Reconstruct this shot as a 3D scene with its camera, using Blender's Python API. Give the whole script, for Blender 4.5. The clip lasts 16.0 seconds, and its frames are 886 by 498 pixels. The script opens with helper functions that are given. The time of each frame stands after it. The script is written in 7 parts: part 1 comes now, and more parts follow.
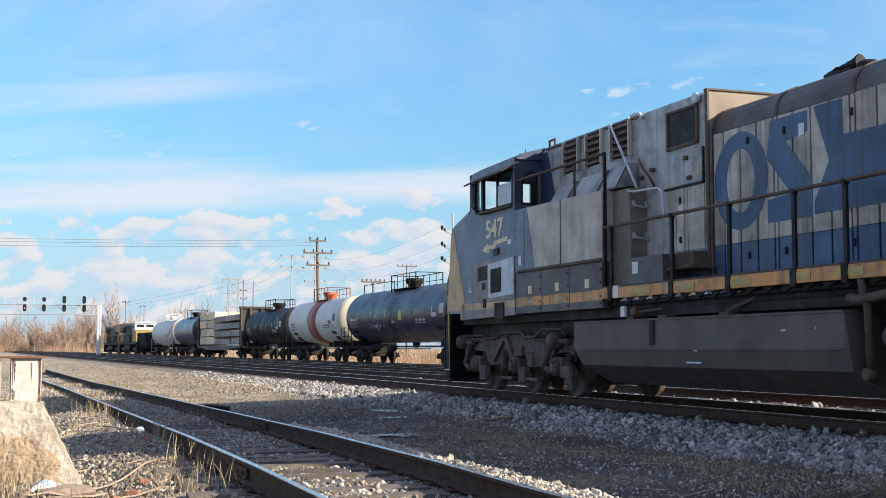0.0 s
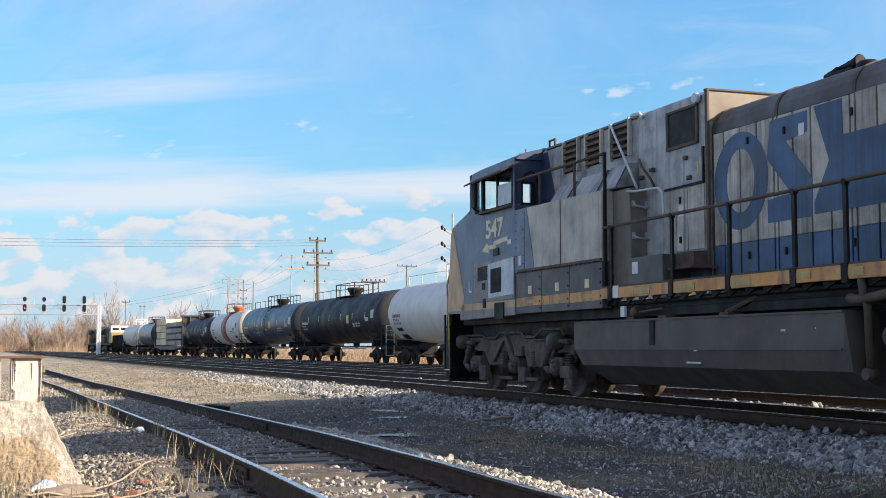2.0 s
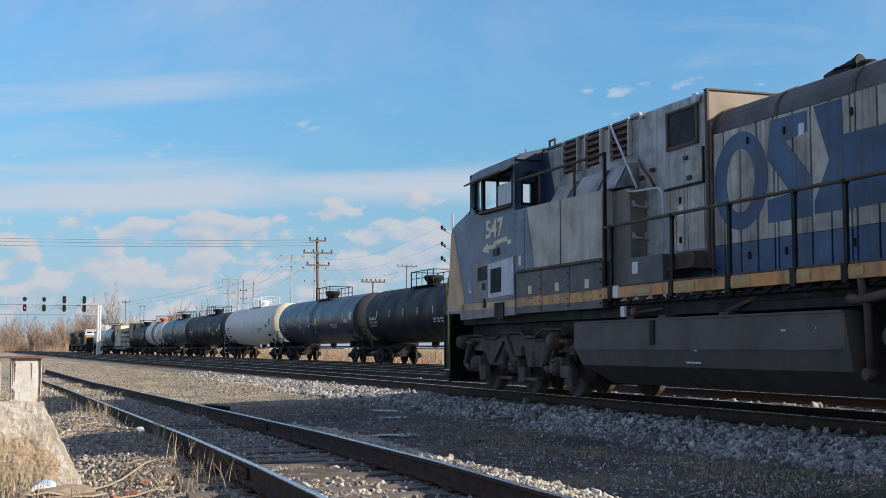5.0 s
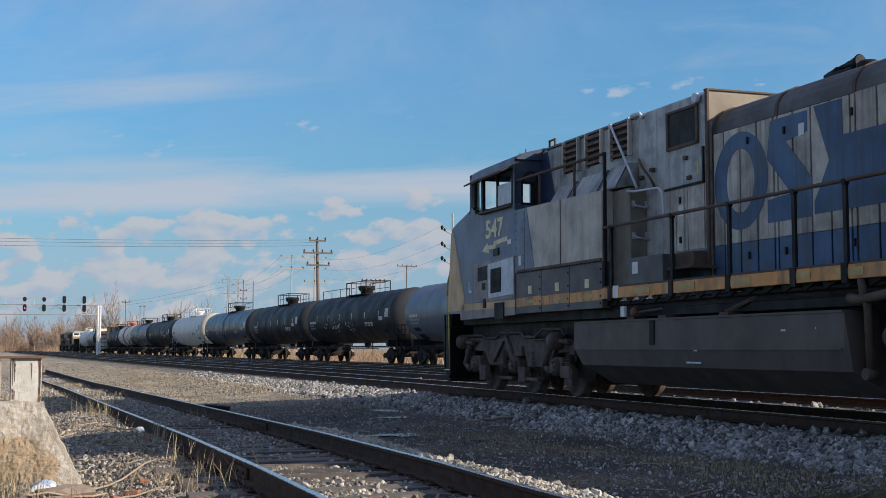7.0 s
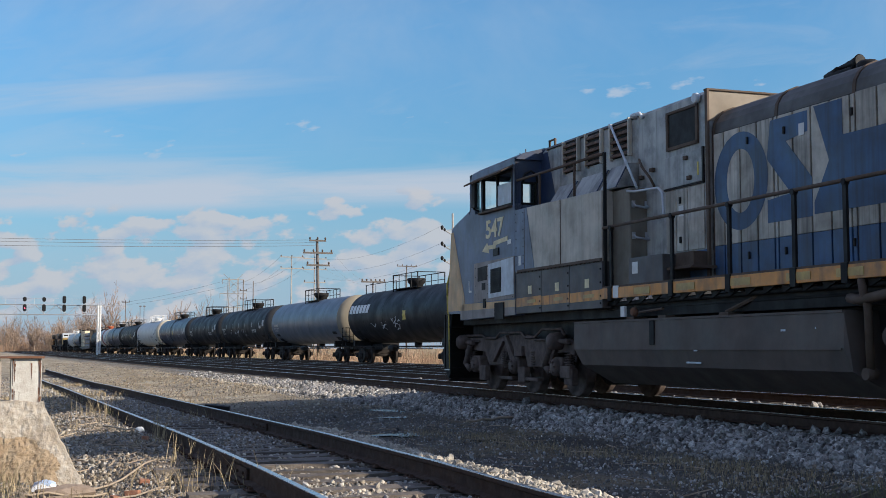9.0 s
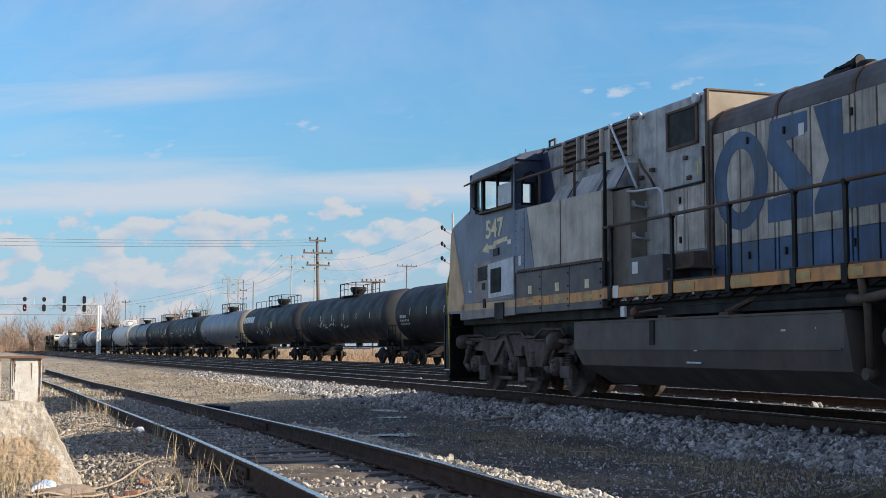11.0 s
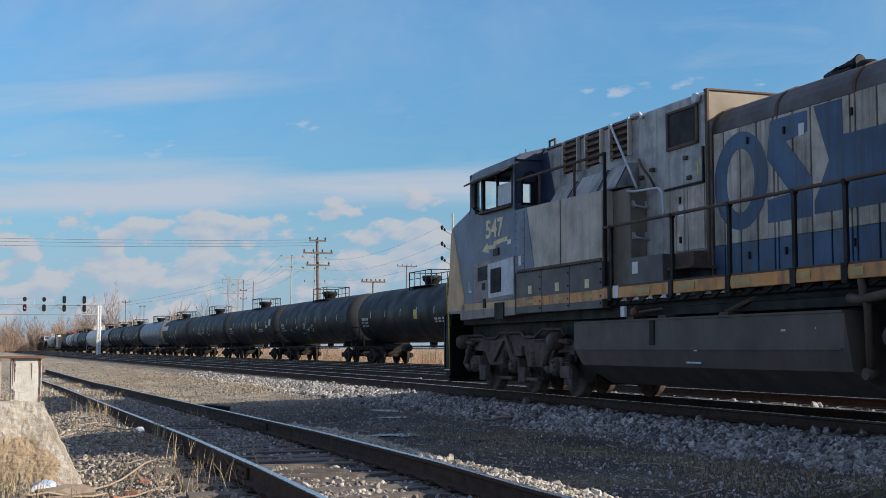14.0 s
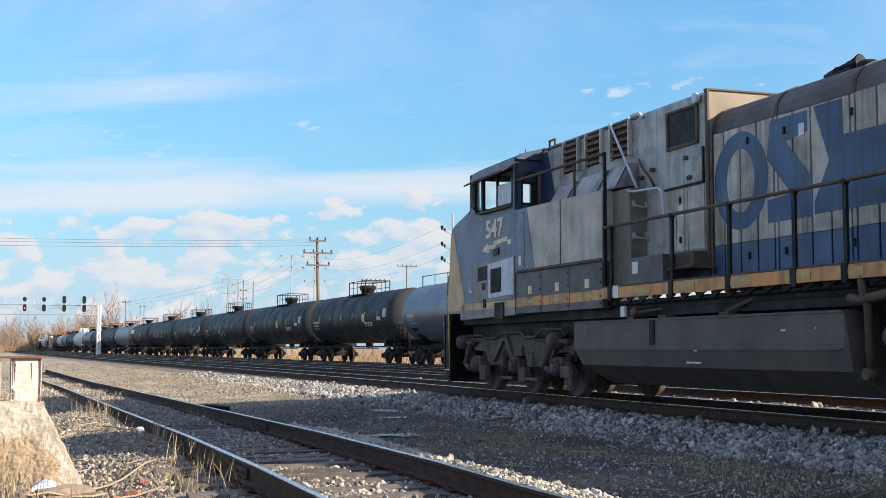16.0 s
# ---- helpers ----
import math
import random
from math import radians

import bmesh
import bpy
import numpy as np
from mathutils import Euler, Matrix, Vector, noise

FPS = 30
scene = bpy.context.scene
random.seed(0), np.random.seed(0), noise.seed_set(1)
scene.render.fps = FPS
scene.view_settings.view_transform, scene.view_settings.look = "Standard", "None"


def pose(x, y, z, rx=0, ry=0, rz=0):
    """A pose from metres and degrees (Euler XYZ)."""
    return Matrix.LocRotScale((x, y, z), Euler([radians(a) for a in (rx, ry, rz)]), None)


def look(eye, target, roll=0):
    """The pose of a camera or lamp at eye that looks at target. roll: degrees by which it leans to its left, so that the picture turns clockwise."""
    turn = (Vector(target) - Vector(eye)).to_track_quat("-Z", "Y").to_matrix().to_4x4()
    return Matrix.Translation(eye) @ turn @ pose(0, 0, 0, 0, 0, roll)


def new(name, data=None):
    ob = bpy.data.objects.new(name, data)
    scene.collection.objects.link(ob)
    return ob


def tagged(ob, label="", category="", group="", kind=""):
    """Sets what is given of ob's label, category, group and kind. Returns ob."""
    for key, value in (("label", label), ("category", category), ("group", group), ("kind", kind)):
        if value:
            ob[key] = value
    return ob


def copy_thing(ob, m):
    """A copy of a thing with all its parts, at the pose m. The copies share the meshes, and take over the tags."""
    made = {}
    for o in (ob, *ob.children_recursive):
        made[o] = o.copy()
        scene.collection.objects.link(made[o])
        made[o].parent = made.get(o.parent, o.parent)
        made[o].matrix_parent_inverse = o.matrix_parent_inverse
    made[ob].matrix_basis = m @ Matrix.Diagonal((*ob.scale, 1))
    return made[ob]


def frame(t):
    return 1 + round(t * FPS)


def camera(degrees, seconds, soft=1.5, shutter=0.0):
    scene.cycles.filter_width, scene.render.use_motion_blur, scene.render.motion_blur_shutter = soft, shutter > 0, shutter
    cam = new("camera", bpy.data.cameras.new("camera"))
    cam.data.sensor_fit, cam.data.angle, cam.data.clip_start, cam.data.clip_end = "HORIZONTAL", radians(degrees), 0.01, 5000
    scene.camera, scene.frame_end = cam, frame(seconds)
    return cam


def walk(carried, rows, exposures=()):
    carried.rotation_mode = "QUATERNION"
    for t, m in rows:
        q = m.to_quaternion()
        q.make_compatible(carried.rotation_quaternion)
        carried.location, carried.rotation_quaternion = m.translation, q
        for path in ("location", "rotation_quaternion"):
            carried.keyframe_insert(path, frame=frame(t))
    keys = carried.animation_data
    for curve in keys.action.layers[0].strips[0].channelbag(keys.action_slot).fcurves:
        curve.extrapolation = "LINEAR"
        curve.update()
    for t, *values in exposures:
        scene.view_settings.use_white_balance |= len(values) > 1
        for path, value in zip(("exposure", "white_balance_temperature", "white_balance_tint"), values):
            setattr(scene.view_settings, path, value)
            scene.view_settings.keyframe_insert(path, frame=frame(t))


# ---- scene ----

# ---------------- camera ----------------
cam = camera(38.44, 16.0, soft=0.8)
EYE = pose(0, 0, 0.87, 94.4727, 0, -20.5042)
walk(cam, [(0.0, EYE), (16.0, EYE)],
     exposures=[(0.0, 0.95, 6500, 10), (2.0, 0.95, 6500, 10), (2.5, 0.65, 6371, 10), (3.0, 0.40, 6150, 10), (3.5, 0.22, 6150, 10), (4.0, 0.60, 6307, 10), (5.2, 0.50, 6179, 10), (6.5, 0.40, 6150, 10), (7.0, 0.30, 6150, 10), (7.5, 0.30,
                6150, 10), (8.5, 0.35, 6150, 10), (9.0, 0.40, 6150, 10), (10.2, 0.55, 6243, 10), (11.5, 0.62, 6333, 10),
                (12.0, 0.50, 6179, 10), (12.5, 0.35, 6150, 10), (13.0, 0.30, 6150, 10), (14.0, 0.35, 6150, 10), (15.0, 0.48,
                6153, 10), (15.5, 0.75, 6500, 10), (16.0, 0.95, 6500, 10)])

# ---------------- sky and sun ----------------
SUN_TO = Vector((1.8, -1.5, 1.0)).normalized()
sun_data = bpy.data.lights.new("sun", "SUN")
sun_data.energy, sun_data.angle, sun_data.color = 5.0, radians(0.6), (1.0, 0.87, 0.70)
sun = new("sun", sun_data)
sun.matrix_world = look((40, -40, 60), Vector((40, -40, 60)) - SUN_TO)


def build_world():
    """A clear winter sky with thin streaks and a low row of heaped clouds."""
    world = bpy.data.worlds.new("sky")
    scene.world = world
    world.use_nodes = True
    nt = world.node_tree
    nt.nodes.clear()
    N, K = nt.nodes.new, nt.links.new

    def m(op, a, b=None, c=None, clamp=False):
        n = N("ShaderNodeMath")
        n.operation, n.use_clamp = op, clamp
        for i, val in enumerate((a, b, c)):
            if val is None:
                continue
            if isinstance(val, (int, float)):
                n.inputs[i].default_value = val
            else:
                K(val, n.inputs[i])
        return n.outputs[0]

    sky = N("ShaderNodeTexSky")
    sky.sky_type, sky.sun_disc = "NISHITA", False
    sky.sun_elevation = math.asin(SUN_TO.z)
    sky.sun_rotation = math.atan2(SUN_TO.x, SUN_TO.y)
    sky.air_density, sky.dust_density, sky.ozone_density = 1.0, 0.6, 3.0
    tc = N("ShaderNodeTexCoord")
    rot = N("ShaderNodeVectorRotate")
    rot.rotation_type = "Z_AXIS"
    rot.inputs["Angle"].default_value = radians(20.5)
    K(tc.outputs["Generated"], rot.inputs["Vector"])
    sep = N("ShaderNodeSeparateXYZ")
    K(rot.outputs[0], sep.inputs[0])
    fwd = m("MAXIMUM", m("ABSOLUTE", sep.outputs[1]), 0.08)
    u = m("DIVIDE", sep.outputs[0], fwd)
    v = m("DIVIDE", sep.outputs[2], fwd)

    def cloud(su, sv, tilt, scale, detail, rough, lo, hi, off, warp=0.0):
        comb = N("ShaderNodeCombineXYZ")
        vv = m("SUBTRACT", v, m("MULTIPLY", u, tilt))
        K(m("MULTIPLY", u, su), comb.inputs[0])
        K(m("MULTIPLY", vv, sv), comb.inputs[1])
        comb.inputs[2].default_value = off
        n = N("ShaderNodeTexNoise")
        n.inputs["Scale"].default_value = scale
        n.inputs["Detail"].default_value = detail
        n.inputs["Roughness"].default_value = rough
        n.inputs["Distortion"].default_value = warp
        K(comb.outputs[0], n.inputs["Vector"])
        r = N("ShaderNodeMapRange")
        r.interpolation_type = "SMOOTHSTEP"
        r.inputs["From Min"].default_value, r.inputs["From Max"].default_value = lo, hi
        K(n.outputs[0], r.inputs["Value"])
        return r.outputs[0], vv

    def band(x, centre, half):
        d = m("DIVIDE", m("SUBTRACT", x, centre), half)
        return m("SUBTRACT", 1.0, m("MULTIPLY", d, d), clamp=True)

    def scaled(x, k):
        return m("MULTIPLY", x, k)

    def step01(x, lo, hi):
        r = N("ShaderNodeMapRange")
        r.interpolation_type = "SMOOTHSTEP"
        r.inputs["From Min"].default_value, r.inputs["From Max"].default_value = lo, hi
        K(x, r.inputs["Value"])
        return r.outputs[0]

    # long soft streaks, rising slowly to the south
    s1, vt = cloud(0.9, 9.0, 0.02, 2.6, 6, 0.58, 0.34, 0.60, 1.3, 0.5)
    edge = m("MULTIPLY", step01(vt, 0.106, 0.121), m("SUBTRACT", 1.0, step01(vt, 0.138, 0.186)))
    low = scaled(m("MULTIPLY", m("ADD", scaled(s1, 0.7), scaled(band(vt, 0.120, 0.022), 0.45), clamp=True), edge), 0.9)
    s2, vt2 = cloud(1.0, 12.0, 0.075, 2.0, 5, 0.55, 0.30, 0.62, 7.7, 0.4)
    high = m("MULTIPLY", scaled(m("MULTIPLY", s2, band(vt2, 0.223, 0.015)), 0.95), band(u, -0.42, 0.40))
    s3, vt3 = cloud(2.2, 9.0, 0.10, 2.6, 6, 0.6, 0.46, 0.80, 4.1, 0.6)
    veil = scaled(m("MULTIPLY", s3, band(vt3, 0.21, 0.15)), 0.30)
    # small bright flecks
    s5, vt5 = cloud(5.0, 12.0, 0.10, 5.0, 4, 0.5, 0.60, 0.72, 9.4)
    fleck = scaled(m("MULTIPLY", s5, band(vt5, 0.186, 0.02)), 0.7)
    # heaped clouds low over the horizon
    def puff(du, dv):
        comb = N("ShaderNodeCombineXYZ")
        K(m("ADD", u, du), comb.inputs[0])
        K(m("MULTIPLY", m("ADD", m("SUBTRACT", v, scaled(u, 0.06)), dv), 1.75), comb.inputs[1])
        comb.inputs[2].default_value = 6.35
        n = N("ShaderNodeTexNoise")
        n.inputs["Scale"].default_value, n.inputs["Detail"].default_value, n.inputs["Roughness"].default_value = 29.0, 7, 0.50
        K(comb.outputs[0], n.inputs["Vector"])
        return n.outputs[0]

    vt4 = m("SUBTRACT", v, scaled(u, 0.06))
    p0, p1 = puff(0.0, 0.0), puff(0.006, 0.007)
    heap = scaled(step01(m("ADD", p0, scaled(band(vt4, 0.070, 0.062), 0.15)), 0.575, 0.665), 0.85)
    heap = m("MULTIPLY", heap, step01(band(vt4, 0.070, 0.062), 0.0, 0.25))
    sunny = m("ADD", scaled(m("SUBTRACT", p0, p1), 4.5), 0.55, clamp=True)
    # thin cloud added to the unseen upper sky, to make the fill light neutral
    s6, vt6 = cloud(1.4, 2.2, 0.1, 2.0, 6, 0.6, 0.35, 0.75, 5.5, 0.5)
    over = scaled(m("MULTIPLY", s6, m("SUBTRACT", 1.0, band(v, 0.0, 0.36))), 0.85)
    k = m("MAXIMUM", m("MAXIMUM", low, high), veil)
    k = m("MAXIMUM", m("MAXIMUM", k, fleck), over, clamp=True)

    # the low sky is duller than the clear model's
    fade = N("ShaderNodeMapRange")
    fade.inputs["From Max"].default_value = 0.26
    fade.inputs["To Min"].default_value, fade.inputs["To Max"].default_value = 0.62, 1.0
    K(v, fade.inputs["Value"])
    dull = N("ShaderNodeVectorMath")
    dull.operation = "SCALE"
    K(sky.outputs[0], dull.inputs[0])
    K(fade.outputs[0], dull.inputs["Scale"])
    tint = N("ShaderNodeMix")
    tint.data_type = "RGBA"
    tint.blend_type = "MULTIPLY"
    tint.inputs[0].default_value = 1.0
    # above the view the tint is less green, added to neutralise shade light
    high_tint = N("ShaderNodeMix")
    high_tint.data_type = "RGBA"
    K(step01(v, 0.30, 0.60), high_tint.inputs[0])
    high_tint.inputs["A"].default_value = (0.605, 0.93, 1.03, 1)
    high_tint.inputs["B"].default_value = (0.84, 0.90, 1.08, 1)
    K(high_tint.outputs["Result"], tint.inputs["B"])
    K(dull.outputs[0], tint.inputs["A"])
    haze = N("ShaderNodeMix")
    haze.data_type = "RGBA"
    K(scaled(band(v, -0.02, 0.15), 0.75), haze.inputs[0])
    K(tint.outputs["Result"], haze.inputs["A"])
    haze.inputs["B"].default_value = (2.55, 3.2, 4.25, 1)
    mix = N("ShaderNodeMix")
    mix.data_type = "RGBA"
    K(k, mix.inputs[0])
    K(haze.outputs["Result"], mix.inputs["A"])
    veil_tone = N("ShaderNodeMix")
    veil_tone.data_type = "RGBA"
    K(step01(v, 0.30, 0.60), veil_tone.inputs[0])
    veil_tone.inputs["A"].default_value = (3.45, 3.75, 4.2, 1)
    veil_tone.inputs["B"].default_value = (3.95, 3.80, 4.25, 1)
    K(veil_tone.outputs["Result"], mix.inputs["B"])
    lump = N("ShaderNodeMix")
    lump.data_type = "RGBA"
    K(sunny, lump.inputs[0])
    lump.inputs["A"].default_value = (2.75, 3.2, 3.85, 1)
    lump.inputs["B"].default_value = (3.75, 3.72, 3.8, 1)
    heaped = N("ShaderNodeMix")
    heaped.data_type = "RGBA"
    K(heap, heaped.inputs[0])
    K(mix.outputs["Result"], heaped.inputs["A"])
    K(lump.outputs["Result"], heaped.inputs["B"])
    bg = N("ShaderNodeBackground")
    bg.inputs["Strength"].default_value = 0.115
    K(heaped.outputs["Result"], bg.inputs["Color"])
    out = N("ShaderNodeOutputWorld")
    K(bg.outputs[0], out.inputs[0])


build_world()

# ---------------- materials ----------------
def mat(name, base, rough=0.6, metal=0.0, second=None, grain=8.0, amount=0.35, bump=0.0, bump_scale=60.0,
        dirt=None, dirt_amount=0.0, dirt_scale=1.5, streak=0.0, vary=0.0, island=0.0, spec=0.5):
    """A painted, rusty, wooden or stony surface with grain at two scales, stains, run-down streaks and relief."""
    ma = bpy.data.materials.new(name)
    ma.use_nodes = True
    nt = ma.node_tree
    N, K = nt.nodes.new, nt.links.new
    b = nt.nodes["Principled BSDF"]
    b.inputs["Metallic"].default_value = metal
    b.inputs["Specular IOR Level"].default_value = spec
    tc = N("ShaderNodeTexCoord")

    def nz(scale, detail=5, stretch=None, rough_=0.6):
        n = N("ShaderNodeTexNoise")
        n.inputs["Scale"].default_value = scale
        n.inputs["Detail"].default_value = detail
        n.inputs["Roughness"].default_value = rough_
        if stretch:
            mp = N("ShaderNodeMapping")
            mp.inputs["Scale"].default_value = stretch
            K(tc.outputs["Object"], mp.inputs[0])
            K(mp.outputs[0], n.inputs["Vector"])
        else:
            K(tc.outputs["Object"], n.inputs["Vector"])
        return n.outputs[0]

    def ramp(src, lo, hi, top=1.0):
        r = N("ShaderNodeMapRange")
        r.inputs["From Min"].default_value, r.inputs["From Max"].default_value = lo, hi
        r.inputs["To Max"].default_value = top
        K(src, r.inputs["Value"])
        return r.outputs[0]

    def mix(f, a, c, blend="MIX"):
        n = N("ShaderNodeMix")
        n.data_type, n.blend_type = "RGBA", blend
        for key, val in ((0, f), ("A", a), ("B", c)):
            if isinstance(val, tuple):
                n.inputs[key].default_value = (*val, 1)
            elif isinstance(val, (int, float)):
                n.inputs[key].default_value = val
            else:
                K(val, n.inputs[key])
        return n.outputs["Result"]

    second = second or tuple(c * 0.72 for c in base)
    col = mix(ramp(nz(grain), 0.35, 0.65, amount * 2 if amount < 0.5 else 1.0), tuple(base), tuple(second))
    if dirt:
        col = mix(ramp(nz(dirt_scale, 7), 0.45, 0.75, dirt_amount), col, tuple(dirt))
        if streak:
            col = mix(ramp(nz(2.2, 5, (3.0, 3.0, 0.16)), 0.48, 0.72, streak), col, tuple(dirt))
    if vary or island:
        if island:
            src = N("ShaderNodeNewGeometry").outputs["Random Per Island"]
        else:
            src = N("ShaderNodeObjectInfo").outputs["Random"]
        hsv = N("ShaderNodeHueSaturation")
        K(ramp(src, 0, 1, 1.0), hsv.inputs["Value"])
        r = hsv.inputs["Value"].links[0].from_node
        r.inputs["To Min"].default_value = 1 - (vary or island)
        r.inputs["To Max"].default_value = 1 + (vary or island)
        K(col, hsv.inputs["Color"])
        col = hsv.outputs[0]
    K(col, b.inputs["Base Color"])
    rr = ramp(nz(grain * 0.7), 0.3, 0.7)
    rn = rr.node
    rn.inputs["To Min"].default_value, rn.inputs["To Max"].default_value = max(rough - 0.25 * rough, 0.03), min(rough + 0.25 * rough, 1)
    K(rr, b.inputs["Roughness"])
    if bump:
        bp = N("ShaderNodeBump")
        bp.inputs["Strength"].default_value = bump
        bp.inputs["Distance"].default_value = 0.02
        K(nz(bump_scale, 4), bp.inputs["Height"])
        K(bp.outputs[0], b.inputs["Normal"])
    return ma


def glass_mat():
    ma = bpy.data.materials.new("cab_glass")
    ma.use_nodes = True
    b = ma.node_tree.nodes["Principled BSDF"]
    b.inputs["Base Color"].default_value = (0.75, 0.88, 0.88, 1)
    b.inputs["Roughness"].default_value = 0.03
    b.inputs["Transmission Weight"].default_value = 1.0
    b.inputs["IOR"].default_value = 1.1
    return ma


SOOT = (0.035, 0.033, 0.030)
M = {}
M["grey"] = mat("grey_paint", (0.56, 0.50, 0.415), 0.55, 0, (0.44, 0.39, 0.315), 3.0, 0.5, 0.04, 30, (0.10, 0.08, 0.06), 0.6, 1.3, 0.32, vary=0.12)
M["navy"] = mat("dark_blue_paint", (0.022, 0.042, 0.10), 0.45, 0, (0.018, 0.03, 0.065), 3.0, 0.4, 0.04, 30, (0.05, 0.05, 0.05), 0.5, 1.3, 0.4)
# faded paint, lightened further to stand for light bounced onto the cab
M["cab_blue"] = mat("faded_bounce_lifted_cab_blue", (0.145, 0.18, 0.27), 0.5, 0, (0.12, 0.14, 0.19), 2.4, 0.5, 0.04, 30, (0.07, 0.068, 0.068), 0.55, 1.3, 0.4)
# upper hood grey, weathered; the sky's cool reflection is mixed into its colour
M["cool_grey"] = mat("weathered_sky_tinted_grey_paint", (0.45, 0.445, 0.42), 0.5, 0, (0.31, 0.31, 0.30), 2.0, 0.5, 0.04, 30, (0.05, 0.05, 0.052), 0.95, 2.2, 0.6)
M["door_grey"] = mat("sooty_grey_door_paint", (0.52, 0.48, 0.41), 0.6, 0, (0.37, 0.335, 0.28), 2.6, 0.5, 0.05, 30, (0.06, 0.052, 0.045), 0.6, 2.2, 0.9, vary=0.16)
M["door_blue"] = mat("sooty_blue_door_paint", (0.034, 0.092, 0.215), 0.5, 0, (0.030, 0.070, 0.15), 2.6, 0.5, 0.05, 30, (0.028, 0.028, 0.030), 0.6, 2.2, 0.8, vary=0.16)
# dusty panel, its base also raised in place of bounced ground light
M["dust_panel"] = mat("dusty_bounce_lifted_panel", (0.33, 0.285, 0.26), 0.65, 0, (0.24, 0.205, 0.185), 3.0, 0.5, 0.06, 30, (0.12, 0.10, 0.09), 0.6, 1.8, 0.4)
M["nose_gold"] = mat("dusty_faded_yellow_paint", (0.70, 0.42, 0.20), 0.55, 0, (0.50, 0.33, 0.17), 3.0, 0.5, 0.04, 30, (0.22, 0.16, 0.11), 0.6, 1.4, 0.4)
M["panel"] = mat("grimy_blue_grey_panel", (0.105, 0.100, 0.100), 0.6, 0, (0.070, 0.066, 0.066), 3.0, 0.5, 0.06, 30, (0.12, 0.092, 0.070), 0.5, 1.8, 0.4)
M["gold"] = mat("yellow_paint", (0.72, 0.30, 0.055), 0.5, 0, (0.56, 0.25, 0.07), 4.0, 0.45, 0.04, 30, (0.07, 0.056, 0.045), 0.9, 1.9, 0.6)
M["dirty"] = mat("dirty_frame_steel", (0.12, 0.085, 0.064), 0.75, 0.0, (0.07, 0.049, 0.037), 4.0, 0.45, 0.15, 40, (0.13, 0.095, 0.066), 0.5, 2.0, spec=0.25)
M["tank_grey"] = mat("fuel_tank_paint", (0.118, 0.088, 0.072), 0.65, 0.0, (0.088, 0.065, 0.053), 2.5, 0.45, 0.06, 40, (0.055, 0.05, 0.045), 0.7, 0.8, 0.3)
M["black"] = mat("black_steel", (0.010, 0.010, 0.010), 0.65, 0.0, (0.018, 0.016, 0.015), 5.0, 0.4, 0.05, 40, spec=0.25)
M["roof"] = mat("weathered_roof_paint", (0.13, 0.13, 0.13), 0.65, 0.0, (0.06, 0.06, 0.06), 2.0, 0.5, 0.06, 30, (0.06, 0.055, 0.05), 0.75, 0.9, 0.2)
M["tan"] = mat("rusty_tan_paint", (0.25, 0.205, 0.15), 0.6, 0.0, (0.19, 0.15, 0.105), 3.0, 0.5, 0.05, 30, (0.16, 0.10, 0.06), 0.5, 1.2)
M["rust"] = mat("rusty_steel", (0.16, 0.075, 0.04), 0.8, 0.0, (0.09, 0.045, 0.03), 9.0, 0.5, 0.3, 60, (0.30, 0.13, 0.05), 0.4, 3.0)
M["louvre"] = mat("brown_screen", (0.19, 0.105, 0.07), 0.75, 0.0, (0.06, 0.04, 0.03), 8.0, 0.5, 0.1, 50)
M["white"] = mat("white_paint", (0.74, 0.74, 0.72), 0.5, 0.0, (0.62, 0.61, 0.58), 6.0, 0.4, 0.0, 30, (0.3, 0.27, 0.22), 0.3, 2.0)
M["palegrey"] = mat("pale_panel_paint", (0.60, 0.645, 0.69), 0.5, 0.0, (0.50, 0.535, 0.57), 4.0, 0.4, 0.03, 30, (0.16, 0.15, 0.13), 0.4, 2.0, 0.3)
M["yellow"] = mat("bright_yellow_paint", (0.62, 0.46, 0.08), 0.5)
M["glass"] = glass_mat()
M["rail_side"] = mat("rail_rust", (0.078, 0.048, 0.034), 0.85, 0.0, (0.046, 0.029, 0.022), 12.0, 0.5, 0.15, 80, (0.085, 0.05, 0.032), 0.5, 3.0, spec=0.15)
M["rail_top"] = mat("polished_rail_head", (0.62, 0.62, 0.63), 0.28, 1.0, (0.5, 0.48, 0.46), 10.0, 0.4)
M["tie"] = mat("weathered_tie_wood", (0.13, 0.108, 0.088), 0.9, 0.0, (0.07, 0.056, 0.045), 7.0, 0.5, 0.7, 30, (0.2, 0.175, 0.145), 0.5, 4.0, vary=0.3)
M["stone"] = mat("ballast_stone", (0.42, 0.405, 0.375), 0.9, 0.0, (0.11, 0.10, 0.09), 24.0, 0.5, 0.0, 60, (0.10, 0.085, 0.068), 0.5, 0.9, island=0.65)
M["pale_stone"] = mat("pale_limestone", (0.45, 0.41, 0.335), 0.9, 0.0, (0.33, 0.29, 0.23), 30.0, 0.5, 0.0, 60, (0.24, 0.195, 0.14), 0.5, 0.7, island=0.4)
M["concrete"] = mat("worn_concrete", (0.46, 0.415, 0.35), 0.95, 0.0, (0.31, 0.265, 0.205), 18.0, 0.5, 0.8, 38, (0.26, 0.19, 0.115), 0.7, 3.0)
M["wood"] = mat("pale_timber", (0.74, 0.60, 0.40), 0.8, 0.0, (0.66, 0.52, 0.33), 5.0, 0.5, 0.1, 30, vary=0.15)
M["greywood"] = mat("grey_pole_wood", (0.15, 0.13, 0.115), 0.85, 0.0, (0.10, 0.085, 0.075), 6.0, 0.5, 0.1, 30)
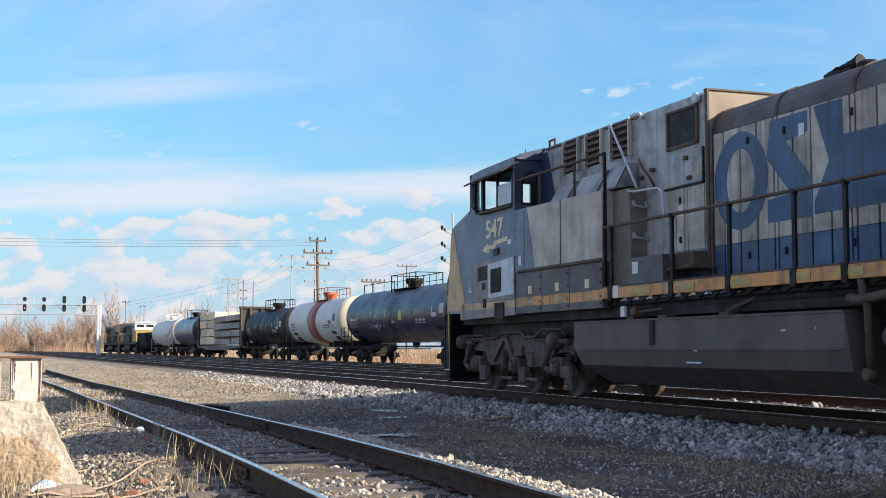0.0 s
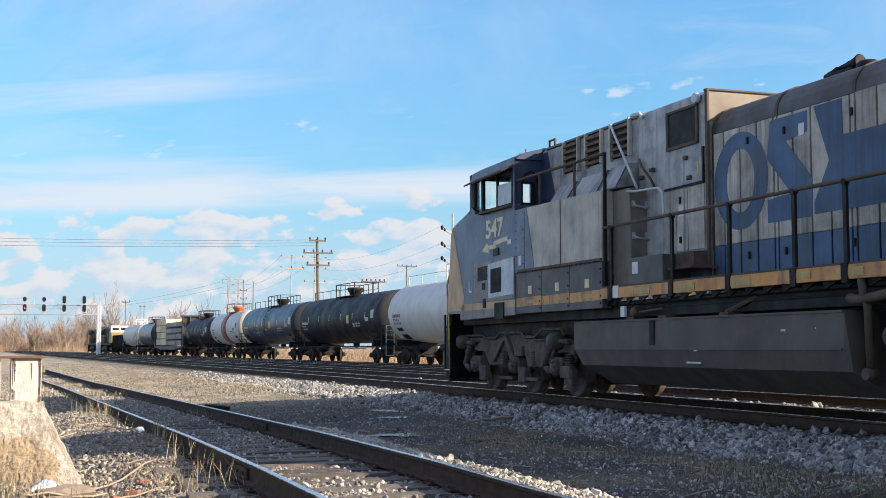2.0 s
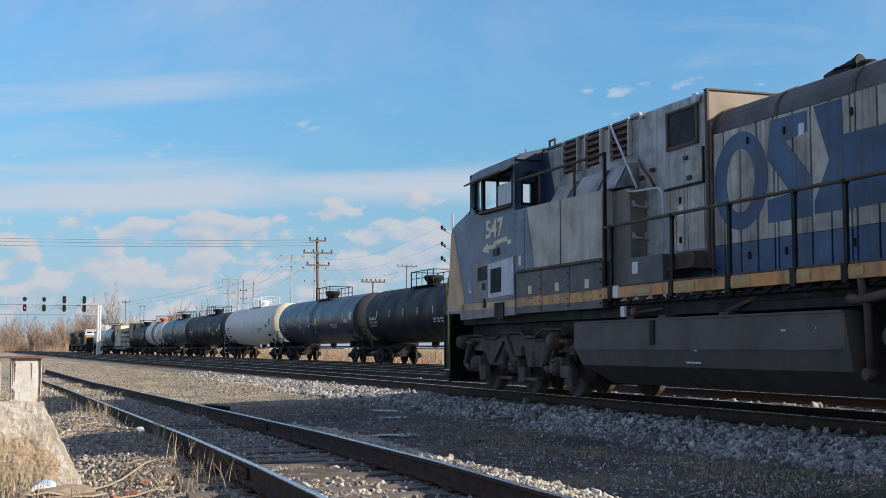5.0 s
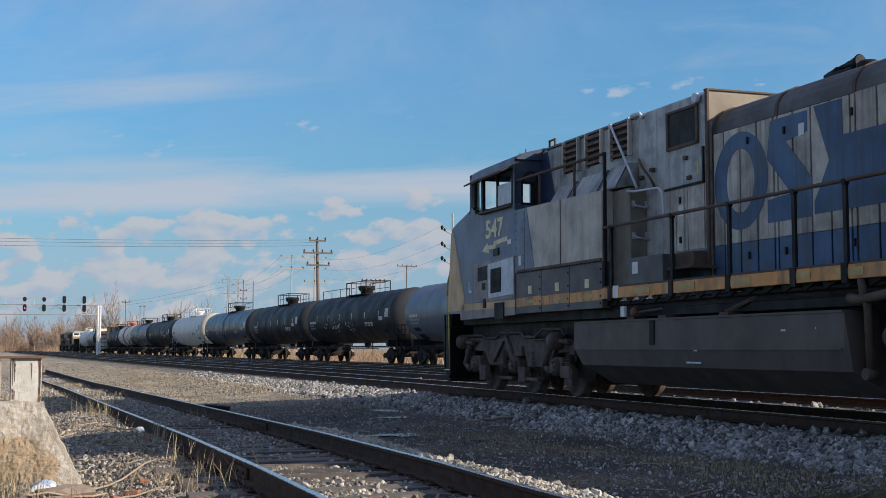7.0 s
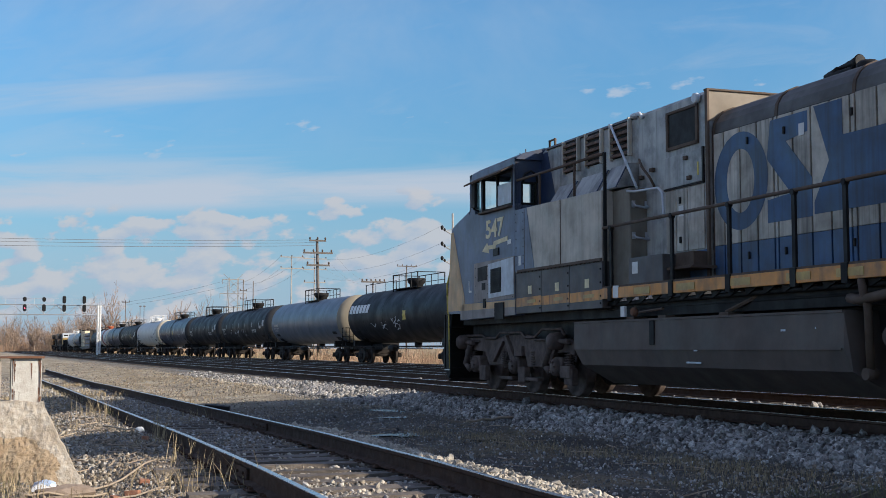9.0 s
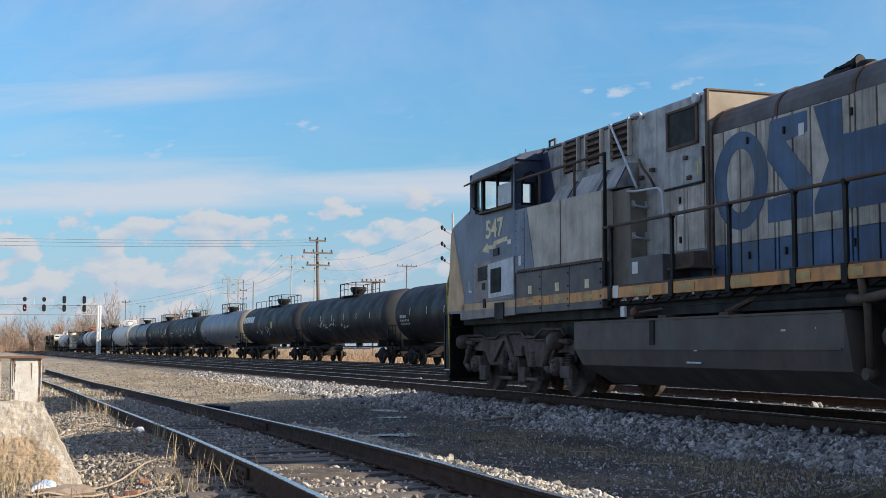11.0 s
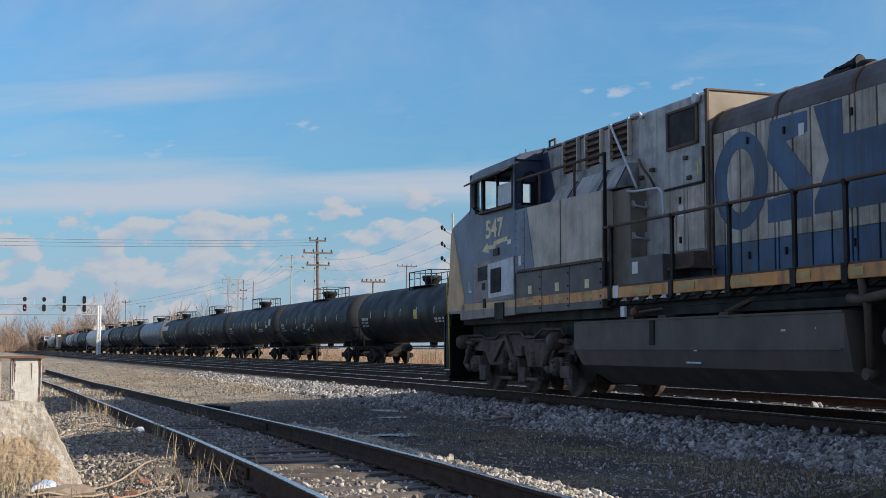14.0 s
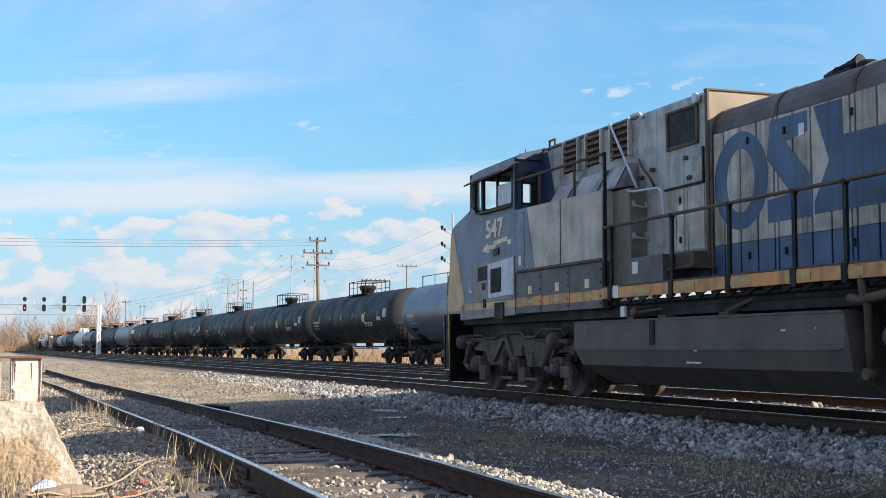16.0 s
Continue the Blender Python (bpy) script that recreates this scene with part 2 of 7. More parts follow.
M["steel"] = mat("galvanised_steel", (0.50, 0.52, 0.54), 0.5, 0.6, (0.4, 0.41, 0.43), 6.0, 0.4)
M["bark"] = mat("bare_twigs", (0.36, 0.27, 0.20), 0.9, 0.0, (0.27, 0.195, 0.145), 3.0, 0.5, vary=0.25)
M["drygrass"] = mat("dry_grass", (0.36, 0.29, 0.175), 0.9, 0.0, (0.25, 0.19, 0.11), 3.0, 0.5, island=0.35)
M["greengrass"] = mat("green_weeds", (0.10, 0.115, 0.045), 0.9, 0.0, (0.16, 0.14, 0.07), 3.0, 0.5, island=0.3)
M["brush"] = mat("brown_brush", (0.42, 0.28, 0.18), 0.95, 0.0, (0.30, 0.19, 0.12), 2.0, 0.5, island=0.3)
M["palepole"] = mat("pale_pole", (0.34, 0.33, 0.31), 0.8, 0.0, (0.26, 0.25, 0.23), 4.0, 0.4)
M["litter"] = mat("brown_debris", (0.30, 0.25, 0.185), 0.95, 0.0, (0.14, 0.11, 0.08), 20.0, 0.5, island=0.5)
M["truck"] = mat("dark_truck_steel", (0.030, 0.025, 0.022), 0.8, 0.0, (0.018, 0.015, 0.013), 4.0, 0.45, 0.1, 40, (0.07, 0.05, 0.036), 0.5, 2.0, spec=0.2)
M["wire"] = mat("dark_wire", (0.22, 0.22, 0.23), 0.7)
M["dusty"] = mat("dusty_cast_steel", (0.165, 0.125, 0.108), 0.85, 0.0, (0.085, 0.064, 0.055), 5.0, 0.5, 0.2, 40, (0.04, 0.03, 0.024), 0.7, 2.2, spec=0.2)


# ---------------- mesh helpers ----------------
def box(bm, x0, x1, y0, y1, z0, z1, bevel=0.0):
    vs = [bm.verts.new((x, y, z)) for x in (x0, x1) for y in (y0, y1) for z in (z0, z1)]
    fs = [bm.faces.new([vs[i] for i in q]) for q in
          ((0, 1, 3, 2), (4, 6, 7, 5), (0, 4, 5, 1), (2, 3, 7, 6), (0, 2, 6, 4), (1, 5, 7, 3))]
    if bevel:
        es = list({e for f in fs for e in f.edges})
        bmesh.ops.bevel(bm, geom=es, offset=bevel, segments=2, affect="EDGES", profile=0.5)
    return bm


def prism(bm, prof, x0, x1, bevel=0.0):
    """A profile of (y, z) points pushed along x."""
    a = [bm.verts.new((x0, y, z)) for y, z in prof]
    b = [bm.verts.new((x1, y, z)) for y, z in prof]
    n = len(prof)
    fs = [bm.faces.new(a), bm.faces.new(b[::-1])]
    fs += [bm.faces.new((a[i], b[i], b[(i + 1) % n], a[(i + 1) % n])) for i in range(n)]
    bmesh.ops.recalc_face_normals(bm, faces=fs)
    if bevel:
        es = list({e for f in fs for e in f.edges})
        bmesh.ops.bevel(bm, geom=es, offset=bevel, segments=2, affect="EDGES", profile=0.5)
    return bm


def prism_y(bm, prof, y0, y1):
    """A profile of (x, z) points pushed along y."""
    a = [bm.verts.new((x, y0, z)) for x, z in prof]
    b = [bm.verts.new((x, y1, z)) for x, z in prof]
    n = len(prof)
    fs = [bm.faces.new(a), bm.faces.new(b[::-1])]
    fs += [bm.faces.new((a[i], b[i], b[(i + 1) % n], a[(i + 1) % n])) for i in range(n)]
    bmesh.ops.recalc_face_normals(bm, faces=fs)
    return bm


def rod(bm, p0, p1, r, seg=8, r1=None):
    p0, p1 = Vector(p0), Vector(p1)
    d = (p1 - p0)
    q = d.to_track_quat("Z", "Y")
    r1 = r if r1 is None else r1
    a, b = [], []
    for i in range(seg):
        t = 2 * math.pi * i / seg
        c = Vector((math.cos(t), math.sin(t), 0))
        a.append(bm.verts.new(p0 + q @ (c * r)))
        b.append(bm.verts.new(p1 + q @ (c * r1)))
    for i in range(seg):
        f = bm.faces.new((a[i], a[(i + 1) % seg], b[(i + 1) % seg], b[i]))
        f.smooth = seg > 6
    bm.faces.new(a[::-1])
    bm.faces.new(b)
    return bm


def pipe(bm, pts, r, seg=8):
    """A bent tube swept through the points."""
    pts = [Vector(p) for p in pts]
    rings = []
    for i, p in enumerate(pts):
        a = (p - pts[i - 1]).normalized() if i else (pts[1] - p).normalized()
        b = (pts[i + 1] - p).normalized() if i < len(pts) - 1 else a
        d = (a + b).normalized()
        k = 1 / max(0.5, a.dot(d))
        ref = Vector((0, 0, 1)) if abs(d.z) < 0.95 else Vector((0, 1, 0))
        if i:
            ref = rings[-1][1]
        x = (ref - d * ref.dot(d))
        x = x.normalized() if x.length > 1e-4 else d.orthogonal().normalized()
        y = d.cross(x)
        rings.append(([bm.verts.new(p + (x * math.cos(2 * math.pi * j / seg) + y * math.sin(2 * math.pi * j / seg)) * r * k) for j in range(seg)], x))
    for (a, _), (b, _) in zip(rings, rings[1:]):
        for j in range(seg):
            f = bm.faces.new((a[j], a[(j + 1) % seg], b[(j + 1) % seg], b[j]))
            f.smooth = seg > 5
    bm.faces.new(rings[0][0][::-1])
    bm.faces.new(rings[-1][0])
    return bm


def lathe(bm, prof, axis="y", seg=32, centre=(0, 0, 0)):
    """A profile of (along, radius) points turned about an axis through centre."""
    rings = []
    for s, r in prof:
        ring = []
        for i in range(seg):
            t = 2 * math.pi * i / seg
            c, k = math.cos(t) * r, math.sin(t) * r
            p = {"x": (s, c, k), "y": (c, s, k), "z": (c, k, s)}[axis]
            ring.append(bm.verts.new(Vector(centre) + Vector(p)))
        rings.append(ring)
    fs = []
    for a, b in zip(rings, rings[1:]):
        for i in range(seg):
            f = bm.faces.new((a[i], a[(i + 1) % seg], b[(i + 1) % seg], b[i]))
            f.smooth = True
            fs.append(f)
    fs += [bm.faces.new(rings[0]), bm.faces.new(rings[-1])]
    bmesh.ops.recalc_face_normals(bm, faces=fs)
    return bm


def mesh_of(name, bm, material):
    me = bpy.data.meshes.new(name)
    bm.to_mesh(me)
    bm.free()
    me.materials.append(material)
    return me


def part(name, bm, material, parent, label=""):
    ob = new(name, mesh_of(name, bm, material))
    ob.parent = parent
    if label:
        ob["label"] = label
    return ob


def part_of(name, me, parent, m=None, label=""):
    """One more object on a shared mesh."""
    ob = new(name, me)
    ob.parent = parent
    if m is not None:
        ob.matrix_basis = m
    if label:
        ob["label"] = label
    return ob


def B():
    return bmesh.new()


def thing(name, label, category, group="", kind="", m=None):
    ob = new(name)
    ob.empty_display_size = 0.2
    if m is not None:
        ob.matrix_basis = m
    return tagged(ob, label, category, group, kind)

# ---------------- ground and tracks ----------------
LOCO_TURN = -1.24                       # heading of the standing locomotive against the main line
LOCO_AT = (11.206, 22.764)              # its leading bogie's centre on the rails


def x_siding(y):
    return 2.95 + 0.0145 * min(max(0.0, y - 9.0), 31.0)


def drop(y):
    """How far the sagging siding lies under the main lines' rails."""
    return 0.07 + 0.03 * smooth01(9.6, 7.4, y) + 0.22 * min(max((y - 14.0) / 31.0, 0.0), 1.0) * smooth01(130.0, 75.0, y)


def x_loco(y):
    if y < 34:
        return LOCO_AT[0] + math.tan(radians(-LOCO_TURN)) * (y - LOCO_AT[1])
    e = min(y, 60) - 34
    return 11.449 + 0.02165 * e - 0.000416 * e * e


def x_mid(y):
    return 15.6


def x_mid_b(y):
    return 19.6


def x_train(y):
    return 23.5


def smooth01(a, b, t):
    t = min(max((t - a) / (b - a), 0.0), 1.0)
    return t * t * (3 - 2 * t)


def ground_z(x, y):
    """The yard's level: a low service strip between raised ballast beds."""
    n = noise.noise((x * 0.35, y * 0.35, 0)) * 0.05 + noise.noise((x * 1.3, y * 1.3, 3)) * 0.022 + noise.noise((x * 4, y * 4, 5)) * 0.010
    z = -0.33 + n
    d = abs(x - x_siding(y))
    z = max(z, -0.185 + n * 0.7 - 0.035 * smooth01(0.65, 0.9, d) - 0.12 * smooth01(0.9, 2.0, d)) if d < 2.2 else z
    if -2.3 < x - x_siding(y) < -0.85:
        z = max(z, -0.10 + n * 0.6 - 0.15 * smooth01(14.5, 11.0, y) - 0.06 * smooth01(0.98, 0.86, x_siding(y) - x) - 0.16 * smooth01(1.4, 2.3, x_siding(y) - x))
    # a shoulder of limestone heaped against the siding's outer rail
    e = x - x_siding(y)
    if 0.82 < e < 1.9:
        z = max(z, -0.085 + n * 0.9 - 0.16 * smooth01(0.98, 0.84, e) - 0.26 * smooth01(1.2, 1.88, e) - 0.12 * smooth01(14.0, 22.0, y))
    if abs(e) < 0.62:
        z -= 0.03 * smooth01(16.0, 12.0, y)
    z -= drop(y) * smooth01(8.2, 4.7, x)
    d = x - x_loco(y)
    bed = -0.20 + n * 0.4 - 0.03 * smooth01(0.75, 1.0, -d) - 0.25 * smooth01(1.6, 3.2, -d)
    z = max(z, bed)
    if x > 26.5:
        z = -0.2 - 0.25 * smooth01(26.5, 29, x) + n + 0.5 * smooth01(30, 60, x)
    if x < 1.4:
        z = z + 0.12 * smooth01(1.4, 0.2, x)
    far = smooth01(250, 600, math.hypot(x, y))
    return z * (1 - far) - 0.35 * far


def ground_mat():
    ma = bpy.data.materials.new("yard_ground")
    ma.use_nodes = True
    nt = ma.node_tree
    N, K = nt.nodes.new, nt.links.new
    b = nt.nodes["Principled BSDF"]
    geo = N("ShaderNodeNewGeometry")

    def nz(scale, detail=6, rough=0.6):
        n = N("ShaderNodeTexNoise")
        n.inputs["Scale"].default_value, n.inputs["Detail"].default_value, n.inputs["Roughness"].default_value = scale, detail, rough
        K(geo.outputs["Position"], n.inputs["Vector"])
        return n.outputs[0]

    def rng(src, lo, hi, t0=0.0, t1=1.0):
        r = N("ShaderNodeMapRange")
        for key, val in (("From Min", lo), ("From Max", hi), ("To Min", t0), ("To Max", t1)):
            r.inputs[key].default_value = val
        K(src, r.inputs["Value"])
        return r.outputs[0]

    def mix(f, a, c, blend="MIX"):
        n = N("ShaderNodeMix")
        n.data_type, n.blend_type = "RGBA", blend
        for key, val in ((0, f), ("A", a), ("B", c)):
            if isinstance(val, tuple):
                n.inputs[key].default_value = (*val, 1)
            elif isinstance(val, (int, float)):
                n.inputs[key].default_value = val
            else:
                K(val, n.inputs[key])
        return n.outputs["Result"]

    v = N("ShaderNodeTexVoronoi")
    v.inputs["Scale"].default_value = 17.0
    K(geo.outputs["Position"], v.inputs["Vector"])
    v2 = N("ShaderNodeTexVoronoi")
    v2.inputs["Scale"].default_value = 42.0
    K(geo.outputs["Position"], v2.inputs["Vector"])
    sepc = N("ShaderNodeSeparateColor")
    K(v.outputs["Color"], sepc.inputs[0])
    grit = mix(sepc.outputs[0], (0.10, 0.092, 0.082), (0.34, 0.32, 0.285))
    sep = N("ShaderNodeSeparateXYZ")
    K(geo.outputs["Position"], sep.inputs[0])
    # trodden cinders and soil along the service strip
    mid = rng(sep.outputs[0], 4.75, 5.4)
    mid2 = rng(sep.outputs[0], 8.8, 7.6)
    mul = N("ShaderNodeMath")
    mul.operation = "MULTIPLY"
    K(mid, mul.inputs[0])
    K(mid2, mul.inputs[1])
    mul2 = N("ShaderNodeMath")
    mul2.operation, mul2.use_clamp = "MULTIPLY", True
    K(mul.outputs[0], mul2.inputs[0])
    K(rng(nz(0.5), 0.35, 0.6, 0.65, 1.0), mul2.inputs[1])
    soil = mix(nz(6.0), (0.042, 0.038, 0.034), (0.125, 0.112, 0.096))
    col = mix(mul2.outputs[0], grit, soil)
    # dry vegetation in patches, everywhere beyond the yard
    straw = mix(nz(3.0), (0.24, 0.18, 0.10), (0.46, 0.36, 0.21))
    col = mix(rng(nz(0.28, 8), 0.52, 0.66, 0.0, 0.75), col, straw)
    # bare dry soil farther along the strip
    dirt = mix(rng(nz(0.7, 9, 0.7), 0.38, 0.62), (0.27, 0.215, 0.14), (0.60, 0.52, 0.38))
    along = rng(sep.outputs[1], 24.0, 34.0)
    stop = rng(sep.outputs[0], 10.0, 9.0)
    strip = N("ShaderNodeMath")
    strip.operation, strip.use_clamp = "MULTIPLY", True
    K(along, strip.inputs[0])
    K(stop, strip.inputs[1])
    strip2 = N("ShaderNodeMath")
    strip2.operation, strip2.use_clamp = "MULTIPLY", True
    K(strip.outputs[0], strip2.inputs[0])
    strip2.inputs[1].default_value = 0.92
    col = mix(strip2.outputs[0], col, dirt)
    yard = rng(sep.outputs[0], 26.0, 29.0)
    col = mix(yard, col, straw)
    left = rng(sep.outputs[0], -6.0, -14.0)
    col = mix(left, col, straw)
    K(col, b.inputs["Base Color"])
    b.inputs["Specular IOR Level"].default_value = 0.25
    K(rng(nz(0.9, 4), 0.3, 0.7, 0.75, 0.95), b.inputs["Roughness"])
    bp = N("ShaderNodeBump")
    bp.inputs["Strength"].default_value, bp.inputs["Distance"].default_value = 0.9, 0.05
    add = N("ShaderNodeMath")
    K(v.outputs["Distance"], add.inputs[0])
    K(v2.outputs["Distance"], add.inputs[1])
    K(add.outputs[0], bp.inputs["Height"])
    bp.invert = True
    K(bp.outputs[0], b.inputs["Normal"])
    return ma


def build_ground():
    def axis(lo, hi, fine_lo, fine_hi, fine, grow):
        a = list(np.arange(fine_lo, fine_hi, fine))
        s, p = fine, fine_hi
        while p < hi:
            a.append(p)
            s *= grow
            p += s
        a.append(hi)
        s, p, left = fine, fine_lo, []
        while p > lo:
            s *= grow
            p -= s
            left.append(max(p, lo))
        return left[::-1] + a
    xs = axis(-2500, 2500, -1.5, 13.0, 0.10, 1.10)
    ys = axis(-2500, 3500, 5.0, 36.0, 0.16, 1.09)
    vs = [(x, y, ground_z(x, y)) for y in ys for x in xs]
    w = len(xs)
    fs = [(j * w + i, j * w + i + 1, (j + 1) * w + i + 1, (j + 1) * w + i) for j in range(len(ys) - 1) for i in range(w - 1)]
    me = bpy.data.meshes.new("ground")
    me.from_pydata(vs, [], fs)
    me.materials.append(ground_mat())
    for p in me.polygons:
        p.use_smooth = True
    ob = new("ground", me)
    return tagged(ob, "grey gravel yard ground with cinders and dry grass patches", "ground", kind="structure")


build_ground()


def rail_mesh(bm, fx, side, ys, fz):
    """A rail with foot, web and head, bent along the track."""
    prof = [(-0.07, -0.172), (0.07, -0.172), (0.07, -0.160), (0.010, -0.135), (0.010, -0.042), (0.036, -0.030),
            (0.036, -0.006), (-0.036, -0.006), (-0.036, -0.030), (-0.010, -0.042), (-0.010, -0.135), (-0.07, -0.160)]
    rings = []
    for y in ys:
        x = fx(y) + side * 0.7525
        rings.append([bm.verts.new((x + px, y, pz + fz(y))) for px, pz in prof])
    n = len(prof)
    for a, c in zip(rings, rings[1:]):
        for i in range(n):
            bm.faces.new((a[i], a[(i + 1) % n], c[(i + 1) % n], c[i]))
    bm.faces.new(rings[0])
    bm.faces.new(rings[-1][::-1])
    bmesh.ops.recalc_face_normals(bm, faces=bm.faces[:])
    return bm


def rail_head(bm, fx, side, ys, worn, fz):
    """The bright running band on top of the head."""
    rings = []
    for y in ys:
        x = fx(y) + side * 0.7525
        rings.append([bm.verts.new((x + px, y, pz + fz(y))) for px, pz in
                      ((-worn, -0.008), (-worn, -0.001), (-worn * 0.7, 0.001), (worn * 0.7, 0.001), (worn, -0.001), (worn, -0.008))])
    for a, c in zip(rings, rings[1:]):
        for i in range(5):
            bm.faces.new((a[i], a[i + 1], c[i + 1], c[i]))
    bmesh.ops.recalc_face_normals(bm, faces=bm.faces[:])
    return bm


def tie_meshes():
    out = []
    rnd = random.Random(4)
    for k in range(5):
        bm = B()
        box(bm, -1.28, 1.28, -0.115, 0.115, -0.345, -0.176)
        bmesh.ops.subdivide_edges(bm, edges=[e for e in bm.edges if abs(e.verts[0].co.x - e.verts[1].co.x) > 1], cuts=5)
        for v in bm.verts:
            v.co += Vector((rnd.uniform(-0.02, 0.02) if abs(v.co.x) > 1.2 else 0, rnd.uniform(-0.014, 0.014), rnd.uniform(-0.012, 0.006)))
        out.append(mesh_of("tie", bm, M["tie"]))
    return out


def plate_mesh():
    bm = B()
    box(bm, -0.13, 0.13, -0.09, 0.09, -0.178, -0.166)
    for sx in (-0.095, 0.095):
        for sy in (-0.04, 0.04):
            box(bm, sx - 0.014, sx + 0.014, sy - 0.012, sy + 0.012, -0.17, -0.145)
    return mesh_of("tie_plate", bm, M["rail_side"])


TIES, PLATE = tie_meshes(), plate_mesh()


def track(name, label, fx, y0, y1, near=None, spacing=0.52, worn=0.027, fz=lambda y: 0.0):
    """A track: two rails with bright running bands, and wooden ties; the near ties are pieces of their own."""
    tr = thing(name, label, "railway track", "yard tracks", "structure")
    ys = list(np.arange(y0, min(y1, 80), 2.0)) + list(np.arange(80, y1 + 0.1, 15.0))
    for side in (-1, 1):
        r = part("rail", rail_mesh(B(), fx, side, ys, fz), M["rail_side"], tr)
        part("running_surface", rail_head(B(), fx, side, ys, worn, fz), M["rail_top"], r, "bright worn rail head")
    rnd = random.Random(int(fx(0) * 10))
    n = 0
    rest = B()
    y = y0 + 0.3
    while y < min(y1, 170):
        s = math.atan((fx(y + 1) - fx(y)))
        m = Matrix.Translation((fx(y) + rnd.uniform(-0.05, 0.05), y, fz(y) + rnd.uniform(-0.012, 0.006))) @ Matrix.Rotation(-s + rnd.uniform(-0.02, 0.02), 4, "Z")
        if near and near[0] < y < near[1] and n < 130:
            part_of("tie", TIES[n % 5], tr, m)
            if y < near[0] + 22:
                for side in (-1, 1):
                    part_of("tie_plate", PLATE, tr, Matrix.Translation((fx(y) + side * 0.7525, y, fz(y))))
            n += 1
        else:
            vs = [rest.verts.new(m @ Vector((px, py, pz))) for px in (-1.28, 1.28) for py in (-0.115, 0.115) for pz in (-0.345, -0.178)]
            for q in ((0, 1, 3, 2), (4, 6, 7, 5), (0, 4, 5, 1), (2, 3, 7, 6), (1, 5, 7, 3)):
                rest.faces.new([vs[i] for i in q])
        y += spacing + rnd.uniform(-0.03, 0.03)
    tagged(part("far_ties", rest, M["tie"], tr), kind="stuff")
    return tr


track("siding_track", "old siding track with rusty rails and weathered ties sunk in gravel", x_siding, 4.0, 75, (4.0, 48.0), fz=lambda y: -drop(y))
SIDING = bpy.data.objects["siding_track"]
for y_, side_ in ((17.3, 1), (10.9, -1)):
    jb = B()
    for dx_ in (-0.028, 0.028):
        box(jb, dx_ - 0.014, dx_ + 0.014, -0.45, 0.45, -0.135, -0.045, 0.004)
    for k_ in range(4):
        rod(jb, (-0.06, -0.33 + 0.22 * k_, -0.09), (0.06, -0.33 + 0.22 * k_, -0.09), 0.014, 6)
    part("joint_bar", jb, M["rail_side"], SIDING, "bolted rail joint bar").matrix_basis = pose(x_siding(y_) + side_ * 0.7525, y_, -drop(y_))
track("engine_track", "ballasted track under the standing locomotive", x_loco, -8.0, 420, (6.0, 52.0))
track("main_track", "ballasted empty main line track", x_mid, -5.0, 480)
track("main_track", "ballasted empty main line track", x_mid_b, -5.0, 480)
track("main_track", "ballasted main line track that carries the freight train", x_train, -5.0, 520)

# ---------------- the standing locomotive ----------------
# Its own space: y forward from the leading bogie's middle axle, z up from the rail head, the near side at -x.
LOCO = thing("locomotive", "weathered blue, grey and yellow road diesel locomotive standing on the track", "locomotive",
             m=pose(*LOCO_AT, 0, 0, 0, LOCO_TURN))
TAIL = -18.2


def flat(bm, pts, x, t=0.006):
    """A thin plate of (y, z) points lying on the plane x, on its near side."""
    a = [bm.verts.new((x, y, z)) for y, z in pts]
    b = [bm.verts.new((x - t, y, z)) for y, z in pts]
    n = len(pts)
    fs = [bm.faces.new(a), bm.faces.new(b[::-1])]
    fs += [bm.faces.new((a[i], b[i], b[(i + 1) % n], a[(i + 1) % n])) for i in range(n)]
    bmesh.ops.recalc_face_normals(bm, faces=fs)
    return bm


def bolts(bm, x, pts, r=0.018):
    for y, z in pts:
        lathe(bm, [(x - 0.014, r * 0.7), (x - 0.008, r), (x + 0.004, r)], "x", 6, (0, y, z))
    return bm


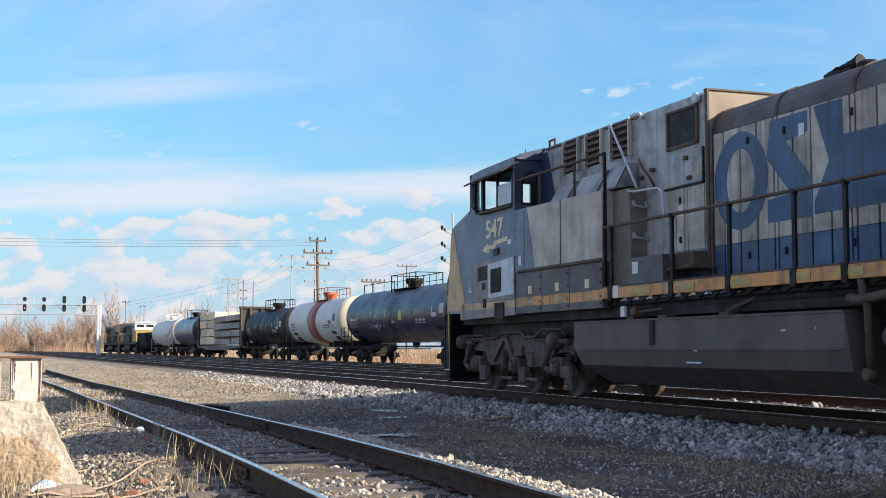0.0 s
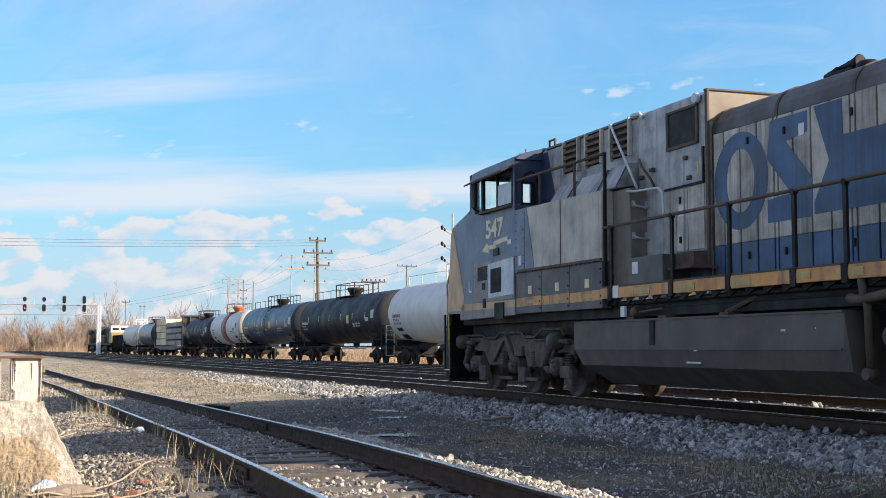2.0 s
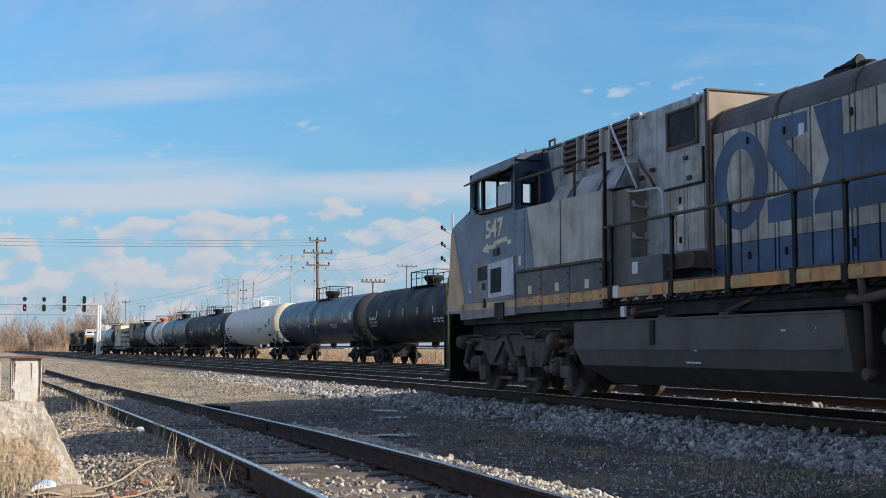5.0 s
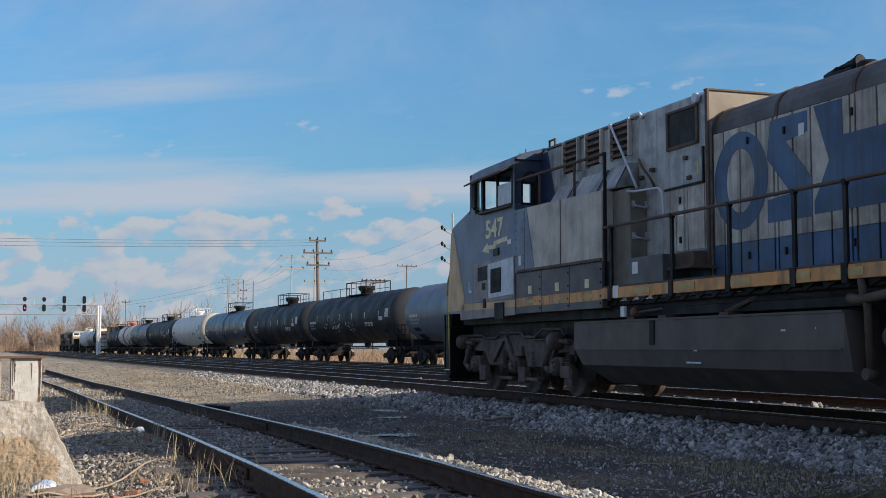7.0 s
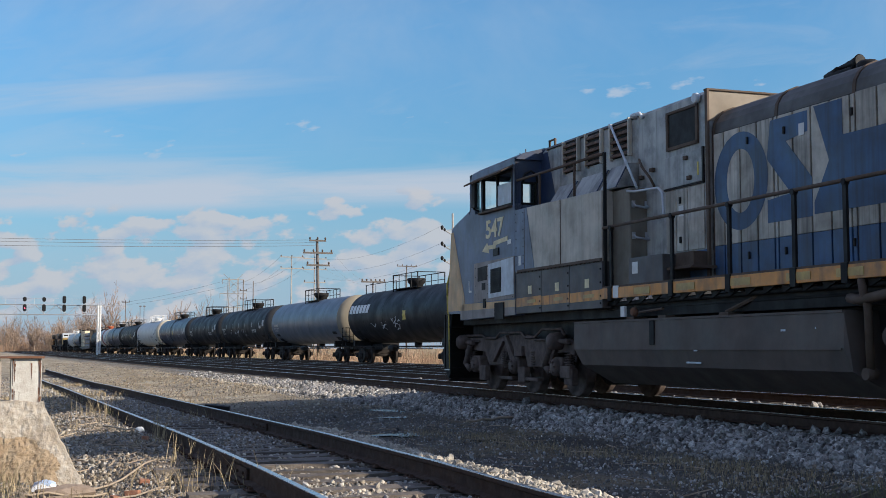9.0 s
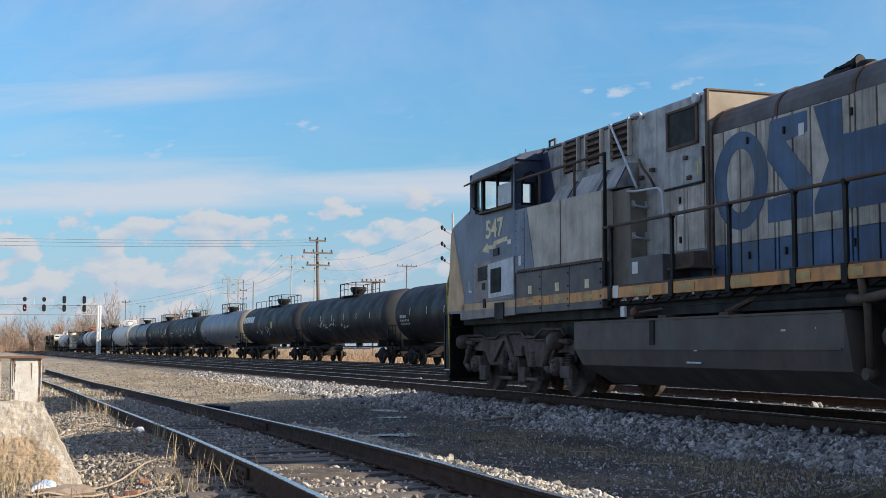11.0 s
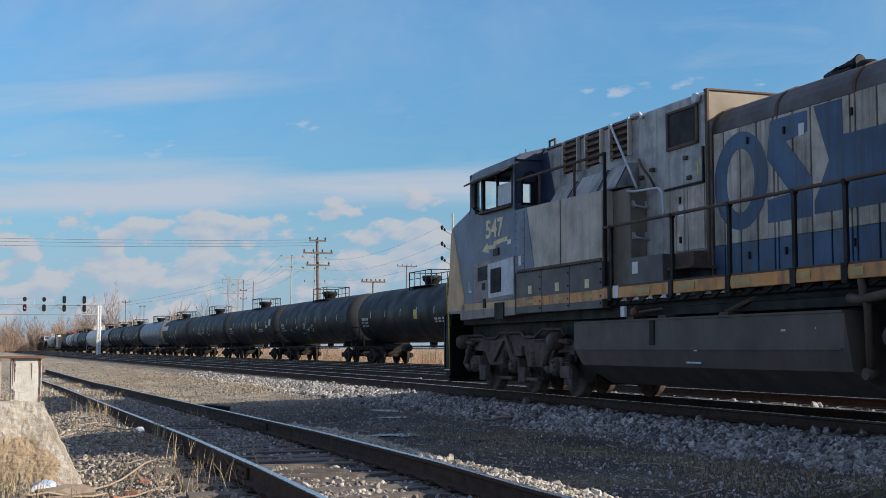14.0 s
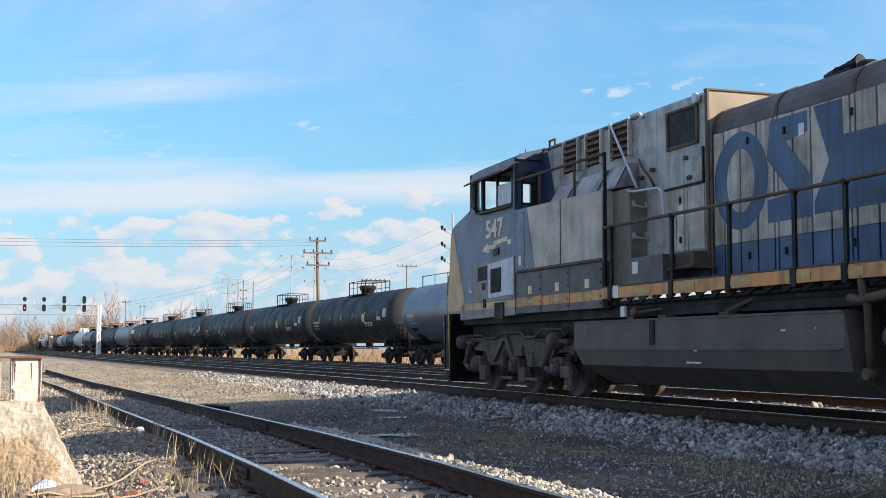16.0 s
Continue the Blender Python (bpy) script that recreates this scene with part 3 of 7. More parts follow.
def build_frame():
    bm = B()
    box(bm, -1.30, 1.30, TAIL, 2.6, 1.36, 1.62, 0.01)
    for s in (-1, 1):
        box(bm, s * 1.02 - 0.05, s * 1.02 + 0.05, TAIL, 2.6, 1.05, 1.40)
    part("underframe", bm, M["black"], LOCO)
    bm = B()
    box(bm, -1.49, 1.49, TAIL, -4.44, 1.835, 1.865)
    part("walkway", bm, M["dirty"], LOCO, "steel tread walkway")
    for s in (-1, 1):
        bm = B()
        a, b = (s * 1.50, s * 1.44)
        box(bm, min(a, b), max(a, b), TAIL, -4.44, 1.665, 1.835, 0.006)
        part("side_sill", bm, M["gold"], LOCO, "yellow side sill dulled by soot")
    for y in (-5.6, -6.9, -8.3, -9.6, -10.6, -11.6, -13):
        part("reflector", box(B(), -1.508, -1.50, y - 0.45, y + 0.05, 1.70, 1.80), M["reflect"], LOCO, "scuffed yellow reflector strip")
    # brackets and piping under the sill
    bm = B()
    for k in range(22):
        y = -4.7 - 0.42 * k
        prism(bm, [(y, 1.665), (y - 0.30, 1.665), (y - 0.05, 1.57)], -1.42, -1.40)
    pipe(bm, [(-1.36, -4.3, 1.58), (-1.36, -9, 1.60), (-1.36, -12.5, 1.60)], 0.035, 8)
    pipe(bm, [(-1.28, -4.3, 1.50), (-1.28, -12.5, 1.50)], 0.028, 8)
    part("sill_piping", bm, M["black"], LOCO)
    # pilot, steps and coupler at the leading end
    bm = B()
    prism(bm, [(2.95, 1.62), (3.32, 1.62), (3.42, 0.95), (3.38, 0.32), (3.22, 0.22), (3.1, 0.32), (3.1, 1.3)], -1.42, 1.42, 0.02)
    prism(bm, [(3.2, 0.32), (3.7, 0.14), (3.7, 0.24), (3.25, 0.5)], -1.25, 1.25, 0.01)
    part("pilot", bm, M["black"], LOCO, "black pilot plate")
    for s in (-1, 1):
        bm = B()
        for k, z in enumerate((0.42, 0.72, 1.02, 1.32)):
            box(bm, s * 1.32 - 0.17, s * 1.32 + 0.17, 2.86, 3.2, z, z + 0.03)
        box(bm, s * 1.5 - 0.015, s * 1.5 + 0.015, 2.84, 2.87, 0.38, 1.6)
        box(bm, s * 1.5 - 0.015, s * 1.5 + 0.015, 3.18, 3.24, 0.38, 1.6)
        part("steps", bm, M["black"], LOCO)
        bm = B()
        box(bm, s * 1.5 - 0.02, s * 1.5 + 0.02, 2.9, 3.2, 0.40, 0.425)
        part("step_edge", bm, M["white"], LOCO, "white step edge")
        bm = B()
        pipe(bm, [(s * 1.47, 3.12, 1.62), (s * 1.47, 3.16, 2.25), (s * 1.45, 3.02, 2.52), (s * 1.42, 2.9, 2.62)], 0.02, 8)
        pipe(bm, [(s * 1.47, 2.98, 0.45), (s * 1.49, 3.0, 1.5), (s * 1.47, 3.1, 2.0)], 0.02, 8)
        part("grab_rail", bm, M["yellow"], LOCO, "pale yellow grab rail")
    bm = B()
    box(bm, -0.13, 0.13, 3.1, 3.75, 0.74, 0.98, 0.03)
    box(bm, -0.2, 0.2, 3.65, 4.0, 0.68, 1.04, 0.06)
    part("coupler", bm, M["dirty"], LOCO)


def build_cab():
    # nose and lower cab, one moulded body
    side = [(-0.80, 1.50), (2.24, 1.46), (2.24, 1.60), (3.04, 1.62), (3.02, 2.0), (2.80, 3.44), (2.70, 3.52), (1.66, 3.78),
            (1.66, 3.62), (-0.80, 3.62)]
    bm = B()
    prism(bm, side, -1.50, 1.50)
    bmesh.ops.bevel(bm, geom=[e for e in bm.edges if abs(e.verts[0].co.x - e.verts[1].co.x) < 0.01 and e.verts[0].co.y > 1.6 and e.verts[1].co.y > 1.6
                              and min(e.verts[0].co.z, e.verts[1].co.z) > 1.61], offset=0.06, segments=3, affect="EDGES")
    part("nose_and_lower_cab", bm, M["cab_blue"], LOCO)
    # yellow nose front, a wedge that runs back along the side
    bm = B()
    flat(bm, [(3.0, 1.66), (2.985, 2.0), (2.80, 3.35), (2.66, 3.36), (1.99, 1.95), (1.96, 1.66)], -1.502, 0.004)
    part("nose_stripe", bm, M["nose_gold"], LOCO, "yellow nose wedge")
    bm = B()
    box(bm, -1.44, 1.44, 3.035, 3.05, 1.66, 2.0)
    part("nose_panel", bm, M["gold"], LOCO)
    bm = B()
    flat(bm, [(2.22, 1.655), (-0.79, 1.655), (-0.79, 1.79), (2.22, 1.79)], -1.503, 0.003)
    part("cab_stripe", bm, M["nose_gold"], LOCO, "dull yellow stripe, sooty")
    bm = B()
    flat(bm, [(2.22, 1.47), (-0.79, 1.505), (-0.79, 1.655), (2.22, 1.655)], -1.503, 0.004)
    part("skirt", bm, M["dust_panel"], LOCO)
    # glazed upper cab: walls round real openings
    for s in (-1, 1):
        bm = B()
        x0, x1 = sorted((s * 1.50, s * 1.44))
        prism(bm, [(-0.80, 3.62), (-0.68, 3.62), (-0.66, 4.30), (-0.80, 4.34)], x0, x1)
        prism(bm, [(-0.80, 4.34), (-0.66, 4.30), (1.36, 4.27), (1.66, 4.24), (1.52, 4.46), (-0.80, 4.50)], x0, x1)
        prism(bm, [(0.90, 3.62), (1.02, 3.62), (1.02, 4.28), (0.90, 4.28)], x0, x1)
        prism(bm, [(1.36, 3.62), (1.66, 3.62), (1.66, 4.25), (1.36, 4.27)], x0, x1)
        part("cab_side", bm, M["cab_blue"], LOCO)
        w = part("side_window", box(B(), s * 1.47 - 0.005, s * 1.47 + 0.005, -0.66, 0.90, 3.63, 4.30), M["glass"], LOCO)
        w.visible_shadow = False
        bm = B()
        for y0, y1, z0, z1 in ((-0.68, -0.63, 3.62, 4.3), (0.10, 0.15, 3.62, 4.3), (0.86, 0.92, 3.62, 4.3), (-0.68, 0.92, 3.60, 3.65), (-0.68, 0.92, 4.26, 4.31)):
            box(bm, s * 1.485 - 0.025, s * 1.485 + 0.025, y0, y1, z0, z1)
        part("frame", bm, M["black"], w)
        bm = B()
        box(bm, s * 1.49 - 0.008, s * 1.49 + 0.008, -0.62, 0.10, 3.66, 4.06)
        part("shutter", bm, M["palegrey"], w, "pale sliding pane")
        q = part("quarter_window", box(B(), s * 1.47 - 0.005, s * 1.47 + 0.005, 1.02, 1.36, 3.63, 4.27), M["glass"], LOCO)
        q.visible_shadow = False
    # sunshade, mirror and armrest on the near side
    bm = B()
    prism(bm, [(1.42, 4.36), (-0.72, 4.40), (-0.72, 4.37), (1.42, 4.33)], -1.78, -1.46)
    bmesh.ops.rotate(bm, verts=bm.verts[:], cent=(-1.46, 0, 4.38), matrix=Matrix.Rotation(radians(-28), 3, "Y"))
    part("sunshade", bm, M["dirty"], LOCO, "tilted sunshade")
    bm = B()
    pipe(bm, [(-1.52, 1.08, 3.66), (-1.62, 1.10, 3.70), (-1.62, 1.10, 4.24), (-1.52, 1.08, 4.26)], 0.018, 6)
    box(bm, -1.66, -1.60, 0.96, 1.16, 3.72, 4.22, 0.015)
    part("mirror", bm, M["black"], LOCO)
    bm = B()
    box(bm, -1.60, -1.50, -0.66, 0.95, 3.56, 3.60, 0.01)
    part("armrest", bm, M["dirty"], LOCO)
    # roof, front and rear walls, inner floor and back
    bm = B()
    sec = [(-1.50, 4.46), (-1.36, 4.58), (-0.9, 4.70), (0, 4.74), (0.9, 4.70), (1.36, 4.58), (1.50, 4.46)]
    prism_y(bm, sec, -0.86, 1.60)
    bmesh.ops.translate(bm, verts=[v for v in bm.verts if v.co.y > 1.5 and v.co.z > 4.5], vec=(0, -0.22, -0.03))
    part("cab_roof", bm, M["navy"], LOCO)
    bm = B()
    box(bm, -1.50, -1.30, 1.60, 1.66, 3.7, 4.46)
    box(bm, 1.30, 1.50, 1.60, 1.66, 3.7, 4.46)
    box(bm, -0.15, 0.15, 1.60, 1.66, 3.7, 4.46)
    box(bm, -1.50, 1.50, 1.60, 1.66, 4.36, 4.46)
    part("windshield_frame", bm, M["cab_blue"], LOCO)
    bm = B()
    box(bm, -1.50, -1.36, -0.80, -0.75, 1.6, 4.50)
    box(bm, -1.06, -0.90, -0.80, -0.75, 1.6, 4.50)
    box(bm, -1.36, -1.06, -0.80, -0.75, 1.6, 3.62)
    box(bm, -1.36, -1.06, -0.80, -0.75, 4.02, 4.50)
    box(bm, -0.90, 0.95, -0.80, -0.75, 1.6, 4.55)
    box(bm, 0.95, 1.50, -0.80, -0.75, 1.6, 4.50)
    part("rear_wall", bm, M["navy"], LOCO)
    rw = part("rear_window", box(B(), -1.36, -1.06, -0.785, -0.775, 3.62, 4.02), M["glass"], LOCO)
    rw.visible_shadow = False
    bm = B()
    for a, b in (((-1.38, 3.60), (-1.04, 3.64)), ((-1.38, 4.0), (-1.04, 4.04)), ((-1.38, 3.6), (-1.34, 4.04)), ((-1.08, 3.6), (-1.04, 4.04))):
        box(bm, a[0], b[0], -0.82, -0.74, a[1], b[1], 0.008)
    part("rubber", bm, M["black"], rw)
    bm = B()
    pipe(bm, [(-1.36, -0.86, 4.02), (-1.33, -0.88, 4.18), (-1.21, -0.89, 4.24), (-1.10, -0.88, 4.18), (-1.06, -0.86, 4.02)], 0.022, 6)
    part("window_hood", bm, M["black"], LOCO)
    # seats inside, dark against the far glass
    bm = B()
    for x in (0.2, 0.95):
        box(bm, x - 0.25, x + 0.25, -0.15, 0.35, 3.62, 3.70, 0.03)
        box(bm, x - 0.24, x + 0.24, -0.25, -0.12, 3.60, 3.80, 0.04)
    part("crew_seats", bm, M["black"], LOCO)
    # lower cab side fittings: door with a pale louvred panel
    bm = B()
    flat(bm, [(1.40, 1.80), (-0.78, 1.82), (-0.78, 2.62), (1.38, 2.60)], -1.502, 0.014)
    part("access_panel", bm, M["dust_panel"], LOCO, "sooty access panel")
    bm = B()
    flat(bm, [(0.54, 1.86), (-0.76, 1.90), (-0.75, 2.60), (0.54, 2.54)], -1.516, 0.012)
    part("panel_frame", bm, M["palegrey"], LOCO, "pale grey louvre frame")
    bm = B()
    flat(bm, [(0.42, 1.95), (-0.14, 1.97), (-0.14, 2.45), (0.42, 2.43)], -1.528, 0.002)
    for k in range(11):
        z = 1.97 + 0.043 * k
        prism(bm, [(0.42, z), (-0.14, z + 0.015), (-0.14, z + 0.03), (0.42, z + 0.015)], -1.54, -1.528)
    part("louvre", bm, M["black"], LOCO, "dark louvre slats")
    bm = B()
    flat(bm, [(1.16, 2.22), (0.66, 2.24), (0.66, 2.52), (1.16, 2.50)], -1.516, 0.006)
    part("vent_plate", bm, M["black"], LOCO, "black window-like vent plate")
    bm = B()
    flat(bm, [(0.92, 2.04), (0.74, 2.04), (0.74, 2.18), (0.92, 2.18)], -1.516, 0.01)
    flat(bm, [(0.85, 1.68), (0.72, 1.68), (0.72, 1.86), (0.85, 1.86)], -1.506, 0.02)
    flat(bm, [(0.30, 2.68), (0.02, 2.70), (0.02, 2.84), (0.30, 2.82)], -1.502, 0.02)
    flat(bm, [(0.22, 1.42), (-0.25, 1.44), (-0.25, 1.76), (0.22, 1.76)], -1.51, 0.02)
    part("vent_plates", bm, M["black"], LOCO)
    bm = B()
    bolts(bm, -1.503, [(-0.70, 2.45 - 0.2 * k) for k in range(4)] + [(1.30, 2.5 - 0.18 * k) for k in range(4)] + [(0.62, 2.5 - 0.18 * k) for k in range(4)])
    tagged(part("panel_bolts", bm, M["black"], LOCO), kind="stuff")
    bm = B()
    flat(bm, [(-0.42, 2.86), (-0.60, 2.87), (-0.60, 2.96), (-0.42, 2.95)], -1.502, 0.004)
    flat(bm, [(1.72, 2.02), (1.56, 2.02), (1.56, 2.06), (1.72, 2.06)], -1.502, 0.004)
    flat(bm, [(1.72, 2.02), (1.68, 2.02), (1.68, 2.26), (1.72, 2.26)], -1.502, 0.004)
    part("small_plates", bm, M["white"], LOCO, "small white notices")
    # road number and the arrow-like flash under it
    cu = bpy.data.curves.new("road_number", "FONT")
    cu.body, cu.size, cu.extrude, cu.offset, cu.space_character = "547", 0.50, 0.003, 0.012, 0.98
    cu.materials.append(M["tan_mark"])
    ob = new("road_number", cu)
    ob.parent = LOCO
    ob.matrix_basis = Matrix.Translation((-1.507, 0.74, 3.07)) @ Matrix.Rotation(radians(-90), 4, "Z") @ Matrix.Rotation(radians(90), 4, "X") @ Matrix.Diagonal((1.28, 1, 1, 1))
    bm = B()
    flat(bm, [(0.95, 2.82), (0.55, 2.76), (0.58, 2.84), (0.22, 2.83), (0.18, 2.90), (-0.42, 2.94), (-0.42, 3.03), (0.30, 2.98), (0.34, 2.91), (0.62, 2.92), (0.66, 2.98)], -1.502, 0.004)
    part("flash_mark", bm, M["tan_mark"], LOCO, "faded yellow flash mark")
    # roof fittings
    bm = B()
    box(bm, -0.6, -0.35, -0.5, -0.25, 4.70, 4.80, 0.01)
    pipe(bm, [(-0.75, -0.75, 4.66), (-0.75, -0.75, 4.86), (-0.75, -1.0, 4.86), (-0.75, -1.0, 4.66)], 0.02, 6)
    rod(bm, (-0.85, 0.2, 4.66), (-0.85, 0.2, 4.84), 0.012, 6)
    rod(bm, (-0.85, 0.5, 4.66), (-0.85, 0.5, 4.80), 0.012, 6)
    lathe(bm, [(4.66, 0.10), (4.74, 0.09), (4.78, 0.04)], "z", 12, (-0.5, 0.6, 0))
    part("roof_antennas", bm, M["dirty"], LOCO)


def build_inverter_box():
    """The wide equipment cabinet behind the cab, with the screened upper hood above it."""
    bm = B()
    prism(bm, [(-0.80, 2.29), (-4.45, 2.29), (-4.45, 3.44), (-0.80, 3.49)], -1.50, 1.50, 0.012)
    part("equipment_cabinet", bm, M["grey"], LOCO)
    bm = B()
    flat(bm, [(-0.81, 2.31), (-1.72, 2.31), (-1.36, 3.475), (-0.81, 3.485)], -1.502, 0.006)
    part("blue_panel", bm, M["cab_blue"], LOCO)
    for y0, y1 in ((-1.245, -1.265), (-2.85, -2.862)):
        part("panel_seam", prism(B(), [(y0, 2.31), (y1, 2.31), (y1, 3.46), (y0, 3.46)], -1.510, -1.5), M["dirty"], LOCO)
    bm = B()
    bolts(bm, -1.503, [(-0.86, 3.40 - 0.16 * k) for k in range(7)] + [(-1.20, 3.40 - 0.16 * k) for k in range(7)], 0.013)
    tagged(part("panel_bolts", bm, M["black"], LOCO), kind="stuff")
    for y0, y1 in ((-0.80, -2.0), (-2.0, -3.2), (-3.2, -4.45)):
        bm = B()
        prism(bm, [(y0 - 0.008, 1.52), (y1 + 0.008, 1.52), (y1 + 0.008, 2.28), (y0 - 0.008, 2.28)], -1.495, -1.30, 0.006)
        part("lower_panel", bm, M["panel"], LOCO, "sooty lower side panel")
        bm = B()
        flat(bm, [(y0 - 0.012, 1.645), (y1 + 0.012, 1.655), (y1 + 0.012, 1.825), (y0 - 0.012, 1.805)], -1.496, 0.004)
        part("panel_stripe", bm, M["gold"], LOCO, "dull yellow stripe")
        bm = B()
        bolts(bm, -1.497, [(y1 + 0.06, 1.72 + 0.22 * k) for k in range(3)] + [(y1 + 0.06, 1.6)])
        part("panel_bolts", bm, M["black"], LOCO)
        bm = B()
        flat(bm, [(y0 - 0.55, 1.70), (y0 - 0.95, 1.705), (y0 - 0.95, 1.765), (y0 - 0.55, 1.76)], -1.501, 0.003)
        part("reflector", bm, M["reflect"], LOCO, "scuffed yellow reflector")
        bm = B()
        flat(bm, [(y0 - 0.60, 1.87), (y0 - 0.76, 1.87), (y0 - 0.76, 2.02), (y0 - 0.60, 2.02)], -1.496, 0.004)
        part("notice", bm, M["tan_mark"], LOCO, "small faded notice")
    bm = B()
    prism(bm, [(-0.95, 2.285), (-4.45, 2.285), (-4.45, 2.335), (-0.95, 2.335)], -1.53, -1.49, 0.006)
    bolts(bm, -1.53, [(-1.0 - 0.17 * k, 2.28) for k in range(20)], 0.014)
    part("ledge", bm, M["dirty"], LOCO, "bolted ledge")
    bm = B()
    flat(bm, [(-0.98, 2.42), (-1.09, 2.42), (-1.09, 2.60), (-0.98, 2.60)], -1.508, 0.004)
    part("notice", bm, M["white"], LOCO)
    # upper hood
    bm = B()
    prism_y(bm, [(-0.95, 3.40), (-0.95, 4.60), (-0.90, 4.66), (0.90, 4.66), (0.95, 4.60), (0.95, 3.40)], -4.82, -0.80)
    part("upper_hood", bm, M["cool_grey"], LOCO)
    bm = B()
    prism_y(bm, [(-0.97, 4.63), (-0.93, 4.68), (0.93, 4.68), (0.97, 4.63)], -4.82, -1.0)
    part("hood_edge", bm, M["roof"], LOCO)
    bm = B()
    flat(bm, [(-0.80, 3.46), (-1.55, 3.46), (-1.10, 4.58), (-0.80, 4.58)], -0.951, 0.004)
    part("dark_panel", bm, M["navy"], LOCO)
    for y0, y1, z0, z1 in ((-1.90, -2.52, 4.06, 4.62), (-2.84, -3.45, 4.06, 4.62), (-3.80, -4.48, 4.05, 4.64)):
        sc = part("intake_screen", flat(B(), [(y0, z0), (y1, z0), (y1, z1), (y0, z1)], -0.951, 0.006), M["black"], LOCO, "rusty brown slatted intake")
        for k in range(5):
            z = z0 + (z1 - z0) * (k + 0.15) / 5
            bm = B()
            prism(bm, [(y0 - 0.02, z), (y1 + 0.02, z), (y1 + 0.02, z + 0.07), (y0 - 0.02, z + 0.07)], -1.01, -0.96)
            for v in bm.verts:
                if v.co.x < -1.0 and v.co.z > z + 0.03:
                    v.co.z -= 0.03
            part("slat", bm, M["louvre"], sc)
        for yy in (y0, y1):
            part("screen_post", box(B(), -1.02, -0.955, yy - 0.02, yy + 0.02, z0 - 0.02, z1 + 0.02), M["grey"], sc)
    # sloped covers between cabinet and hood
    for y0, y1, z1 in ((-2.05, -2.85, 3.80), (-3.0, -4.05, 3.84), (-4.12, -4.75, 3.86)):
        bm = B()
        a = [(-1.36, 3.47), (-1.14, z1), (-0.96, z1 + 0.02), (-0.96, z1 - 0.35), (-1.34, 3.45)]
        prism_y(bm, a, y1, y0)
        part("sloped_cover", bm, M["cool_grey"], LOCO, "sloped grey cover plate")
        bm = B()
        prism_y(bm, [(-1.375, 3.47), (-1.155, z1 + 0.01), (-1.14, z1), (-1.36, 3.46)], y1 + 0.02, y1 + 0.05)
        part("cover_rib", bm, M["navy"], LOCO)
    # cabinet-top handrail and stanchions
    bm = B()
    pipe(bm, [(-1.45, -0.42, 3.93), (-1.45, -0.5, 4.06), (-1.45, -4.42, 4.04)], 0.026, 8)
    for y, z0 in ((-1.85, 3.45), (-3.33, 3.45)):
        rod(bm, (-1.45, y, z0), (-1.45, y, 4.06), 0.024, 8)
    part("cabinet_handrail", bm, M["dirty"], LOCO)
    bm = B()
    box(bm, -1.47, -1.42, -4.49, -4.45, 1.86, 4.06)
    part("corner_post", bm, M["black"], LOCO)
    bm = B()
    rod(bm, (-1.02, -3.85, 4.64), (-1.30, -5.30, 3.38), 0.022, 8)
    part("brace_rod", bm, M["palegrey"], LOCO)
    # ladder cabinet with grab irons behind the wide cabinet
    bm = B()
    box(bm, -1.30, -0.96, -5.06, -4.45, 1.86, 3.42, 0.02)
    part("ladder_cabinet", bm, M["tan_dull"], LOCO, "brownish ladder cabinet")
    for z in (3.12, 2.62):
        bm = B()
        pipe(bm, [(-1.24, -5.07, z + 0.05), (-1.24, -5.14, z), (-1.01, -5.14, z - 0.03), (-1.01, -5.07, z + 0.02)], 0.014, 6)
        for x in (-1.24, -1.01):
            box(bm, x - 0.03, x + 0.03, -5.075, -5.06, z - 0.02, z + 0.09)
        part("grab_iron", bm, M["steel"], LOCO)
    bm = B()
    pipe(bm, [(-1.33, -5.02, 3.36), (-1.35, -5.35, 3.32), (-1.35, -6.07, 3.29), (-1.35, -6.2, 3.20), (-1.35, -6.23, 2.85), (-1.44, -6.23, 2.80)], 0.020, 8)
    part("grab_hoop", bm, M["steel"], LOCO, "grey tubular grab hoop")
    bm = B()
    box(bm, -1.46, -0.98, -6.37, -5.30, 1.86, 2.27, 0.012)
    part("battery_box", bm, M["panel"], LOCO, "dark grey battery box")
    bm = B()
    flat(bm, [(-5.42, 2.02), (-5.60, 2.02), (-5.60, 2.20), (-5.42, 2.20)], -1.461, 0.004)
    part("notice", bm, M["white"], LOCO, "white notice")
    bm = B()
    box(bm, -1.40, -0.98, -7.1, -6.38, 2.02, 2.06, 0.006)
    box(bm, -1.25, -0.98, -6.9, -6.38, 2.06, 2.28, 0.01)
    part("step_box", bm, M["dirty"], LOCO)
    bm = B()
    box(bm, -1.506, -1.45, -5.02, -4.84, 1.67, 1.86)
    part("white_tag", bm, M["white"], LOCO)


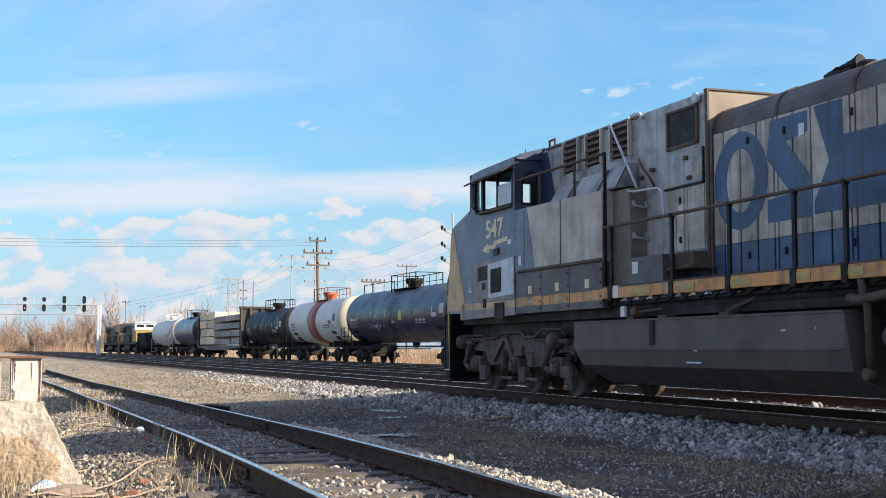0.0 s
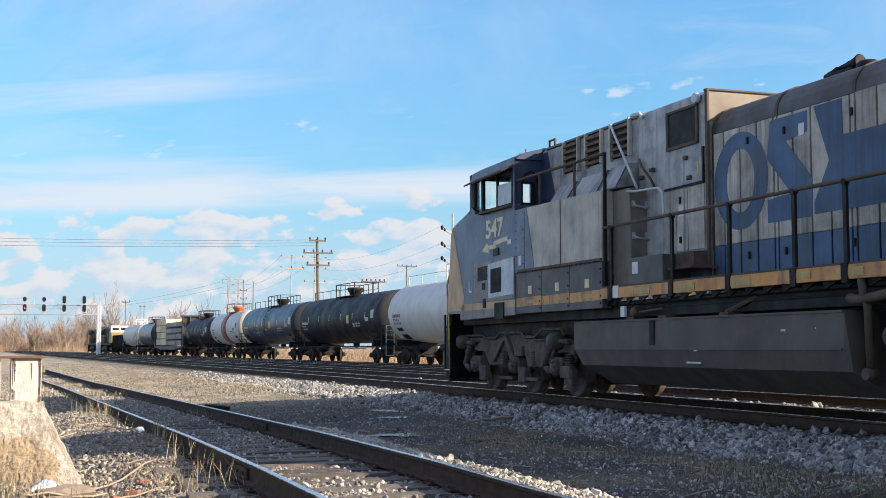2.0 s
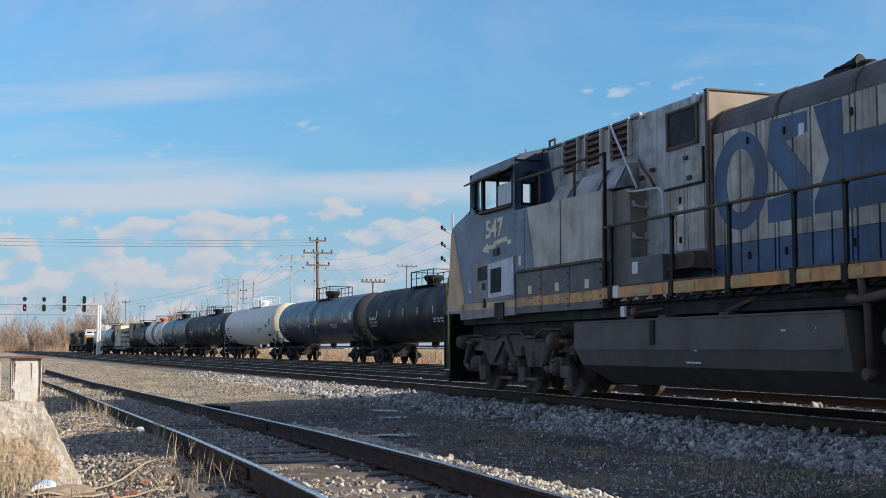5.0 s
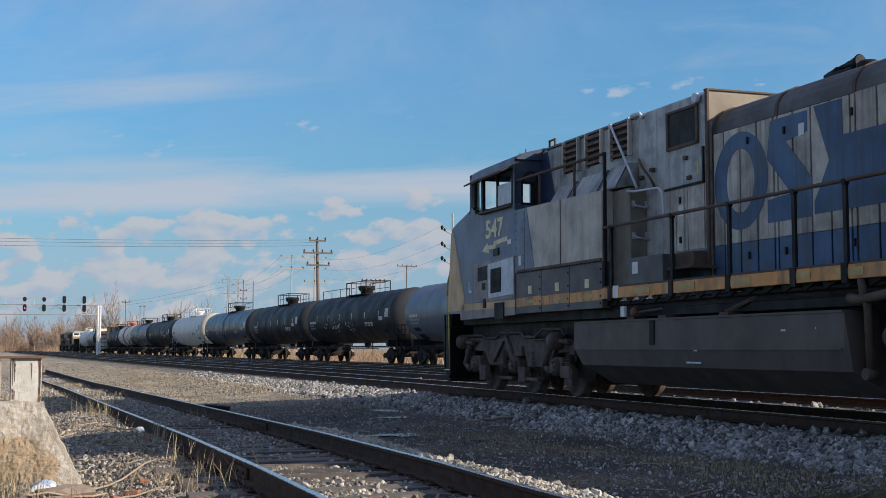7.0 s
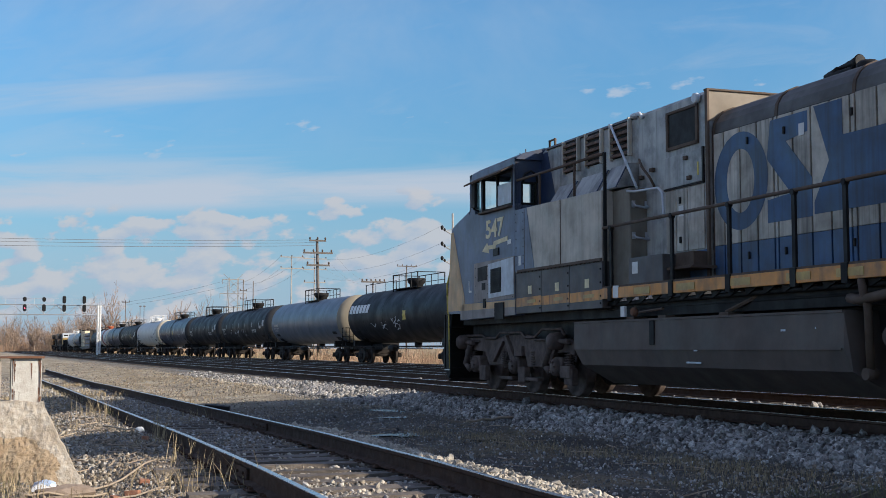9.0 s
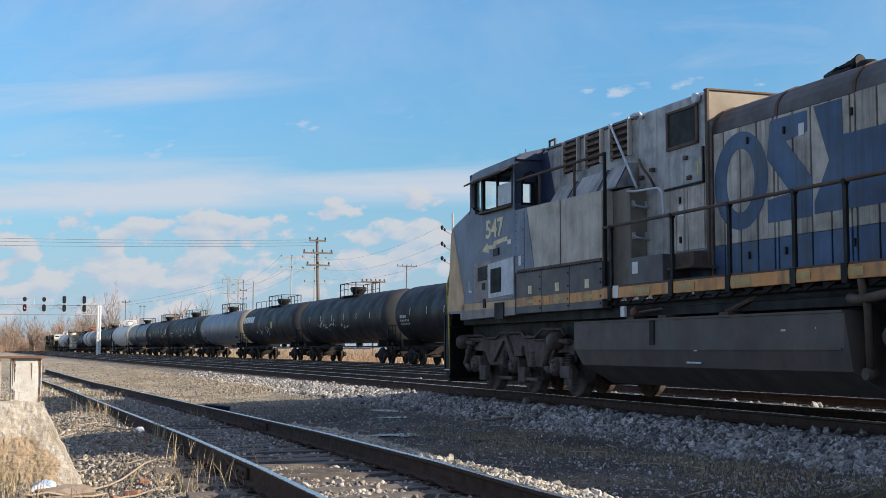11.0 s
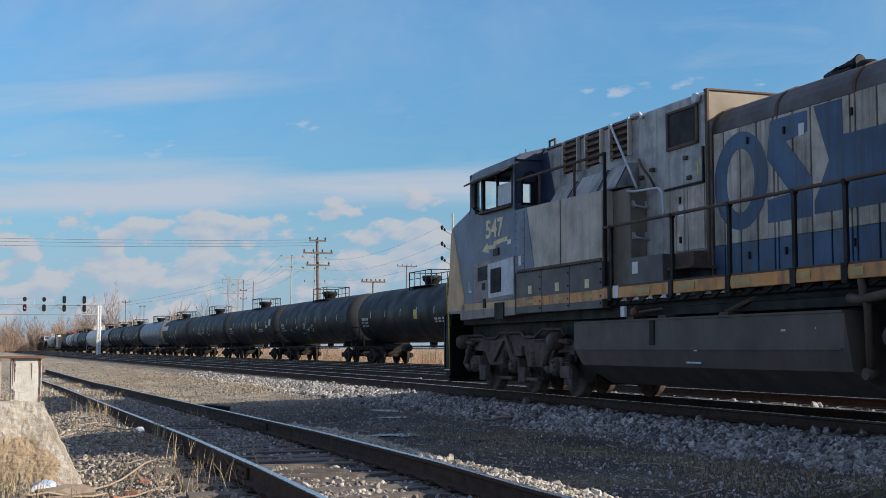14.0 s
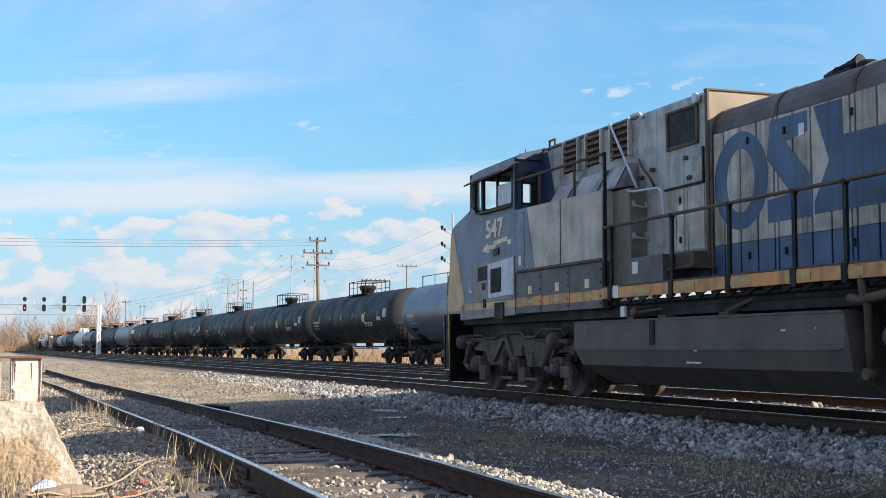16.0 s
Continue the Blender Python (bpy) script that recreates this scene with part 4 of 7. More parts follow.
def build_hood():
    # blower housing, a tall box across the hood
    bm = B()
    prism_y(bm, [(-1.0, 1.86), (-1.0, 4.60), (-0.96, 4.65), (0.96, 4.65), (1.0, 4.60), (1.0, 1.86)], -6.92, -4.82)
    part("blower_housing", bm, M["cool_grey"], LOCO, "grey blower housing with sooty patches")
    bm = B()
    box(bm, -1.0, 1.0, -6.935, -6.92, 4.2, 4.64)
    part("housing_back", bm, M["tan"], LOCO, "tan rear face in the sun")
    bm = B()
    box(bm, -1.02, 1.02, -6.96, -6.86, 4.64, 4.67, 0.006)
    box(bm, -1.025, -0.99, -6.97, -6.90, 1.9, 4.66)
    part("housing_trim", bm, M["dirty"], LOCO)
    sc = part("blower_screen", flat(B(), [(-5.79, 3.95), (-6.65, 3.95), (-6.65, 4.46), (-5.79, 4.46)], -1.001, 0.01), M["black"], LOCO, "black square screen")
    bm = B()
    for y0, y1, z0, z1 in ((-5.75, -5.81, 3.91, 4.5), (-6.63, -6.69, 3.91, 4.5), (-5.75, -6.69, 3.90, 3.95), (-5.75, -6.69, 4.46, 4.50)):
        prism(bm, [(y0, z0), (y1, z0), (y1, z1), (y0, z1)], -1.03, -1.0)
    part("screen_frame", bm, M["dirty"], sc)
    bm = B()
    prism(bm, [(-5.68, 3.32), (-6.80, 3.33), (-6.80, 3.80), (-5.66, 3.80)], -1.02, -1.0, 0.006)
    part("door", bm, M["cool_grey"], LOCO, "grey access door with latches")
    bm = B()
    prism(bm, [(-6.80, 3.30), (-6.84, 3.30), (-6.84, 3.83), (-6.80, 3.83)], -1.03, -1.0)
    prism(bm, [(-5.66, 3.29), (-6.84, 3.29), (-6.84, 3.32), (-5.66, 3.32)], -1.03, -1.0)
    part("door_edge", bm, M["black"], LOCO)
    bm = B()
    flat(bm, [(-6.66, 3.42), (-6.70, 3.42), (-6.70, 3.62), (-6.66, 3.62)], -1.021, 0.004)
    part("yellow_tag", bm, M["yellow"], LOCO)
    bm = B()
    for y, z in ((-6.45, 3.41), (-6.35, 3.72), (-4.95, 3.6), (-5.3, 3.68)):
        part("latch", box(B(), -1.06, -1.0, y - 0.05, y + 0.05, z - 0.03, z + 0.03, 0.008), M["dirty"], LOCO)
    pipe(bm, [(-1.04, -4.9, 3.9), (-1.10, -5.1, 3.75), (-1.10, -5.35, 3.55), (-1.04, -5.4, 3.4)], 0.02, 6)
    part("hose", bm, M["dirty"], LOCO)
    bm = B()
    pipe(bm, [(-0.98, -4.72, 4.60), (-1.06, -4.72, 4.64), (-1.06, -4.95, 4.64), (-1.02, -5.0, 4.56)], 0.03, 8)
    part("pipe_elbow", bm, M["palegrey"], LOCO)
    part("vent_cap", lathe(B(), [(-1.10, 0.07), (-1.05, 0.08), (-1.0, 0.05)], "x", 12, (0, -6.72, 4.56)), M["palegrey"], LOCO)
    for y0, y1 in ((-5.70, -6.02), (-6.02, -6.36), (-6.36, -6.84)):
        bm = B()
        prism(bm, [(y0 - 0.010, 2.33), (y1 + 0.010, 2.33), (y1 + 0.010, 3.27), (y0 - 0.010, 3.27)], -1.018, -1.0, 0.004)
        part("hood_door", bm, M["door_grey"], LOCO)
    bm = B()
    flat(bm, [(-4.84, 1.88), (-6.88, 1.88), (-6.88, 2.31), (-4.84, 2.31)], -1.001, 0.006)
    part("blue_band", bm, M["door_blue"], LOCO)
    bm = B()
    for z in (3.1, 2.5):
        box(bm, -1.045, -1.018, -6.18, -6.14, z - 0.05, z + 0.05, 0.006)
    part("latch", bm, M["black"], LOCO)
    bm = B()
    flat(bm, [(-6.10, 2.86), (-6.24, 2.86), (-6.24, 3.02), (-6.10, 3.02)], -1.019, 0.003)
    part("notice", bm, M["white"], LOCO, "white and red notice")
    # long engine hood with a rounded shoulder
    sec = [(-0.92, 1.86), (-0.92, 4.02), (-0.90, 4.14), (-0.84, 4.24), (-0.74, 4.33), (-0.6, 4.39), (0.6, 4.39), (0.74, 4.33), (0.84, 4.24), (0.90, 4.14), (0.92, 4.02), (0.92, 1.86)]
    part("engine_hood", prism_y(B(), sec, -16.0, -6.93), M["roof"], LOCO, "sooty rounded engine hood")
    # roof sections' ribs
    for y in (-6.97, -8.55, -10.2, -12.1, -14.0):
        bm = B()
        s2 = [(x * 1.012, z + (0.012 if z > 4.0 else 0)) for x, z in sec]
        prism_y(bm, s2, y - 0.03, y + 0.03)
        part("hood_rib", bm, M["dirty"], LOCO)
    part("door_backing", box(B(), -0.924, -0.90, -13.5, -6.97, 1.88, 3.985), M["black"], LOCO)
    cuts = [-6.99, -7.27, -7.69, -8.11, -8.51, -8.60, -8.95, -9.34, -9.74, -10.14, -10.24, -10.65, -11.1, -11.5, -11.9, -12.3, -12.7, -13.1, -13.5]
    for i, (y0, y1) in enumerate(zip(cuts, cuts[1:])):
        bm = B()
        top = 3.97 if y0 > -10.2 else 3.98
        prism(bm, [(y0 - 0.017, 2.345), (y1 + 0.017, 2.345), (y1 + 0.017, top), (y0 - 0.017, top)], -0.95, -0.92, 0.005)
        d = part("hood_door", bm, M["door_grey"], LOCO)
        bm = B()
        prism(bm, [(y0 - 0.017, 1.90), (y1 + 0.017, 1.90), (y1 + 0.017, 2.34), (y0 - 0.017, 2.34)], -0.95, -0.92, 0.005)
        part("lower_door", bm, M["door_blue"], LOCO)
        if i in (2, 5, 9, 13):
            for z in (3.75, 2.15):
                bm = B()
                ym = (y0 + y1) / 2
                box(bm, -0.975, -0.95, ym - 0.02, ym + 0.02, z - 0.05, z + 0.05, 0.006)
                part("latch", bm, M["black"], LOCO)
    bm = B()
    flat(bm, [(-9.10, 3.62), (-9.22, 3.62), (-9.22, 3.78), (-9.10, 3.78)], -0.957, 0.004)
    part("notice", bm, M["white"], LOCO, "white and red notice")
    # plain painted emblem shapes across the doors: a broken ring, a double hook and crossing slabs
    X = -0.9535
    bm = B()

    def ring_piece(cy, cz, ry, rz, wy, wz, a0, a1, steps=26):
        prev = None
        for k in range(steps + 1):
            a = radians(a0 + (a1 - a0) * k / steps)
            o = bm.verts.new((X, cy - ry * math.cos(a), cz + rz * math.sin(a)))
            q = bm.verts.new((X, cy - (ry - wy) * math.cos(a), cz + (rz - wz) * math.sin(a)))
            if prev:
                bm.faces.new((prev[0], o, q, prev[1]))
            prev = (o, q)

    ring_piece(-7.70, 3.21, 0.68, 0.69, 0.33, 0.24, 0, 360, 40)
    bmesh.ops.recalc_face_normals(bm, faces=bm.faces[:])
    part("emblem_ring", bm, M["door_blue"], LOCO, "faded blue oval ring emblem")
    bm = B()
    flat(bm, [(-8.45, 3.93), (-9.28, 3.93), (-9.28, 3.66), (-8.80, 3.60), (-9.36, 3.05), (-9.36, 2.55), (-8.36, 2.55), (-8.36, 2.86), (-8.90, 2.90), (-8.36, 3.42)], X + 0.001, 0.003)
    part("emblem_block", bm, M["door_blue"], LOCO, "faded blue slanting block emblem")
    bm = B()
    flat(bm, [(-9.42, 3.95), (-10.00, 3.95), (-10.00, 3.50), (-10.95, 3.50), (-10.95, 2.57), (-9.40, 2.57), (-9.40, 2.72), (-9.72, 3.22)], X + 0.001, 0.003)
    part("emblem_slab", bm, M["door_blue"], LOCO, "faded blue notched slab emblem")
    # horn cluster on the roof
    bm = B()
    for y, x, z, r, ln in ((-9.0, -0.35, 4.50, 0.065, 0.2), (-9.18, -0.3, 4.56, 0.05, 0.2), (-9.42, -0.32, 4.56, 0.085, 0.25), (-9.55, -0.2, 4.50, 0.06, 0.2)):
        lathe(bm, [(y + ln * 0.6, r * 0.4), (y + 0.05, r * 0.6), (y - 0.05, r * 0.8), (y - 0.13, r * 1.1), (y - 0.14, r * 0.9)], "y", 16, (x, 0, z))
    box(bm, -0.42, -0.18, -9.5, -8.9, 4.38, 4.50, 0.02)
    pipe(bm, [(-0.3, -9.4, 4.40), (-0.3, -9.4, 4.52)], 0.05, 8)
    lathe(bm, [(4.38, 0.16), (4.48, 0.15), (4.52, 0.1)], "z", 14, (-0.35, -9.75, 0))
    part("horn", bm, M["black"], LOCO, "black air horn cluster")
    # far rear bulk, mostly out of view
    bm = B()
    prism_y(bm, [(-1.5, 3.3), (-1.5, 4.5), (-1.4, 4.62), (1.4, 4.62), (1.5, 4.5), (1.5, 3.3), (0.93, 3.0), (-0.93, 3.0)], -16.0, -13.6)
    part("radiator_housing", bm, M["roof"], LOCO)


def build_rails():
    posts = (-4.73, -6.68, -8.22, -9.70, -10.71, -11.9, -13.2, -14.6, -16.0, -17.4)
    for s in (-1, 1):
        bm = B()
        rod(bm, (s * 1.47, -4.40, 2.82), (s * 1.47, -17.4, 2.82), 0.026, 10)
        part("handrail", bm, M["dirty"], LOCO)
        for y in posts:
            bm = B()
            box(bm, s * 1.47 - 0.018, s * 1.47 + 0.018, y - 0.034, y + 0.034, 1.66, 2.80)
            box(bm, s * 1.49 - 0.03, s * 1.49 + 0.03, y - 0.06, y + 0.06, 1.62, 1.86, 0.006)
            lathe(bm, [(s * 1.47 - 0.035, 0.04), (s * 1.47 + 0.035, 0.04)], "x", 10, (0, y, 2.80))
            part("stanchion", bm, M["black"], LOCO)


def build_tank():
    bm = B()
    sec = [(-1.50, 1.31), (-1.55, 1.28), (-1.56, 0.86), (-1.50, 0.60), (-1.05, 0.30), (1.05, 0.30), (1.50, 0.60), (1.56, 0.86), (1.55, 1.27), (1.50, 1.30)]
    prism_y(bm, sec, -10.74, -3.48)
    bm.normal_update()
    fr = [v for v in bm.verts if v.co.y > -4 and v.co.z < 0.9]
    for v in fr:
        v.co.y -= (0.9 - v.co.z) * 0.75
    rr = [v for v in bm.verts if v.co.y < -10 and v.co.z < 0.7]
    for v in rr:
        v.co.y -= (0.7 - v.co.z) * 0.8
    part("fuel_tank", bm, M["tank_grey"], LOCO, "dusty dark grey fuel tank")
    bm = B()
    box(bm, -1.575, -1.55, -6.28, -6.14, 0.92, 1.28, 0.008)
    part("fuel_gauge", bm, M["black"], LOCO, "fuel sight gauge")
    bm = B()
    prism_y(bm, [(-1.572, 0.875), (-1.572, 0.85), (-1.54, 0.85), (-1.54, 0.875)], -10.7, -3.62)
    prism_y(bm, [(-1.56, 1.315), (-1.56, 1.285), (-1.2, 1.285), (-1.2, 1.315)], -10.72, -3.50)
    part("tank_seam", bm, M["tank_grey"], LOCO)
    bm = B()
    for y0, y1, z in ((-9.5, -9.6, 1.08), (-7.2, -7.6, 0.66), (-7.4, -7.5, 0.83), (-10.2, -10.22, 1.10)):
        flat(bm, [(y0, z), (y1, z), (y1, z + 0.025), (y0, z + 0.025)], -1.562, 0.002)
    part("scratches", bm, M["palegrey"], LOCO, "pale scratches")
    for y in (-5.3, -6.3, -8.0):
        part("tank_bracket", box(B(), -1.45, -1.2, y - 0.12, y + 0.12, 1.30, 1.36, 0.01), M["dirty"], LOCO)
    part("tank_strut", rod(B(), (-1.40, -8.0, 1.36), (-1.25, -8.7, 1.60), 0.03, 6), M["dirty"], LOCO)
    part("filler_pipe", rod(B(), (-1.42, -5.5, 1.42), (-1.42, -6.3, 1.46), 0.02, 6), M["dirty"], LOCO)
    part("filler_cap", lathe(B(), [(-1.5, 0.05), (-1.44, 0.09), (-1.4, 0.05)], "x", 12, (0, -5.45, 1.43)), M["rust"], LOCO, "rusty red filler cap")
    bm = B()
    box(bm, -1.50, -1.46, -5.22, -5.08, 1.36, 1.53, 0.006)
    part("white_tag", bm, M["white"], LOCO, "white tag")
    bm = B()
    pipe(bm, [(-1.46, -10.95, 1.66), (-1.46, -10.98, 1.5), (-1.42, -11.0, 1.35), (-1.40, -11.0, 0.62)], 0.05, 8)
    lathe(bm, [(-1.48, 0.07), (-1.34, 0.07)], "x", 12, (0, -11.0, 0.58))
    pipe(bm, [(-1.44, -10.7, 1.45), (-1.44, -10.9, 1.42), (-1.44, -11.6, 1.50), (-1.44, -12.4, 1.52)], 0.06, 8)
    box(bm, -1.35, -0.6, -12.2, -11.2, 0.5, 1.4, 0.03)
    lathe(bm, [(-12.6, 0.22), (-12.5, 0.26), (-11.4, 0.26), (-11.3, 0.22)], "y", 18, (-1.1, 0, 1.3))
    part("air_piping", bm, M["dirty"], LOCO, "sooty air pipes and reservoir")


def build_bogie(yc, lead):
    """A six-wheel bogie: cast side frames, wheels, axle boxes, springs, brake cylinders and links."""
    bg = part("bogie", box(B(), -0.95, 0.95, -2.3, 2.4, 0.62, 0.92, 0.03), M["dusty"], LOCO, "cast steel six-wheel bogie")
    bg.location = (0, yc, 0)
    axles = (2.10, 0.0, -1.97)
    for s in (-1, 1):
        x0, x1 = sorted((s * 1.16, s * 1.02))
        bm = B()
        prism(bm, [(3.05, 1.04), (2.7, 1.10), (1.9, 1.10), (1.15, 1.05), (0.55, 1.14), (-0.5, 1.14), (-1.1, 1.04), (-2.2, 1.06), (-2.7, 0.98),
                   (-2.65, 0.74), (-2.25, 0.80), (-1.75, 0.76), (-1.35, 0.52), (-0.55, 0.52), (-0.42, 0.80), (0.42, 0.86), (0.62, 0.55), (1.45, 0.52),
                   (1.70, 0.80), (2.5, 0.84), (2.9, 0.78)], x0, x1, 0.02)
        sf = part("side_frame", bm, M["dusty"], bg)
        if s > 0:
            continue
        for rib in ([(1.30, 0.62), (0.72, 1.02), (0.52, 1.02), (1.05, 0.60)], [(0.10, 0.56), (0.52, 1.10), (0.40, 1.14), (-0.10, 0.62)],
                    [(-0.05, 0.72), (-0.42, 0.72), (-0.42, 0.92), (-0.05, 0.92)], [(-1.55, 0.62), (-1.95, 1.0), (-2.1, 0.98), (-1.75, 0.58)]):
            part("frame_rib", prism(B(), rib, -1.23, -1.15, 0.012), M["dusty"], sf)
        bm = B()
        pipe(bm, [(-1.20, 2.9, 1.14), (-1.20, 1.75, 1.14), (-1.20, 1.55, 1.08), (-1.20, 0.95, 1.08), (-1.20, 0.75, 1.18), (-1.20, -0.35, 1.18),
                  (-1.20, -0.55, 1.08), (-1.20, -1.0, 1.08), (-1.20, -1.35, 1.22), (-1.20, -2.2, 1.22), (-1.20, -2.35, 1.1)], 0.025, 6)
        pipe(bm, [(-1.2, 2.6, 1.02), (-1.2, 1.9, 1.02)], 0.02, 6)
        pipe(bm, [(-1.2, -1.0, 1.03), (-1.2, -1.8, 1.03)], 0.02, 6)
        part("brake_pipe", bm, M["dusty"], sf)
        for y in (2.68, -2.08):
            bm = B()
            lathe(bm, [(-1.42, 0.02), (-1.41, 0.10), (-1.35, 0.15), (-1.16, 0.16), (-1.10, 0.12)], "x", 20, (0, y, 1.0))
            rod(bm, (-1.25, y - 0.15, 1.0), (-1.25, y - 0.55, 0.98), 0.045, 8)
            part("brake_cylinder", bm, M["dusty"], bg)
        for y in (2.42, -1.75):
            bm = B()
            rod(bm, (-1.24, y - 0.1, 0.95), (-1.24, y + 0.18, 0.55), 0.07, 8)
            rod(bm, (-1.24, y + 0.18, 0.55), (-1.24, y - 0.05, 0.42), 0.05, 8)
            part("brake_lever", bm, M["dusty"], bg)
        for k, y in enumerate((2.45, 0.62, -0.85, -2.38)):
            bm = B()
            for j in range(7):
                z = 0.52 + 0.045 * j
                lathe(bm, [(z, 0.085), (z + 0.012, 0.10), (z + 0.024, 0.085)], "z", 12, (-1.12, y, 0))
            rod(bm, (-1.12, y, 0.48), (-1.12, y, 0.85), 0.05, 8)
            part("coil_spring", bm, M["dusty"], bg)
        for y in (0.62, -0.62):
            part("tie_bar", box(B(), -1.20, -1.06, y - 0.5, y + 0.2, 0.26, 0.32, 0.01), M["dusty"], bg)
        for y in (-0.38, 1.70, -2.5):
            part("brake_shoe", box(B(), -1.22, -1.10, y - 0.17, y + 0.17, 0.22, 0.52, 0.02), M["dusty"], bg)
        part("axle_stop", box(B(), -1.24, -1.12, -2.62, -2.2, 0.34, 0.56, 0.02), M["dusty"], bg)
    for y in axles:
        for s in (-1, 1):
            w = part_of("wheel", BIG_WHEEL, bg, pose(s * 0.745, y, 0.533, 0, 0, 0 if s < 0 else 180))
            if s < 0:
                bm = B()
                box(bm, -1.20, -0.98, y - 0.22, y + 0.22, 0.40, 0.72, 0.03)
                lathe(bm, [(-1.30, 0.03), (-1.29, 0.10), (-1.25, 0.155), (-1.18, 0.165), (-1.1, 0.17)], "x", 20, (0, y, 0.533))
                for k in range(6):
                    a = k * math.pi / 3
                    rod(bm, (-1.31, y + 0.10 * math.cos(a), 0.533 + 0.10 * math.sin(a)), (-1.25, y + 0.10 * math.cos(a), 0.533 + 0.10 * math.sin(a)), 0.02, 6)
                part("axle_box", bm, M["dusty"], bg)
    for y in axles:
        part("axle", rod(B(), (-0.72, y, 0.533), (0.72, y, 0.533), 0.1, 10), M["black"], bg)
        part("traction_motor", lathe(B(), [(-0.45, 0.30), (-0.4, 0.36), (0.35, 0.36), (0.4, 0.30)], "x", 16, (0, y - 0.5, 0.58)), M["black"], bg)


M["tan_mark"] = mat("faded_yellow_marks", (0.80, 0.69, 0.42), 0.6, 0.0, (0.68, 0.58, 0.36), 6.0, 0.5, 0.0, 30, (0.2, 0.17, 0.12), 0.4, 3.0)
M["reflect"] = mat("scuffed_reflector", (0.55, 0.38, 0.12), 0.5, 0.0, (0.42, 0.27, 0.09), 6.0, 0.5, 0.0, 30, (0.2, 0.13, 0.07), 0.6, 4.0)
M["tan_dull"] = mat("brown_stained_grey", (0.20, 0.18, 0.145), 0.65, 0.0, (0.16, 0.135, 0.10), 3.0, 0.5, 0.05, 30, (0.09, 0.075, 0.06), 0.5, 1.5, 0.4)


def big_wheel():
    r = 0.533
    bm = B()
    lathe(bm, [(-0.085, r * 0.25), (-0.08, r * 0.34), (-0.05, r * 0.42), (-0.035, r * 0.78), (-0.06, r * 0.84), (-0.065, r * 0.985), (-0.055, r),
               (0.03, r * 1.005), (0.06, r * 1.05), (0.085, r * 1.04), (0.085, r * 0.84), (0.03, r * 0.78), (0.06, r * 0.25)], "x", 40)
    return mesh_of("wheel", bm, M["dusty"])


BIG_WHEEL = big_wheel()
build_frame()
build_cab()
build_inverter_box()
build_hood()
build_rails()
build_tank()
build_bogie(0.0, True)
build_bogie(-14.0, False)

# ---------------- the passing freight train ----------------
WHEEL_R = 0.457


def wheel_mesh(r):
    bm = B()
    lathe(bm, [(-0.07, r * 0.30), (-0.06, r * 0.32), (-0.045, r * 0.80), (-0.065, r * 0.86), (-0.065, r), (0.03, r * 1.0),
               (0.065, r * 1.02), (0.07, r * 1.06), (0.09, r * 1.05), (0.09, r * 0.86), (0.03, r * 0.8), (0.05, r * 0.3), (0.09, r * 0.28)], "x", 28)
    return mesh_of("wheel", bm, M["truck"])


CAR_WHEEL = wheel_mesh(WHEEL_R)


def side_frame_mesh():
    bm = B()
    prism(bm, [(-1.12, 0.62), (-0.75, 0.62), (-0.34, 0.84), (0.34, 0.84), (0.75, 0.62), (1.12, 0.62), (1.12, 0.36), (0.70, 0.36),
               (0.36, 0.16), (-0.36, 0.16), (-0.70, 0.36), (-1.12, 0.36)], -0.07, 0.07, 0.02)
    for y in (-0.875, 0.875):
        lathe(bm, [(-0.16, 0.10), (-0.15, 0.12), (0.0, 0.13)], "x", 14, (0, y, 0.457))
    for y in (-0.16, 0.0, 0.16):
        rod(bm, (-0.09, y, 0.24), (-0.09, y, 0.62), 0.055, 10)
    return mesh_of("side_frame", bm, M["truck"])


SIDE_FRAME = side_frame_mesh()


def add_truck(car, y):
    bm = B()
    box(bm, -1.05, 1.05, -0.17, 0.17, 0.42, 0.82, 0.02)
    for dy in (-0.875, 0.875):
        rod(bm, (-0.7, dy, WHEEL_R), (0.7, dy, WHEEL_R), 0.075, 10)
    tr = part("truck", bm, M["truck"], car, "cast steel freight truck")
    tr.location = (0, y, 0)
    for s in (-1, 1):
        part_of("side_frame", SIDE_FRAME, tr, pose(s * 1.0, 0, 0, 0, 0, 0 if s < 0 else 180))
        for dy in (-0.875, 0.875):
            part_of("wheel", CAR_WHEEL, tr, pose(s * 0.745, dy, WHEEL_R, 0, 0, 0 if s < 0 else 180))


def add_coupler(car, y, d):
    bm = B()
    box(bm, -0.10, 0.10, min(y, y + d * 0.3), max(y, y + d * 0.3), 0.78, 0.96, 0.02)
    box(bm, -0.16, 0.16, min(y + d * 0.22, y + d * 0.4), max(y + d * 0.22, y + d * 0.4), 0.72, 1.02, 0.04)
    pipe(bm, [(0.25, y, 0.85), (0.25, y + d * 0.3, 0.5), (0.2, y + d * 0.4, 0.42)], 0.025, 6)
    part("coupler", bm, M["truck"], car)


def paint(name, base, second=None, rough=0.45, dirt=(0.05, 0.045, 0.04), amt=0.5, streak=0.35, spec=0.5, bump=0.02):
    return mat(name, base, rough, 0.0, second, 1.2, 0.4, bump, 20, dirt, amt * 0.7, 0.7, streak * 0.5, spec=spec)


M["stencil"] = mat("worn_white_stencil", (0.55, 0.55, 0.53), 0.6, 0.0, (0.36, 0.36, 0.34), 9.0, 0.5)


